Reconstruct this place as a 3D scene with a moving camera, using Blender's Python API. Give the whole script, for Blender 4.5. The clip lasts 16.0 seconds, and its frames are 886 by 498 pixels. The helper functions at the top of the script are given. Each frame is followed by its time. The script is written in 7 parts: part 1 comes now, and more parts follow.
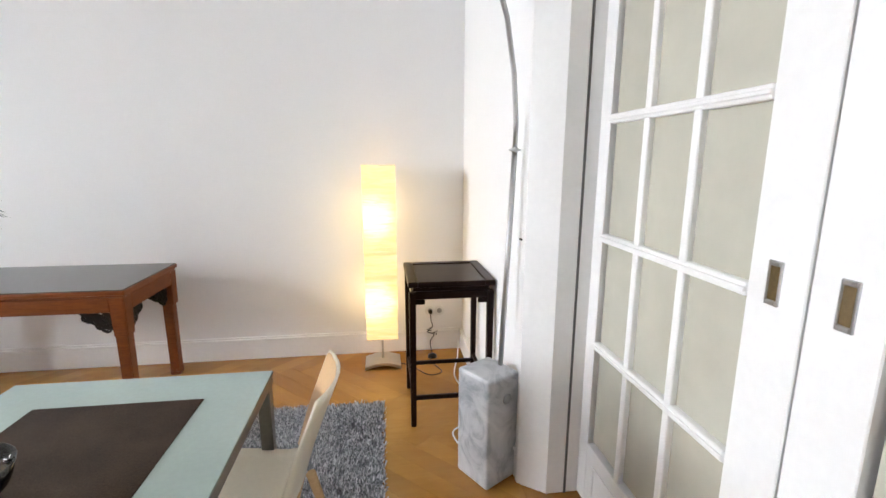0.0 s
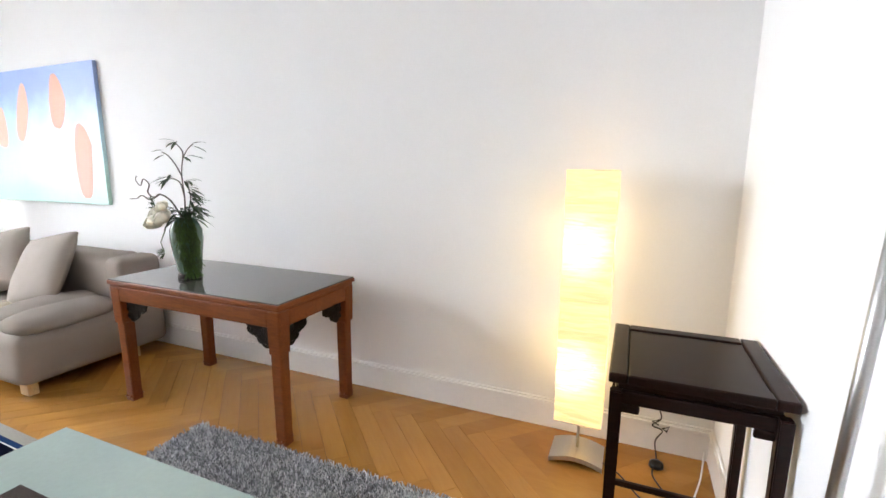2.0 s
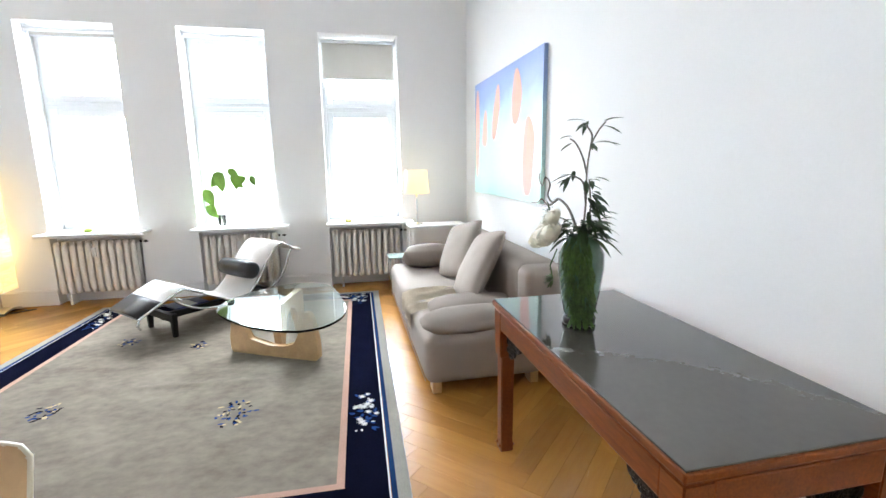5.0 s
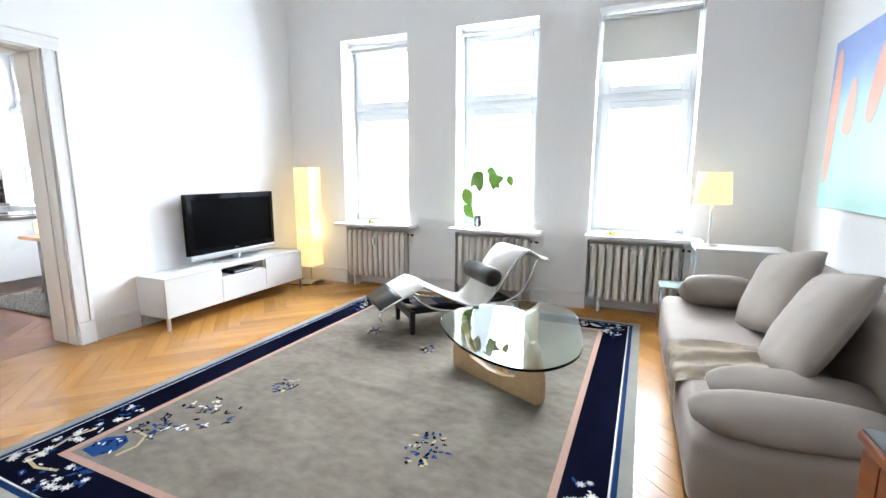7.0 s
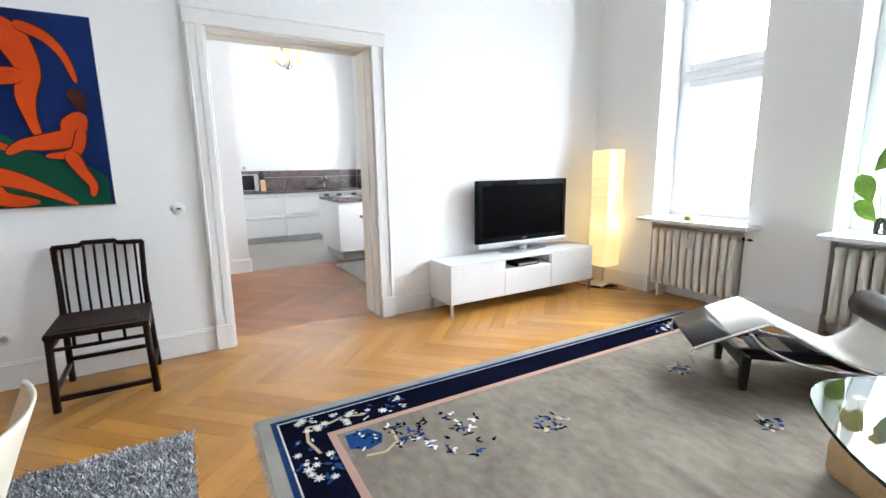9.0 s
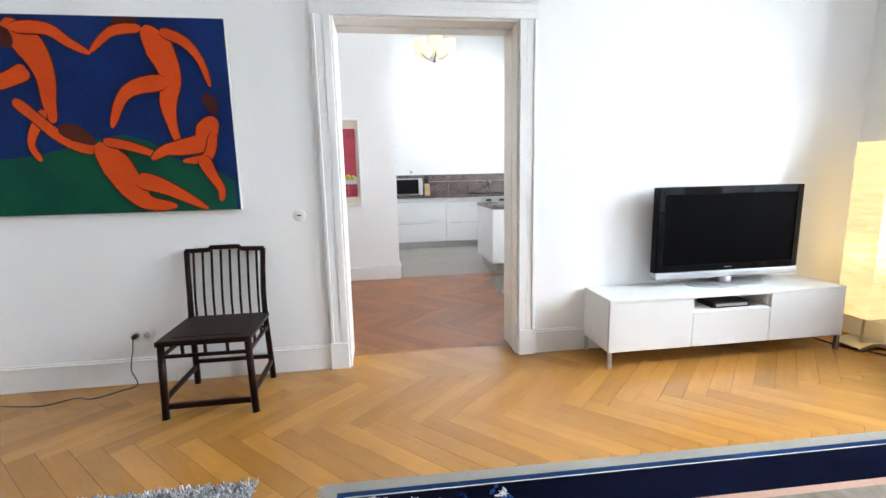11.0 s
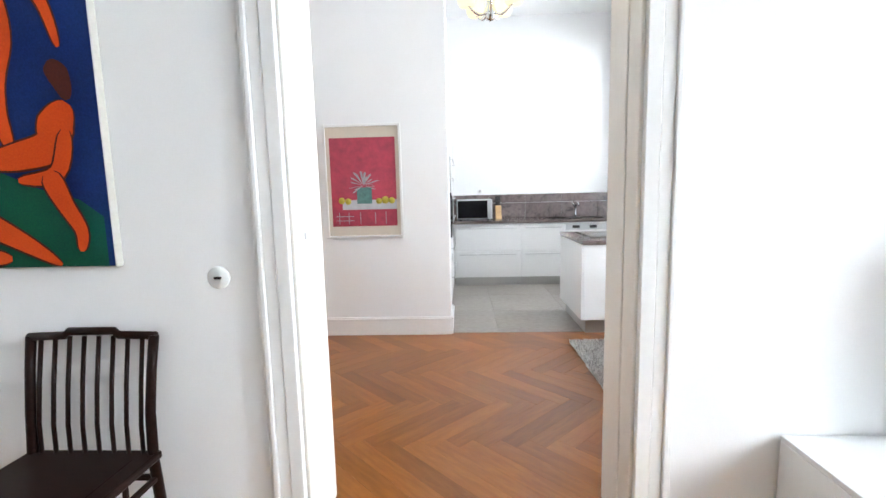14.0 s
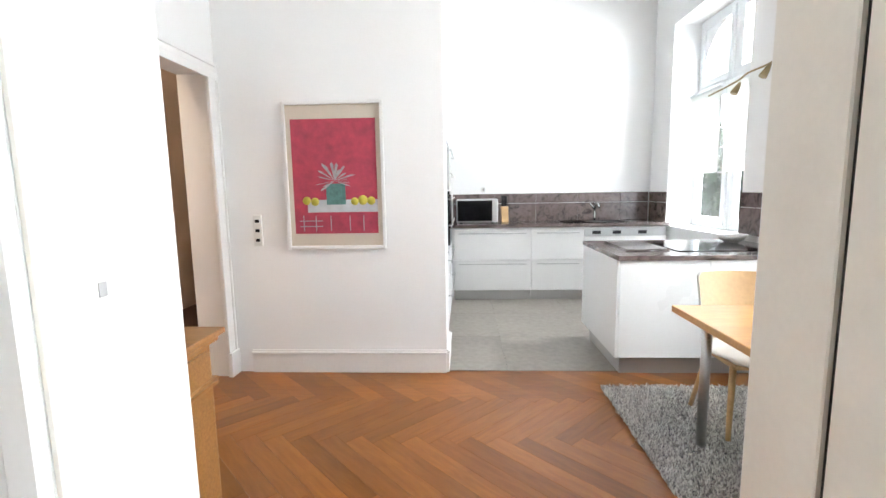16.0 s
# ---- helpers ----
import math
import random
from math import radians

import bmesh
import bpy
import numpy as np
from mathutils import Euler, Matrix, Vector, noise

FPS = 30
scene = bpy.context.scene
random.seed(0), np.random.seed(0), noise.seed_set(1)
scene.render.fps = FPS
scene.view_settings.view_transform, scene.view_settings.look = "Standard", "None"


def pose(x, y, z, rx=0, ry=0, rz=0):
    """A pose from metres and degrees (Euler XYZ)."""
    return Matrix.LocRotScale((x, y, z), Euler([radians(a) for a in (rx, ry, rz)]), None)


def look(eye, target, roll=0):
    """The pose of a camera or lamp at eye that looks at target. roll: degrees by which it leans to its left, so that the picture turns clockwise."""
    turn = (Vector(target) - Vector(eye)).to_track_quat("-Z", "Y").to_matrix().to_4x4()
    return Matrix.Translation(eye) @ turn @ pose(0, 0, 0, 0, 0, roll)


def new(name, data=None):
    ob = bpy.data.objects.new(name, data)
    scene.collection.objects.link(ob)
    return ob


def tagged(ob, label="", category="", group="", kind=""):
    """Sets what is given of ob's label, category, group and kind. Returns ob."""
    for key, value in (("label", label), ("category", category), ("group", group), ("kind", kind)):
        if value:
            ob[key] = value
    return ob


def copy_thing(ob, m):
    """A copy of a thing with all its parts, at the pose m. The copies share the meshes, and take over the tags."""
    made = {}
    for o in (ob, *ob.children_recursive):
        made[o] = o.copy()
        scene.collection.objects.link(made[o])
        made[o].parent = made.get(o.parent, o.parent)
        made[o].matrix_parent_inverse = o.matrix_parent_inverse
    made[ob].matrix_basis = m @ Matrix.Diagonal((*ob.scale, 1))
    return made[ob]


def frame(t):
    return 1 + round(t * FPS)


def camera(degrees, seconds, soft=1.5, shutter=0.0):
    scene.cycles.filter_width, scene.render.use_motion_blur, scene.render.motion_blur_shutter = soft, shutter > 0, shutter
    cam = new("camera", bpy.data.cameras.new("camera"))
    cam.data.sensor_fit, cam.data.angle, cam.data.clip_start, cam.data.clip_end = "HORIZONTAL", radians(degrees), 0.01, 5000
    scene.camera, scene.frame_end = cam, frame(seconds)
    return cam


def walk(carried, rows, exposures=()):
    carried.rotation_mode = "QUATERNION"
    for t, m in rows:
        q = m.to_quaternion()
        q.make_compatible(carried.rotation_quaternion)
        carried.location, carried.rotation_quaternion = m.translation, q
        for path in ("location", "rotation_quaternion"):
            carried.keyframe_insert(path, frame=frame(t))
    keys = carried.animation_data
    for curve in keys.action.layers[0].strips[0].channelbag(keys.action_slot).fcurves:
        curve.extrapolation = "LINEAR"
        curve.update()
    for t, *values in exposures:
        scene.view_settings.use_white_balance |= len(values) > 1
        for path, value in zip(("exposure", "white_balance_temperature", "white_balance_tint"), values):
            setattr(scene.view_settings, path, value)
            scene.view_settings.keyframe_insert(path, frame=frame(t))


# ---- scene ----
import itertools
cam = camera(88.9, 16.0)
PATH = [
    (0, (0.438, 0.677, 1.517), (0.702, 2.621, 1.125), 0.1),
    (0.5, (0.579, 0.882, 1.49), (0.564, 2.844, 1.098), 0.1),
    (1, (0.674, 1.118, 1.493), (0.378, 3.053, 1.082), -0.1),
    (1.5, (0.637, 1.365, 1.486), (0.143, 3.265, 1.106), 0.2),
    (2, (0.596, 1.629, 1.469), (-0.165, 3.446, 1.124), 0.4),
    (2.5, (0.511, 1.892, 1.479), (-0.554, 3.548, 1.133), 0.5),
    (3, (0.381, 2.101, 1.468), (-0.906, 3.587, 1.098), 1.1),
    (3.5, (0.207, 2.292, 1.444), (-1.279, 3.574, 1.056), 1.2),
    (4, (0.086, 2.443, 1.447), (-1.616, 3.421, 1.062), 1.3),
    (4.5, (-0.058, 2.52, 1.457), (-1.895, 3.21, 1.073), 1.1),
    (4.7, (-0.133, 2.561, 1.466), (-2.01, 3.139, 1.088), 0.2),
    (6.8, (-0.968, 2.809, 1.379), (-2.828, 2.149, 1.054), 0.1),
    (7, (-1.044, 2.776, 1.386), (-2.866, 2.018, 1.061), 0.1),
    (7.5, (-1.213, 2.725, 1.388), (-2.876, 1.662, 1.066), -0.1),
    (8, (-1.409, 2.664, 1.394), (-2.814, 1.279, 1.062), -0.3),
    (8.5, (-1.541, 2.498, 1.364), (-2.747, 0.941, 1.015), -0.6),
    (9, (-1.661, 2.321, 1.331), (-2.659, 0.625, 0.971), -0.9),
    (9.5, (-1.81, 2.208, 1.334), (-2.559, 0.388, 0.98), -1.1),
    (10, (-1.945, 2.068, 1.316), (-2.48, 0.171, 0.977), -1.2),
    (10.2, (-1.992, 2.001, 1.317), (-2.472, 0.09, 0.975), -1.1),
    (12.3, (-2.386, 1.072, 1.321), (-2.436, -0.908, 1.041), -1.5),
    (12.5, (-2.378, 0.942, 1.335), (-2.419, -1.04, 1.066), -1.4),
    (13, (-2.437, 0.704, 1.328), (-2.406, -1.28, 1.074), -1.8),
    (13.5, (-2.525, 0.471, 1.354), (-2.416, -1.511, 1.104), -1.6),
    (14, (-2.556, 0.226, 1.353), (-2.463, -1.757, 1.105), -1.4),
    (14.5, (-2.541, 0.007, 1.367), (-2.487, -1.978, 1.123), -0.9),
    (15, (-2.558, -0.259, 1.361), (-2.444, -2.242, 1.124), -0.8),
    (15.5, (-2.562, -0.473, 1.364), (-2.42, -2.452, 1.115), -0.8),
    (16, (-2.563, -0.737, 1.357), (-2.466, -2.718, 1.1), -0.9),
]
walk(cam, [(t, look(eye, target, roll)) for t, eye, target, roll in PATH],
     exposures=((0.0, 0.05, 6500, 14), (1.5, 0.1, 6450, 14), (3.0, 0.25, 6400, 13), (4.5, 0.25, 6250, 11), (7.0, 0.06, 6000, 10), (8.5, -0.02, 6100, 10), (10.0, -0.1, 6150, 10), (12.5, -0.05, 6150, 10), (14.5, 0.02, 6200, 10), (16.0, 0.05, 6400, 10)))

# ---- world and lights ----
world = bpy.data.worlds.new("sky")
scene.world = world
world.use_nodes = True
wn = world.node_tree.nodes
sky = wn.new("ShaderNodeTexSky")
sky.sky_type = "NISHITA"
sky.sun_disc = False
sky.sun_elevation = radians(67)
sky.sun_rotation = radians(-115)
wn["Background"].inputs["Strength"].default_value = 0.15
world.node_tree.links.new(sky.outputs[0], wn["Background"].inputs["Color"])


def area_light(name, m, sx, sy, watts, colour=(1, 1, 1)):
    d = bpy.data.lights.new(name, "AREA")
    d.shape, d.size, d.size_y, d.energy, d.color = "RECTANGLE", sx, sy, watts, colour
    ob = new(name, d)
    ob.matrix_world = m
    return ob


def bulb(name, at, watts, radius, colour):
    d = bpy.data.lights.new(name, "POINT")
    d.energy, d.shadow_soft_size, d.color = watts, radius, colour
    ob = new(name, d)
    ob.location = at
    return ob

# ---- light from the sky through the openings ----
sun = bpy.data.lights.new("sun", "SUN")
sun.energy, sun.angle, sun.color = 4.5, radians(0.6), (1.0, 0.95, 0.88)
sun_ob = new("sun", sun)
sun_ob.matrix_world = look((-10.6, -4.9, 27.6), (0, 0, 0))
# the open sky above the roofs across the street, just outside each window
for y0, y1 in ((-0.555, 0.335), (0.93, 1.815), (2.385, 3.275)):
    area_light("window_light", pose(-7.02, (y0 + y1) / 2, 2.30, 0, -50, 0), 2.2, y1 - y0 + 0.1, 470, (0.90, 0.95, 1.0))
area_light("window_light", pose(-5.75, -5.575, 2.85, 0, -55, 0), 1.1, 1.45, 520, (0.94, 0.97, 1.0))
# lamp for the added dining window, which stays out of view
area_light("window_light", pose(-5.50, -2.9, 1.87, 0, -75, 0), 2.1, 1.4, 150, (0.94, 0.97, 1.0))
# unseen bulb added for the hall's warm light, with no lamp body
bulb("hall_light", (0.05, -2.4, 3.3), 45, 0.12, (1.0, 0.78, 0.55))


# ---- materials ----
def rgb(c):
    return (*c, 1.0)


def base_mat(name):
    m = bpy.data.materials.new(name)
    m.use_nodes = True
    nt = m.node_tree
    return m, nt, nt.nodes["Principled BSDF"]


def node(nt, kind, **inputs):
    n = nt.nodes.new(kind)
    for k, v in inputs.items():
        n.inputs[k.replace("_", " ")].default_value = v
    return n


def coords(nt, scale=(1, 1, 1), source="Object"):
    tc = nt.nodes.new("ShaderNodeTexCoord")
    mp = nt.nodes.new("ShaderNodeMapping")
    mp.inputs["Scale"].default_value = scale
    nt.links.new(tc.outputs[source], mp.inputs[0])
    return mp.outputs[0]


def surface(name, colour, rough=0.5, metal=0.0, vary=0.06, fine=60.0, broad=2.5, bump=0.1, stretch=(1, 1, 1), second=None, spec=0.5,
            rough_vary=0.08, coat=0.0, piece_vary=0.0):
    """A painted, woven, stone, metal or wooden surface: two scales of variation in colour and gloss, fine relief."""
    m, nt, p = base_mat(name)
    vec = coords(nt, stretch)
    n1 = node(nt, "ShaderNodeTexNoise", Scale=fine, Detail=5.0, Roughness=0.6)
    n2 = node(nt, "ShaderNodeTexNoise", Scale=broad, Detail=3.0)
    nt.links.new(vec, n1.inputs["Vector"])
    nt.links.new(vec, n2.inputs["Vector"])
    mix = node(nt, "ShaderNodeMix")
    mix.data_type = "RGBA"
    dark = second or tuple(c * (1 - 2.2 * vary) for c in colour)
    mix.inputs[6].default_value, mix.inputs[7].default_value = rgb(dark), rgb(tuple(min(1, c * (1 + vary)) for c in colour))
    add = node(nt, "ShaderNodeMath")
    add.operation = "ADD"
    half = node(nt, "ShaderNodeMath")
    half.operation, half.inputs[1].default_value = "MULTIPLY", 0.5
    nt.links.new(n1.outputs[0], add.inputs[0])
    nt.links.new(n2.outputs[0], add.inputs[1])
    nt.links.new(add.outputs[0], half.inputs[0])
    ramp = node(nt, "ShaderNodeMapRange")
    ramp.inputs[1].default_value, ramp.inputs[2].default_value = 0.32, 0.68
    nt.links.new(half.outputs[0], ramp.inputs[0])
    nt.links.new(ramp.outputs[0], mix.inputs[0])
    out = mix.outputs[2]
    if piece_vary:
        info = nt.nodes.new("ShaderNodeObjectInfo")
        hsv = nt.nodes.new("ShaderNodeHueSaturation")
        mr = node(nt, "ShaderNodeMapRange")
        mr.inputs[3].default_value, mr.inputs[4].default_value = 1 - piece_vary, 1 + piece_vary
        nt.links.new(info.outputs["Random"], mr.inputs[0])
        nt.links.new(mr.outputs[0], hsv.inputs["Value"])
        nt.links.new(out, hsv.inputs["Color"])
        out = hsv.outputs[0]
    nt.links.new(out, p.inputs["Base Color"])
    rr = node(nt, "ShaderNodeMapRange")
    rr.inputs[3].default_value, rr.inputs[4].default_value = max(0.02, rough - rough_vary), min(1, rough + rough_vary)
    nt.links.new(n2.outputs[0], rr.inputs[0])
    nt.links.new(rr.outputs[0], p.inputs["Roughness"])
    p.inputs["Metallic"].default_value = metal
    p.inputs["Specular IOR Level"].default_value = spec
    p.inputs["Coat Weight"].default_value = coat
    p.inputs["Coat Roughness"].default_value = 0.08
    if bump:
        b = node(nt, "ShaderNodeBump", Strength=bump, Distance=0.004)
        nt.links.new(n1.outputs[0], b.inputs["Height"])
        nt.links.new(b.outputs[0], p.inputs["Normal"])
    return m


def glass(name, tint=(0.95, 0.98, 0.97), rough=0.0, ior=1.45):
    m, nt, p = base_mat(name)
    p.inputs["Base Color"].default_value = rgb(tint)
    p.inputs["Transmission Weight"].default_value = 1
    p.inputs["Roughness"].default_value = rough
    p.inputs["IOR"].default_value = ior
    return m


def glowing(name, colour, strength, base=(0.9, 0.85, 0.7), rough=0.8):
    m, nt, p = base_mat(name)
    p.inputs["Base Color"].default_value = rgb(base)
    p.inputs["Roughness"].default_value = rough
    p.inputs["Emission Color"].default_value = rgb(colour)
    p.inputs["Emission Strength"].default_value = strength
    return m


WALL = surface("white_wall_paint", (0.87, 0.87, 0.865), 0.75, vary=0.015, fine=140, broad=1.2, bump=0.06, spec=0.25)
TRIM = surface("white_gloss_paint", (0.84, 0.835, 0.82), 0.35, vary=0.02, fine=40, broad=3, bump=0.03)
CEIL = surface("ceiling_paint", (0.87, 0.87, 0.86), 0.85, vary=0.015, fine=90, bump=0.05, spec=0.2)


def wood(name, colour, dark, rough=0.3, coat=0.2, length=(1.5, 14, 14), bump=0.06, piece_vary=0.0, island=False, spec=0.5, detail=8.0):
    """Wood with grain along local x."""
    m, nt, p = base_mat(name)
    vec = coords(nt, length)
    if piece_vary:
        info = nt.nodes.new("ShaderNodeNewGeometry" if island else "ShaderNodeObjectInfo")
        rnd = info.outputs["Random Per Island" if island else "Random"]
        off = node(nt, "ShaderNodeVectorMath")
        off.operation = "ADD"
        sc = node(nt, "ShaderNodeMath")
        sc.operation, sc.inputs[1].default_value = "MULTIPLY", 37.0
        nt.links.new(rnd, sc.inputs[0])
        nt.links.new(vec, off.inputs[0])
        nt.links.new(sc.outputs[0], off.inputs[1])
        vec = off.outputs[0]
    n1 = node(nt, "ShaderNodeTexNoise", Scale=6.0, Detail=detail, Roughness=0.65, Distortion=0.6)
    n2 = node(nt, "ShaderNodeTexNoise", Scale=1.1, Detail=2.0)
    nt.links.new(vec, n1.inputs["Vector"])
    nt.links.new(vec, n2.inputs["Vector"])
    ramp = nt.nodes.new("ShaderNodeValToRGB")
    ramp.color_ramp.elements[0].position, ramp.color_ramp.elements[1].position = 0.3, 0.72
    ramp.color_ramp.elements[0].color, ramp.color_ramp.elements[1].color = rgb(dark), rgb(colour)
    nt.links.new(n1.outputs[0], ramp.inputs[0])
    hsv = nt.nodes.new("ShaderNodeHueSaturation")
    mr = node(nt, "ShaderNodeMapRange")
    mr.inputs[3].default_value, mr.inputs[4].default_value = 0.8, 1.2
    nt.links.new(n2.outputs[0], mr.inputs[0])
    val = mr.outputs[0]
    if piece_vary:
        mr2 = node(nt, "ShaderNodeMapRange")
        mr2.inputs[3].default_value, mr2.inputs[4].default_value = 1 - piece_vary, 1 + piece_vary
        nt.links.new(rnd, mr2.inputs[0])
        mul = node(nt, "ShaderNodeMath")
        mul.operation = "MULTIPLY"
        nt.links.new(val, mul.inputs[0])
        nt.links.new(mr2.outputs[0], mul.inputs[1])
        val = mul.outputs[0]
    nt.links.new(val, hsv.inputs["Value"])
    nt.links.new(ramp.outputs[0], hsv.inputs["Color"])
    nt.links.new(hsv.outputs[0], p.inputs["Base Color"])
    rr = node(nt, "ShaderNodeMapRange")
    rr.inputs[3].default_value, rr.inputs[4].default_value = max(0.05, rough - 0.02), rough + 0.06
    nt.links.new(n1.outputs[0], rr.inputs[0])
    nt.links.new(rr.outputs[0], p.inputs["Roughness"])
    p.inputs["Coat Weight"].default_value = coat
    p.inputs["Coat Roughness"].default_value = 0.15
    p.inputs["Specular IOR Level"].default_value = spec
    if bump:
        b = node(nt, "ShaderNodeBump", Strength=bump, Distance=0.003)
        nt.links.new(n1.outputs[0], b.inputs["Height"])
        nt.links.new(b.outputs[0], p.inputs["Normal"])
    return m


# ---- building helpers ----
def box(bm, x0, x1, y0, y1, z0, z1, bevel=0.0, m=None, seg=2):
    """Adds a box, with rounded edges where bevel is given, to bm."""
    t = bmesh.new()
    bmesh.ops.create_cube(t, size=1)
    for v in t.verts:
        v.co = Vector(((x0 + x1) / 2 + v.co.x * (x1 - x0), (y0 + y1) / 2 + v.co.y * (y1 - y0), (z0 + z1) / 2 + v.co.z * (z1 - z0)))
    if bevel:
        bmesh.ops.bevel(t, geom=t.edges[:], offset=bevel, segments=seg, affect="EDGES", profile=0.5)
    return merge(bm, t, m)


def merge(bm, t, m=None):
    if m is not None:
        bmesh.ops.transform(t, matrix=m, verts=t.verts)
    vs = {}
    for v in t.verts:
        vs[v] = bm.verts.new(v.co)
    for f in t.faces:
        nf = bm.faces.new([vs[v] for v in f.verts])
        nf.smooth = f.smooth
    t.free()
    return bm


def tube(bm, pts, r, n=10, cap=True, closed=False):
    """A round bar of radius r (or a list of radii) along the points."""
    pts = [Vector(p) for p in pts]
    rad = r if isinstance(r, (list, tuple)) else [r] * len(pts)
    rings = []
    up = None
    k = len(pts)
    for i, p in enumerate(pts):
        a = pts[i - 1] if i or closed else p
        b = pts[(i + 1) % k] if i < k - 1 or closed else p
        d = (b - a).normalized()
        if up is None:
            up = Vector((0, 0, 1)) if abs(d.z) < 0.9 else Vector((1, 0, 0))
        s = d.cross(up).normalized()
        up = s.cross(d).normalized()
        rings.append([bm.verts.new(p + rad[i] * (s * math.cos(2 * math.pi * j / n) + up * math.sin(2 * math.pi * j / n))) for j in range(n)])
    for i in range(k if closed else k - 1):
        a, b = rings[i], rings[(i + 1) % k]
        for j in range(n):
            bm.faces.new((a[j], a[(j + 1) % n], b[(j + 1) % n], b[j])).smooth = True
    if cap and not closed:
        bm.faces.new(rings[0][::-1])
        bm.faces.new(rings[-1])
    return bm


def lathe(bm, profile, n=24, m=None):
    """A turned body about z from (radius, height) pairs, bottom to top."""
    t = bmesh.new()
    rings = []
    for r, z in profile:
        rings.append([t.verts.new((r * math.cos(2 * math.pi * j / n), r * math.sin(2 * math.pi * j / n), z)) for j in range(n)])
    for a, b in zip(rings, rings[1:]):
        for j in range(n):
            t.faces.new((a[j], a[(j + 1) % n], b[(j + 1) % n], b[j])).smooth = True
    if profile[0][0] > 1e-4:
        t.faces.new(rings[0][::-1])
    if profile[-1][0] > 1e-4:
        t.faces.new(rings[-1])
    bmesh.ops.remove_doubles(t, verts=t.verts, dist=1e-5)
    return merge(bm, t, m)


def slab(bm, outline, z0, z1, bevel=0.0, m=None, seg=2):
    """A flat plate with the outline (x, y pairs, anticlockwise) between two heights."""
    t = bmesh.new()
    lo = [t.verts.new((x, y, z0)) for x, y in outline]
    hi = [t.verts.new((x, y, z1)) for x, y in outline]
    t.faces.new(lo[::-1])
    t.faces.new(hi)
    k = len(lo)
    for i in range(k):
        t.faces.new((lo[i], lo[(i + 1) % k], hi[(i + 1) % k], hi[i]))
    if bevel:
        es = [e for e in t.edges if abs(e.verts[0].co.z - e.verts[1].co.z) < 1e-6]
        bmesh.ops.bevel(t, geom=es, offset=bevel, segments=seg, affect="EDGES", profile=0.5)
    return merge(bm, t, m)


def mesh_of(name, bm, material, smooth=False):
    bmesh.ops.recalc_face_normals(bm, faces=bm.faces)
    if smooth:
        for f in bm.faces:
            f.smooth = True
    me = bpy.data.meshes.new(name)
    bm.to_mesh(me)
    bm.free()
    if material:
        me.materials.append(material)
    return me


def part(name, bm, material, parent, label="", smooth=False, m=None):
    ob = new(name, mesh_of(name, bm, material, smooth))
    ob.parent = parent
    if m is not None:
        ob.matrix_basis = m
    if label:
        tagged(ob, label)
    return ob


def thing(name, label, category, at=(0, 0, 0), rz=0, group="", kind=""):
    ob = new(name)
    ob.empty_display_size = 0.1
    ob.matrix_world = pose(*at, 0, 0, rz)
    return tagged(ob, label, category, group, kind)


def solid(name, bm, material, label, category="", kind="", group="", smooth=False, at=None, rz=0):
    ob = new(name, mesh_of(name, bm, material, smooth))
    if at is not None:
        ob.matrix_world = pose(*at, 0, 0, rz)
    return tagged(ob, label, category, group, kind)


def B(*a, **k):
    return box(bmesh.new(), *a, **k)


# ---- structure: living room and kitchen ----
XE, YN, XW, YS, HC = 1.06, 4.11, -5.85, -1.335, 3.9
TH = 0.315           # thickness of the wall between living room and kitchen
YK = YS - TH        # its kitchen face
YB = -6.82          # back wall of the kitchen
XKW = -4.99         # window wall of the kitchen
XK = -0.80          # east wall of the kitchen room
OX0, OX1, OZ = -3.155, -1.945, 2.30   # opening to the kitchen
DY0, DY1, DZ = 0.50, 2.42, 2.70     # opening of the glazed sliding doors
WIN = [(-0.555, 0.335), (0.93, 1.815), (2.385, 3.275)]   # windows along the west wall
WZ0, WZ1 = 0.80, 2.95
KWIN = (-6.31, -4.84)
# opening out of view, added to bring daylight to the dining end
UNSEEN_WIN = (-3.55, -2.25)


def wall(name, across, a0, a1, b0, b1, holes, label):
    """A wall from b0 to b1 along its length and a0 to a1 across, with holes (start, end, bottom, top). across: x or y."""
    bm = bmesh.new()

    def piece(s, e, z0, z1):
        if e - s < 1e-4 or z1 - z0 < 1e-4:
            return
        if across == "x":
            box(bm, a0, a1, s, e, z0, z1)
        else:
            box(bm, s, e, a0, a1, z0, z1)

    at = b0
    for s, e, z0, z1 in sorted(holes):
        piece(at, s, 0, HC)
        piece(s, e, 0, z0)
        piece(s, e, z1, HC)
        at = e
    piece(at, b1, 0, HC)
    return solid(name, bm, WALL, label, "wall", "structure")


wall("wall_north", "y", YN, YN + 0.3, XW - 0.42, XE + 0.7, [], "smooth white painted plaster wall")
wall("wall_east", "x", XE, XE + 0.34, YS, YN, [(DY0 - 0.115, DY1 + 0.115, 0, DZ)], "white wall with wide sliding door opening")
wall("wall_west", "x", XW - 0.42, XW, YK, YN, [(a, b, 0, WZ1) for a, b in WIN], "white window wall with three tall openings")
wall("wall_south", "y", YK, YS, XW, XE + 0.7, [(OX0, OX1, 0, OZ)], "white wall with wide opening to the kitchen")
wall("wall_kitchen_west", "x", XKW - 0.40, XKW, YB, YK, [(KWIN[0], KWIN[1], 0.90, 3.2), (UNSEEN_WIN[0], UNSEEN_WIN[1], 0.8, 2.95)], "white kitchen wall with tall windows")
wall("wall_kitchen_south", "y", YB - 0.3, YB, XKW - 0.40, XK + 1.9, [], "white painted kitchen back wall")
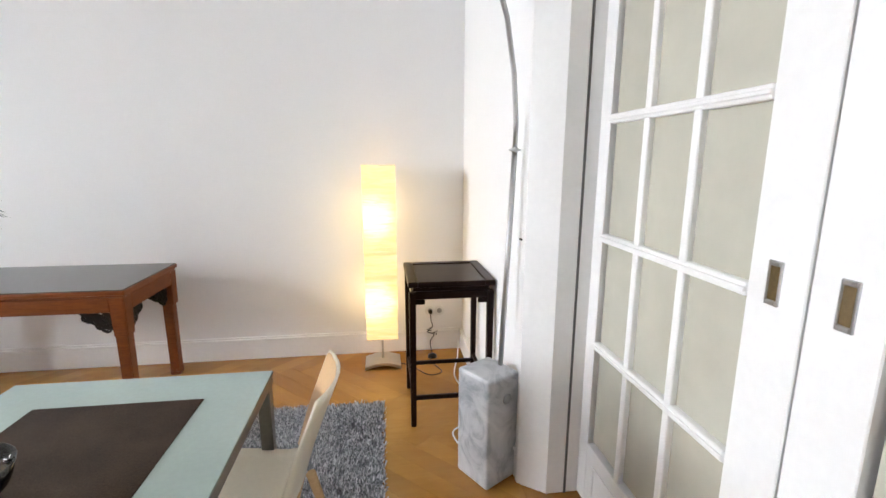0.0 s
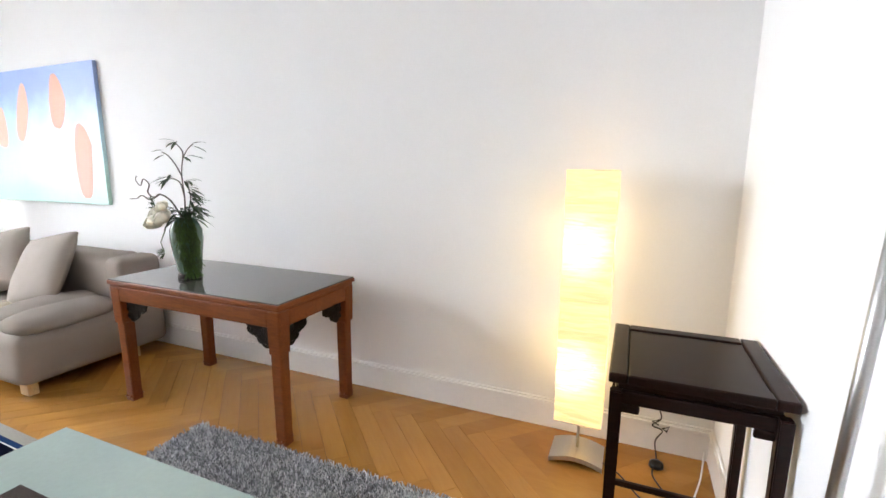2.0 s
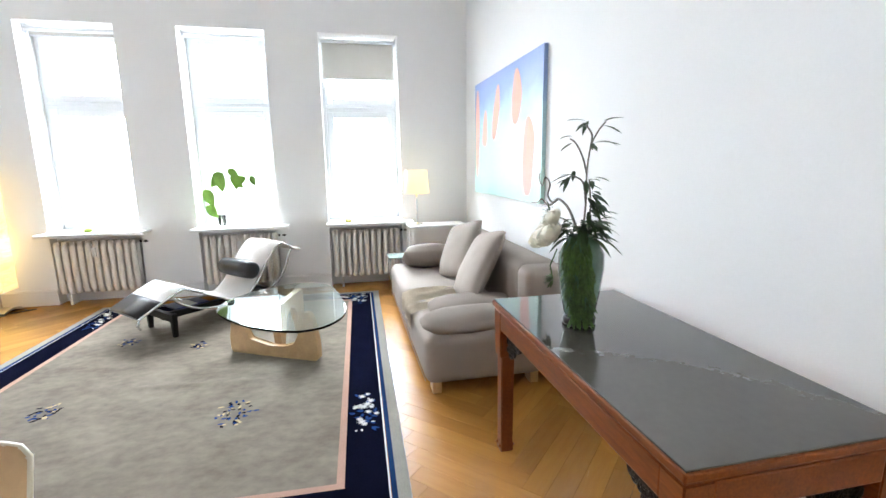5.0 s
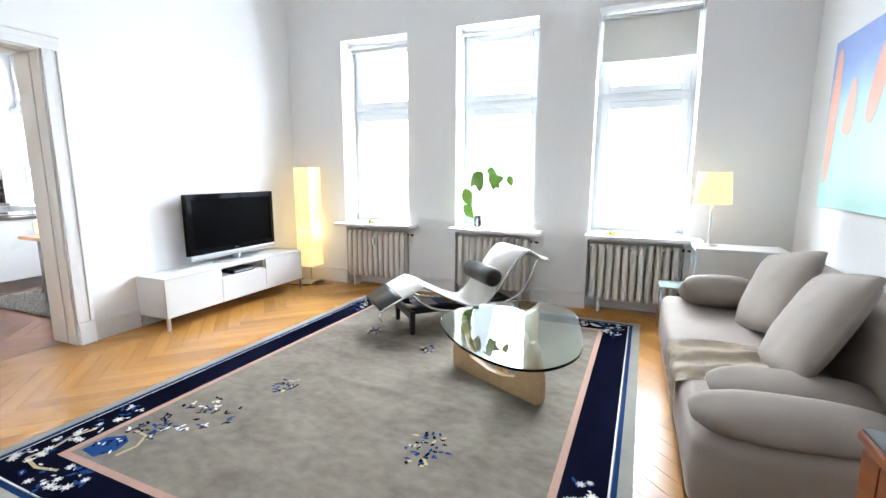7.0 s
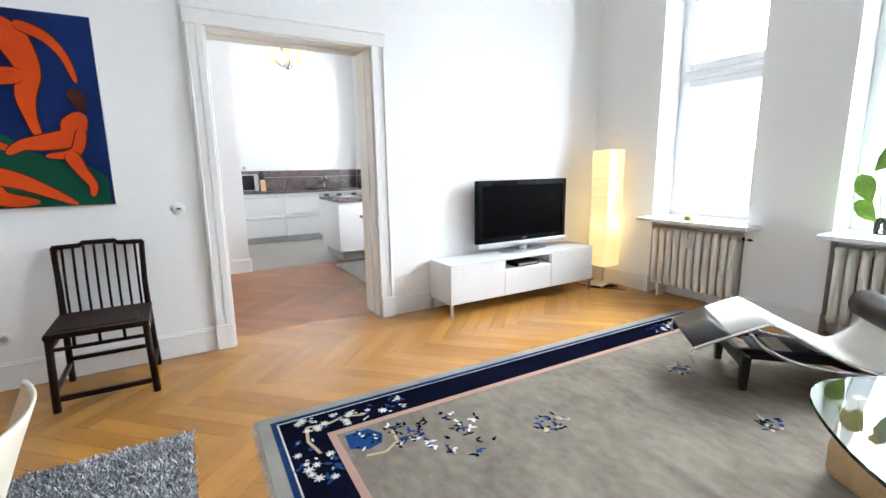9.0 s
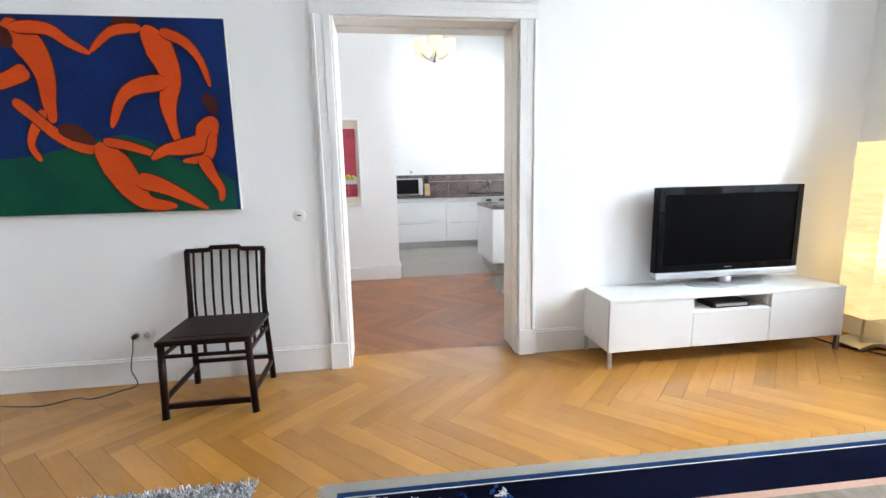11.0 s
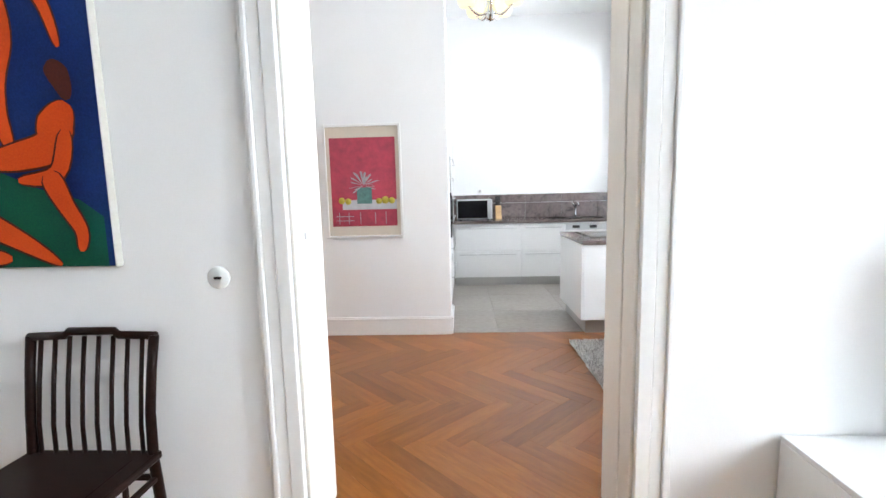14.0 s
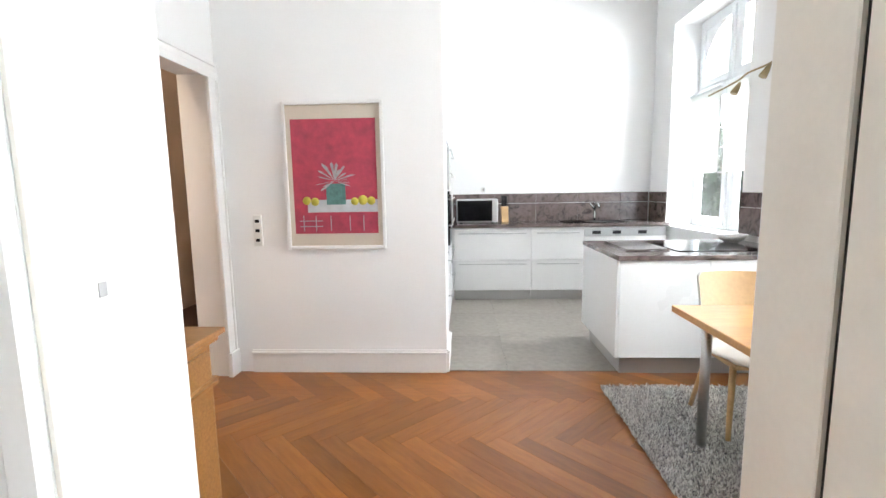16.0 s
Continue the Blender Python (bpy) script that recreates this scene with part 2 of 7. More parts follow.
wall("wall_kitchen_stub", "y", -4.45, -3.99, -2.42, XK, [], "short white wall with framed print")
wall("wall_kitchen_east", "x", XK, XK + 0.22, YB, YK, [(-3.90, -2.95, 0, 2.18)], "white wall with open doorway to a hall")
for a, b in WIN:
    bm = bmesh.new()
    box(bm, XW - 0.42, XW - 0.13, a, b, 0, WZ0 - 0.03)
    solid("wall_niche", bm, WALL, "white back wall of a radiator niche", "wall", "structure")
HALL = surface("hall_wall_paint", (0.80, 0.62, 0.50), 0.8, vary=0.03, fine=80, bump=0.05, spec=0.2)
hb = bmesh.new()
box(hb, XK + 1.6, XK + 1.7, YB, YK, 0, HC)
solid("wall_hall", hb, HALL, "warm beige plaster hall wall", "wall", "structure")
hb = bmesh.new()
box(hb, XE + 0.70, XE + 0.75, YS, YN, 0, HC)
solid("wall_behind_doors", hb, WALL, "plain wall behind the closed sliding doors", "wall", "structure")
solid("ceiling", B(XW - 0.42, XE + 0.75, YB - 0.3, YN + 0.3, HC, HC + 0.1), CEIL, "plain white plaster ceiling", "ceiling", "structure")
GOLD, GOLDD, RED, REDD = (0.375, 0.178, 0.037), (0.335, 0.155, 0.031), (0.275, 0.102, 0.021), (0.21, 0.072, 0.0145)
OAK = wood("golden_oak_board", GOLD, GOLDD, 0.23, 0.18, (0.8, 6, 6), 0.0, 0.15, spec=0.36, detail=2.5)
OAK2 = wood("golden_oak_boards", GOLD, GOLDD, 0.23, 0.18, (0.8, 6, 6), 0.0, 0.15, island=True, spec=0.36, detail=2.5)
REDO = wood("reddish_oak_board", RED, REDD, 0.28, 0.12, (0.8, 6, 6), 0.0, 0.27, spec=0.28, detail=2.5)
REDO2 = wood("reddish_oak_boards", RED, REDD, 0.28, 0.12, (0.8, 6, 6), 0.0, 0.27, island=True, spec=0.28, detail=2.5)
SUB = surface("dark_joint", (0.07, 0.03, 0.012), 0.8, vary=0.1)
TILE = surface("grey_stone_tile", (0.285, 0.258, 0.222), 0.4, vary=0.14, fine=18, broad=1.6, bump=0.05)
floor = solid("floor", B(XW - 0.42, XE + 0.75, YB, YN, -0.12, -0.006), SUB, "oak herringbone parquet floor with dark joints", "floor", "structure")
# baseboards: plain board with a bead on top
BH = 0.175


def baseboard(ax, fixed, inward, a, b):
    """A skirting board along a wall at fixed, from a to b, standing out inward (+1 or -1)."""
    bm = bmesh.new()
    for d, z0, z1 in ((0.018, 0.0, BH - 0.03), (0.026, BH - 0.03, BH - 0.012), (0.013, BH - 0.012, BH)):
        lo, hi = sorted((fixed, fixed + inward * d))
        if ax == "y":
            box(bm, a, b, lo, hi, z0, z1, 0.002, seg=1)
        else:
            box(bm, lo, hi, a, b, z0, z1, 0.002, seg=1)
    return solid("baseboard", bm, TRIM, "white painted baseboard with a bead on top", "baseboard", "structure")


baseboard("y", YN, -1, XW, XE)
baseboard("x", XE, -1, DY1 + 0.131, YN)
baseboard("x", XE, -1, YS, DY0 - 0.131)
baseboard("y", YS, 1, OX1 + 0.125, XE)
baseboard("y", YS, 1, XW, OX0 - 0.125)
for a, b in ((YS, WIN[0][0]), (WIN[0][1], WIN[1][0]), (WIN[1][1], WIN[2][0]), (WIN[2][1], YN)):
    baseboard("x", XW, 1, a, b)
baseboard("y", -3.99, 1, -2.42, XK - 0.14)
baseboard("x", -2.42, -1, -4.45, -3.99)


def casing(name, ax, face, out, a, b, top, w=0.15):
    """A moulded door surround on a wall face: plinth blocks, fluted jambs, head."""
    bm = bmesh.new()

    def bar(s, e, z0, z1, d0, d1):
        lo, hi = sorted((face + out * d0, face + out * d1))
        if ax == "y":
            box(bm, min(s, e), max(s, e), lo, hi, z0, z1, 0.003, seg=1)
        else:
            box(bm, lo, hi, min(s, e), max(s, e), z0, z1, 0.003, seg=1)

    for edge, sgn in ((a, -1), (b, 1)):
        for u0, u1, d in ((0.0, 0.05, 0.024), (0.05, w - 0.03, 0.020), (w - 0.03, w - 0.012, 0.030), (w - 0.012, w, 0.020)):
            bar(edge + sgn * u0, edge + sgn * u1, BH + 0.01, top, 0, d)
        bar(edge, edge + sgn * w, 0, BH + 0.01, 0, 0.036)
    for u0, u1, d in ((0.0, 0.05, 0.024), (0.05, w - 0.03, 0.020), (w - 0.03, w - 0.012, 0.030), (w - 0.012, w, 0.020)):
        bar(a - w, b + w, top + u0, top + u1, 0, d)
    return solid(name, bm, TRIM, "white moulded wooden door surround", "door trim", "structure")


casing("trim_kitchen_door", "y", YS, 1, OX0, OX1, OZ, 0.125)
casing("trim_kitchen_door_back", "y", YK, -1, OX0, OX1, OZ, 0.125)
bm = bmesh.new()
for edge, sgn in ((DY0, -1), (DY1, 1)):
    # splayed jamb between the wall face and the door leaves
    slab(bm, [(XE - 0.018, edge + sgn * 0.115), (XE - 0.018, edge + sgn * 0.09), (XE + 0.005, edge + sgn * 0.07), (XE + 0.095, edge), (XE + 0.337, edge), (XE + 0.337, edge + sgn * 0.115)][::sgn], 0, DZ, 0.003)
    lo, hi = sorted((edge + sgn * 0.115, edge + sgn * 0.13))
    box(bm, XE - 0.014, XE, lo, hi, 0, DZ + 0.15, 0.006)
box(bm, XE - 0.025, XE, DY0 - 0.115, DY1 + 0.115, DZ, DZ + 0.15, 0.006)
solid("trim_sliding_door", bm, TRIM, "white splayed wooden door surround", "door trim", "structure")
# solid strips; the shade of the gap is put into their grey
bm = bmesh.new()
for edge, sgn in ((DY0, -1), (DY1, 1)):
    lo, hi = sorted((edge, edge - sgn * 0.004))
    box(bm, XE + 0.178, XE + 0.188, lo, hi, 0, DZ)
solid("trim_sliding_gap_shade", bm, surface("gap_shade_grey", (0.12, 0.115, 0.11), 0.9), "grey strip painting the shaded gap beside the sliding leaves", "door trim", "structure")
casing("trim_hall_door", "x", XK, -1, -3.87, -2.98, 2.15, 0.12)
METAL_ = surface("dull_steel", (0.5, 0.5, 0.5), 0.4, 1.0, vary=0.05)
# linings of the kitchen opening with the slot of the pocket door
LIN = surface("warm_white_lining", (0.78, 0.75, 0.69), 0.45, vary=0.02, bump=0.03)
DARK = surface("dark_hollow", (0.03, 0.028, 0.025), 0.9)
bm = bmesh.new()
for x0, x1 in ((OX0, OX0 + 0.014), (OX1 - 0.014, OX1)):
    box(bm, x0, x1, YK, YS - (0.126 if x0 < -2.5 else 0.0), 0, OZ, 0.003, seg=1)
    if x0 < -2.5:
        box(bm, x0, x1, YS - 0.11, YS, 0, OZ, 0.003, seg=1)
box(bm, OX0 + 0.014, OX1 - 0.014, YK, YK + 0.145, OZ - 0.014, OZ, 0.003, seg=1)
box(bm, OX0 + 0.014, OX1 - 0.014, YS - 0.145, YS, OZ - 0.014, OZ, 0.003, seg=1)
solid("trim_opening_lining", bm, LIN, "painted lining of the pocket door opening", "door trim", "structure")
# no deep slot is cut; its shade is put into the dark colour
bm = bmesh.new()
for x0, x1 in ((OX0, OX0 + 0.004),):
    box(bm, x0, x1, YS - 0.125, YS - 0.111, 0, OZ)
box(bm, OX0 + 0.005, OX1 - 0.005, YK + 0.147, YS - 0.147, OZ - 0.004, OZ)
solid("trim_pocket_slot_shade", bm, DARK, "dark strip painting the shade in the pocket door slot", "door trim", "structure")
# latch of the pocket door
solid("latch_plate", B(OX1 - 0.0165, OX1 - 0.0142, YK + 0.195, YK + 0.212, 1.19, 1.215, 0.0005, seg=1), METAL_, "small steel latch plate in the door lining", "latch", "structure")

# ---- windows ----
PVC = surface("white_window_paint", (0.80, 0.82, 0.84), 0.35, vary=0.015, bump=0.02)
PANE = glass("window_glass")
SILLM = surface("white_sill_stone", (0.80, 0.80, 0.79), 0.3, vary=0.03, fine=25, bump=0.02)


def blind_cloth(name, colour, share):
    """Woven cloth that lets part of the daylight through."""
    m = surface(name, colour, 0.9, vary=0.03, fine=220, bump=0.08, spec=0.1)
    nt = m.node_tree
    tr = node(nt, "ShaderNodeBsdfTranslucent", Color=rgb(colour))
    mx = node(nt, "ShaderNodeMixShader", Fac=share)
    nt.links.new(nt.nodes["Principled BSDF"].outputs[0], mx.inputs[1])
    nt.links.new(tr.outputs[0], mx.inputs[2])
    nt.links.new(mx.outputs[0], nt.nodes["Material Output"].inputs["Surface"])
    return m


BLIND = blind_cloth("cream_blind_cloth", (0.68, 0.665, 0.62), 0.07)
METAL = surface("brushed_steel", (0.55, 0.55, 0.55), 0.32, 1.0, vary=0.05, fine=120, bump=0.03)
CHROME = surface("chrome", (0.72, 0.73, 0.74), 0.1, 1.0, vary=0.02, bump=0)
BLACK = surface("black_plastic", (0.012, 0.012, 0.013), 0.35, vary=0.1, spec=0.25)
WHITEP = surface("white_plastic", (0.78, 0.78, 0.76), 0.35, vary=0.02, bump=0.02)


def ring(bm, x0, x1, y0, y1, z0, z1, w, bev=0.004):
    """A rectangular frame in the plane x = const."""
    box(bm, x0, x1, y0, y0 + w, z0, z1, bev, seg=1)
    box(bm, x0, x1, y1 - w, y1, z0, z1, bev, seg=1)
    box(bm, x0, x1, y0 + w, y1 - w, z0, z0 + w, bev, seg=1)
    box(bm, x0, x1, y0 + w, y1 - w, z1 - w, z1, bev, seg=1)


def make_window(name, xf, y0, y1, z0, z1, zt, blind, label, arch=0):
    """A tall window: fixed frame, upper light, lower sash, panes, handle, roller blind."""
    w = thing(name, label, "window", (xf, y0, z0), kind="structure")
    W, H, T = y1 - y0, z1 - z0, zt - z0
    bm = bmesh.new()
    ring(bm, -0.07, 0, 0, W, 0, H, 0.045)
    box(bm, -0.065, 0.012, 0.045, W - 0.045, T - 0.05, T + 0.03, 0.006)
    box(bm, -0.05, 0.030, 0.03, W - 0.03, T - 0.012, T + 0.008, 0.005)
    part("window_frame", bm, PVC, w)
    for nm, a, b in (("lower_sash", 0.045, T - 0.05), ("upper_sash", T + 0.03, H - 0.045)):
        bm = bmesh.new()
        ring(bm, -0.05, 0.018, 0.045, W - 0.045, a, b, 0.075, 0.006)
        s = part(nm, bm, PVC, w)
        p = part("pane", B(-0.022, -0.016, 0.118, W - 0.118, a + 0.073, b - 0.073), PANE, s)
        p.visible_shadow = False
        if nm == "lower_sash":
            hb = bmesh.new()
            box(hb, 0.018, 0.03, 0.062, 0.09, T * 0.42, T * 0.42 + 0.07, 0.003)
            box(hb, 0.03, 0.045, 0.068, 0.084, T * 0.42 - 0.08, T * 0.42 + 0.04, 0.004)
            part("handle", hb, WHITEP, s)
    if arch:
        # panel round the curved head of the upper light, on the outer side
        edge, far = (0.10, W - 0.06) if arch < 0 else (W - 0.10, 0.06)
        curve = [(far + (edge - far) * math.cos(q * math.pi / 20), T + 0.16 + (H - T - 0.27) * math.sin(q * math.pi / 20)) for q in range(11)]
        bm = bmesh.new()
        for (ya, za), (yb, zb) in zip(curve, curve[1:]):
            for x in (-0.03, 0.0):
                bm.faces.new([bm.verts.new((x, *c)) for c in ((ya, za), (yb, zb), (yb, H - 0.07), (ya, H - 0.07))])
            bm.faces.new([bm.verts.new(c) for c in ((-0.03, ya, za), (0.0, ya, za), (0.0, yb, zb), (-0.03, yb, zb))])
        part("arch_panel", bm, PVC, w)
        return w
    bm = bmesh.new()
    tube(bm, [(0.13, 0.01, H - 0.045), (0.13, W - 0.01, H - 0.045)], 0.022, 12)
    box(bm, 0.10, 0.16, 0.0, 0.012, H - 0.08, H - 0.004, 0.003)
    box(bm, 0.10, 0.16, W - 0.012, W, H - 0.08, H - 0.004, 0.003)
    part("blind_roller", bm, PVC, w)
    if blind:
        bm = bmesh.new()
        box(bm, 0.107, 0.1085, 0.03, W - 0.03, H - blind, H - 0.045)
        cl = part("blind_cloth", bm, BLIND, w, "cream roller blind cloth")
        bm = bmesh.new()
        tube(bm, [(0.108, 0.03, H - blind), (0.108, W - 0.03, H - blind)], 0.008, 8)
        part("blind_bar", bm, PVC, w)
    return w


def make_sill(y0, y1):
    bm = bmesh.new()
    box(bm, XW - 0.30, XW, y0 + 0.001, y1 - 0.001, WZ0 - 0.03, WZ0 + 0.004, 0.0)
    box(bm, XW, XW + 0.235, y0 - 0.02, y1 + 0.12, WZ0 - 0.03, WZ0 + 0.004, 0.006)
    return solid("window_sill", bm, SILLM, "white stone window sill over a radiator", "window sill", "structure")


RADM = surface("cream_radiator_enamel", (0.86, 0.82, 0.75), 0.4, vary=0.03, fine=30, bump=0.03)


def make_radiator(y0, n):
    """A cast column radiator: n ribs of two columns each, hubs, valve, pipes, meter."""
    r = thing("radiator", "cream cast-iron column radiator under the window sill", "radiator", (XW - 0.02, y0, 0), group="radiators under the windows")
    pitch = 0.0745
    for i in range(n):
        bm = bmesh.new()
        y = (i + 0.5) * pitch
        for dx in (-0.05, 0.05):
            pts = [(dx, y, 0.13), (dx, y, 0.17), (dx, y, 0.64), (dx, y, 0.69)]
            t = bmesh.new()
            tube(t, pts, [0.023, 0.031, 0.031, 0.023], 8)
            merge(bm, t)
        for z in (0.145, 0.675):
            box(bm, -0.06, 0.06, y - 0.028, y + 0.028, z - 0.026, z + 0.026, 0.012)
        part("rib", bm, RADM, r)
    for z in (0.15, 0.67):
        bm = bmesh.new()
        tube(bm, [(0, -0.01, z), (0, n * pitch + 0.01, z)], 0.021, 10)
        part("hub", bm, RADM, r)
    bm = bmesh.new()
    tube(bm, [(0, n * pitch, 0.67), (0, n * pitch + 0.07, 0.67)], 0.014, 8)
    lathe(bm, [(0.0, 0.0), (0.021, 0.0), (0.024, 0.03), (0.020, 0.055), (0.0, 0.056)], 12, pose(0, n * pitch + 0.05, 0.67, -90, 0, 0))
    part("valve", bm, BLACK, r, "dark radiator valve")
    part("heat_meter", B(0.078, 0.098, n * pitch / 2 - 0.03, n * pitch / 2 + 0.01, 0.53, 0.63, 0.004), WHITEP, r, "small white heat meter")
    for y in (0.1, n * pitch - 0.1):
        part("foot", B(-0.07, 0.07, y - 0.012, y + 0.012, 0, 0.12, 0.004), RADM, r)
    return r


for i, (a, b) in enumerate(WIN):
    make_window("window_%d" % (i + 1), XW - 0.30, a, b, WZ0, WZ1, 2.17, (0.10, 0.0, 0.46)[i], "tall white window with upper light, bright daylight outside")
    make_sill(a, b)
    make_radiator(a + 0.035, 11)
make_window("window_4", XKW - 0.30, KWIN[0], (KWIN[0] + KWIN[1]) / 2, 0.9, 3.2, 2.42, 0, "tall white kitchen window sash with arched head", -1)
make_window("window_5", XKW - 0.30, (KWIN[0] + KWIN[1]) / 2, KWIN[1], 0.9, 3.2, 2.42, 0, "tall white kitchen window sash with arched head", 1)
# never in view; added only as a light opening
make_window("window_6", XKW - 0.30, UNSEEN_WIN[0], UNSEEN_WIN[1], 0.8, 2.95, 2.17, 0, "unseen tall window added to light the dining end")

# ---- glazed sliding doors in the east wall ----
MILK = surface("frosted_cream_glass", (0.51, 0.495, 0.41), 0.18, vary=0.05, fine=6, broad=1.5, bump=0.01)
BRASS = surface("aged_brass", (0.32, 0.24, 0.13), 0.35, 1.0, vary=0.15, fine=90)


def make_leaf(name, mirror):
    d = thing(name, "white sliding door leaf with twelve frosted panes", "door", (1.322, 1.46, 0), kind="structure")
    s = -1 if mirror else 1

    def yb(a, b):
        return (min(s * a, s * b), max(s * a, s * b))

    bm = bmesh.new()
    for a, b in ((0.003, 0.155), (0.885, 0.985)):
        box(bm, -0.02, 0.025, *yb(a, b), 0.008, DZ - 0.01, 0.003, seg=1)
    for z0, z1 in ((0.008, 0.300), (2.575, DZ - 0.01)):
        box(bm, -0.02, 0.025, *yb(0.155, 0.885), z0, z1, 0.003, seg=1)
    part("stile_frame", bm, TRIM, d)
    bm = bmesh.new()
    for a, b, z0, z1 in ((0.23, 0.82, 0.07, 0.08), (0.23, 0.82, 0.225, 0.235)):
        box(bm, -0.027, -0.02, *yb(a, b), z0, z1, 0.002, seg=1)
    for a, b in ((0.23, 0.24), (0.81, 0.82)):
        box(bm, -0.027, -0.02, *yb(a, b), 0.08, 0.225, 0.002, seg=1)
    part("panel_moulding", bm, TRIM, d)
    ys, zs = (0.155, 0.398, 0.642, 0.885), (0.300, 0.755, 1.210, 1.665, 2.120, 2.575)
    for k in (1, 2):
        part("upright_bar", B(-0.022, 0.015, *yb(ys[k] - 0.016, ys[k] + 0.016), 0.30, 2.575, 0.006), TRIM, d)
    for k in range(1, 5):
        bm = bmesh.new()
        box(bm, -0.024, 0.017, *yb(0.155, 0.885), zs[k] - 0.018, zs[k] + 0.018, 0.007)
        box(bm, -0.030, -0.022, *yb(0.155, 0.885), zs[k] - 0.006, zs[k] + 0.006, 0.002, seg=1)
        part("cross_bar", bm, TRIM, d)
    for i in range(3):
        for j in range(5):
            part("pane", B(0.0, 0.006, *yb(ys[i] + 0.014, ys[i + 1] - 0.014), zs[j] + 0.016, zs[j + 1] - 0.016), MILK, d)
    bm = bmesh.new()
    y = s * 0.082
    for a, b, z0, z1 in ((y - 0.018, y - 0.013, 1.195, 1.297), (y + 0.013, y + 0.018, 1.195, 1.297), (y - 0.013, y + 0.013, 1.195, 1.207), (y - 0.013, y + 0.013, 1.285, 1.297)):
        box(bm, -0.026, -0.018, a, b, z0, z1, 0.002, seg=1)
    h = part("handle_plate", bm, METAL, d, "steel recessed pull")
    part("recess", B(-0.0215, -0.0205, y - 0.013, y + 0.013, 1.207, 1.285), BRASS, h, "dark brass recess")
    return d


make_leaf("door_1", False)
make_leaf("door_2", True)

# ---- living room: carved desk, vase, pictures ----
ROSEWOOD = wood("reddish_wood", (0.21, 0.056, 0.011), (0.105, 0.026, 0.006), 0.32, 0.05, (2, 16, 16), 0.04, spec=0.2)
DARKWOOD = wood("dark_lacquered_wood", (0.018, 0.0058, 0.004), (0.006, 0.0025, 0.002), 0.30, 0.0, (2, 16, 16), 0.03, spec=0.12)
CARVED = surface("black_carved_wood", (0.018, 0.014, 0.012), 0.35, vary=0.3, fine=80, bump=0.2, spec=0.15)
GREYTOP = surface("grey_glass_over_top", (0.075, 0.068, 0.058), 0.07, vary=0.05, fine=30, bump=0.0, coat=0.15)


def leg_tapered(bm, x, y, z0, z1, a, b):
    """A square leg, a wide at z0 and b at z1."""
    t = bmesh.new()
    bmesh.ops.create_cube(t, size=1)
    for v in t.verts:
        w = a if v.co.z < 0 else b
        v.co = Vector((x + v.co.x * w, y + v.co.y * w, z0 if v.co.z < 0 else z1))
    bmesh.ops.bevel(t, geom=t.edges[:], offset=0.004, segments=2, affect="EDGES")
    merge(bm, t)


def make_desk():
    d = thing("desk", "reddish carved wooden desk with grey glass top", "desk", (-1.665, 3.645, 0))
    hw, hd, top = 0.67, 0.340, 0.80
    bm = bmesh.new()
    box(bm, -hw, hw, -hd, hd, top - 0.032, top - 0.006, 0.006)
    box(bm, -hw + 0.012, hw - 0.012, -hd + 0.012, hd - 0.012, top - 0.044, top - 0.032, 0.003)
    part("tabletop", bm, ROSEWOOD, d)
    part("glass_sheet", B(-hw + 0.006, hw - 0.006, -hd + 0.006, hd - 0.006, top - 0.006, top, 0.002), GREYTOP, d, "grey glass sheet on the top")
    for y0, y1 in ((-hd + 0.012, -hd + 0.04), (hd - 0.04, hd - 0.012)):
        part("apron", B(-hw + 0.09, hw - 0.09, y0, y1, top - 0.135, top - 0.045, 0.006), ROSEWOOD, d)
    for x0, x1 in ((-hw + 0.012, -hw + 0.04), (hw - 0.04, hw - 0.012)):
        part("apron", B(x0, x1, -hd + 0.09, hd - 0.09, top - 0.135, top - 0.045, 0.006), ROSEWOOD, d)
    for sx in (-1, 1):
        for sy in (-1, 1):
            x, y = sx * (hw - 0.052), sy * (hd - 0.052)
            bm = bmesh.new()
            leg_tapered(bm, x, y, 0.52, top - 0.045, 0.076, 0.084)
            leg_tapered(bm, x - sx * 0.004, y - sy * 0.004, 0.05, 0.525, 0.062, 0.066)
            leg = part("leg", bm, ROSEWOOD, d)
            bm = bmesh.new()
            leg_tapered(bm, x - sx * 0.004, y - sy * 0.004, 0.0, 0.06, 0.068, 0.063)
            for k in range(4):
                lathe(bm, [(0.0, -0.012), (0.012, 0), (0.0, 0.012)], 8, pose(x - sx * 0.004 + (-0.02, 0.02, -0.02, 0.02)[k], y - sy * 0.004 + (-0.033 if k < 2 else 0.033), 0.032))
            part("carved_foot", bm, ROSEWOOD, leg, "carved wooden foot")
            # pierced scroll bracket on both sides of the leg
            for along in (0, 1):
                bm = bmesh.new()
                rnd = random.Random(5)
                for k in range(60):
                    u, w = rnd.uniform(0.0, 0.15), rnd.uniform(0.0, 0.11)
                    if u / 0.16 + w / 0.13 > 1.2:
                        continue
                    r = rnd.uniform(0.010, 0.02)
                    pts = []
                    for q in range(9):
                        an = q / 9 * 2 * math.pi
                        du, dw = u + 0.055 + r * math.cos(an), -0.006 - w + r * math.sin(an)
                        pts.append((x - sx * du, y, top - 0.13 + dw) if not along else (x, y - sy * du, top - 0.13 + dw))
                    tube(bm, pts, 0.0065, 6, closed=True)
                part("carved_bracket", bm, CARVED, d, "black pierced scroll bracket")
    return d


make_desk()

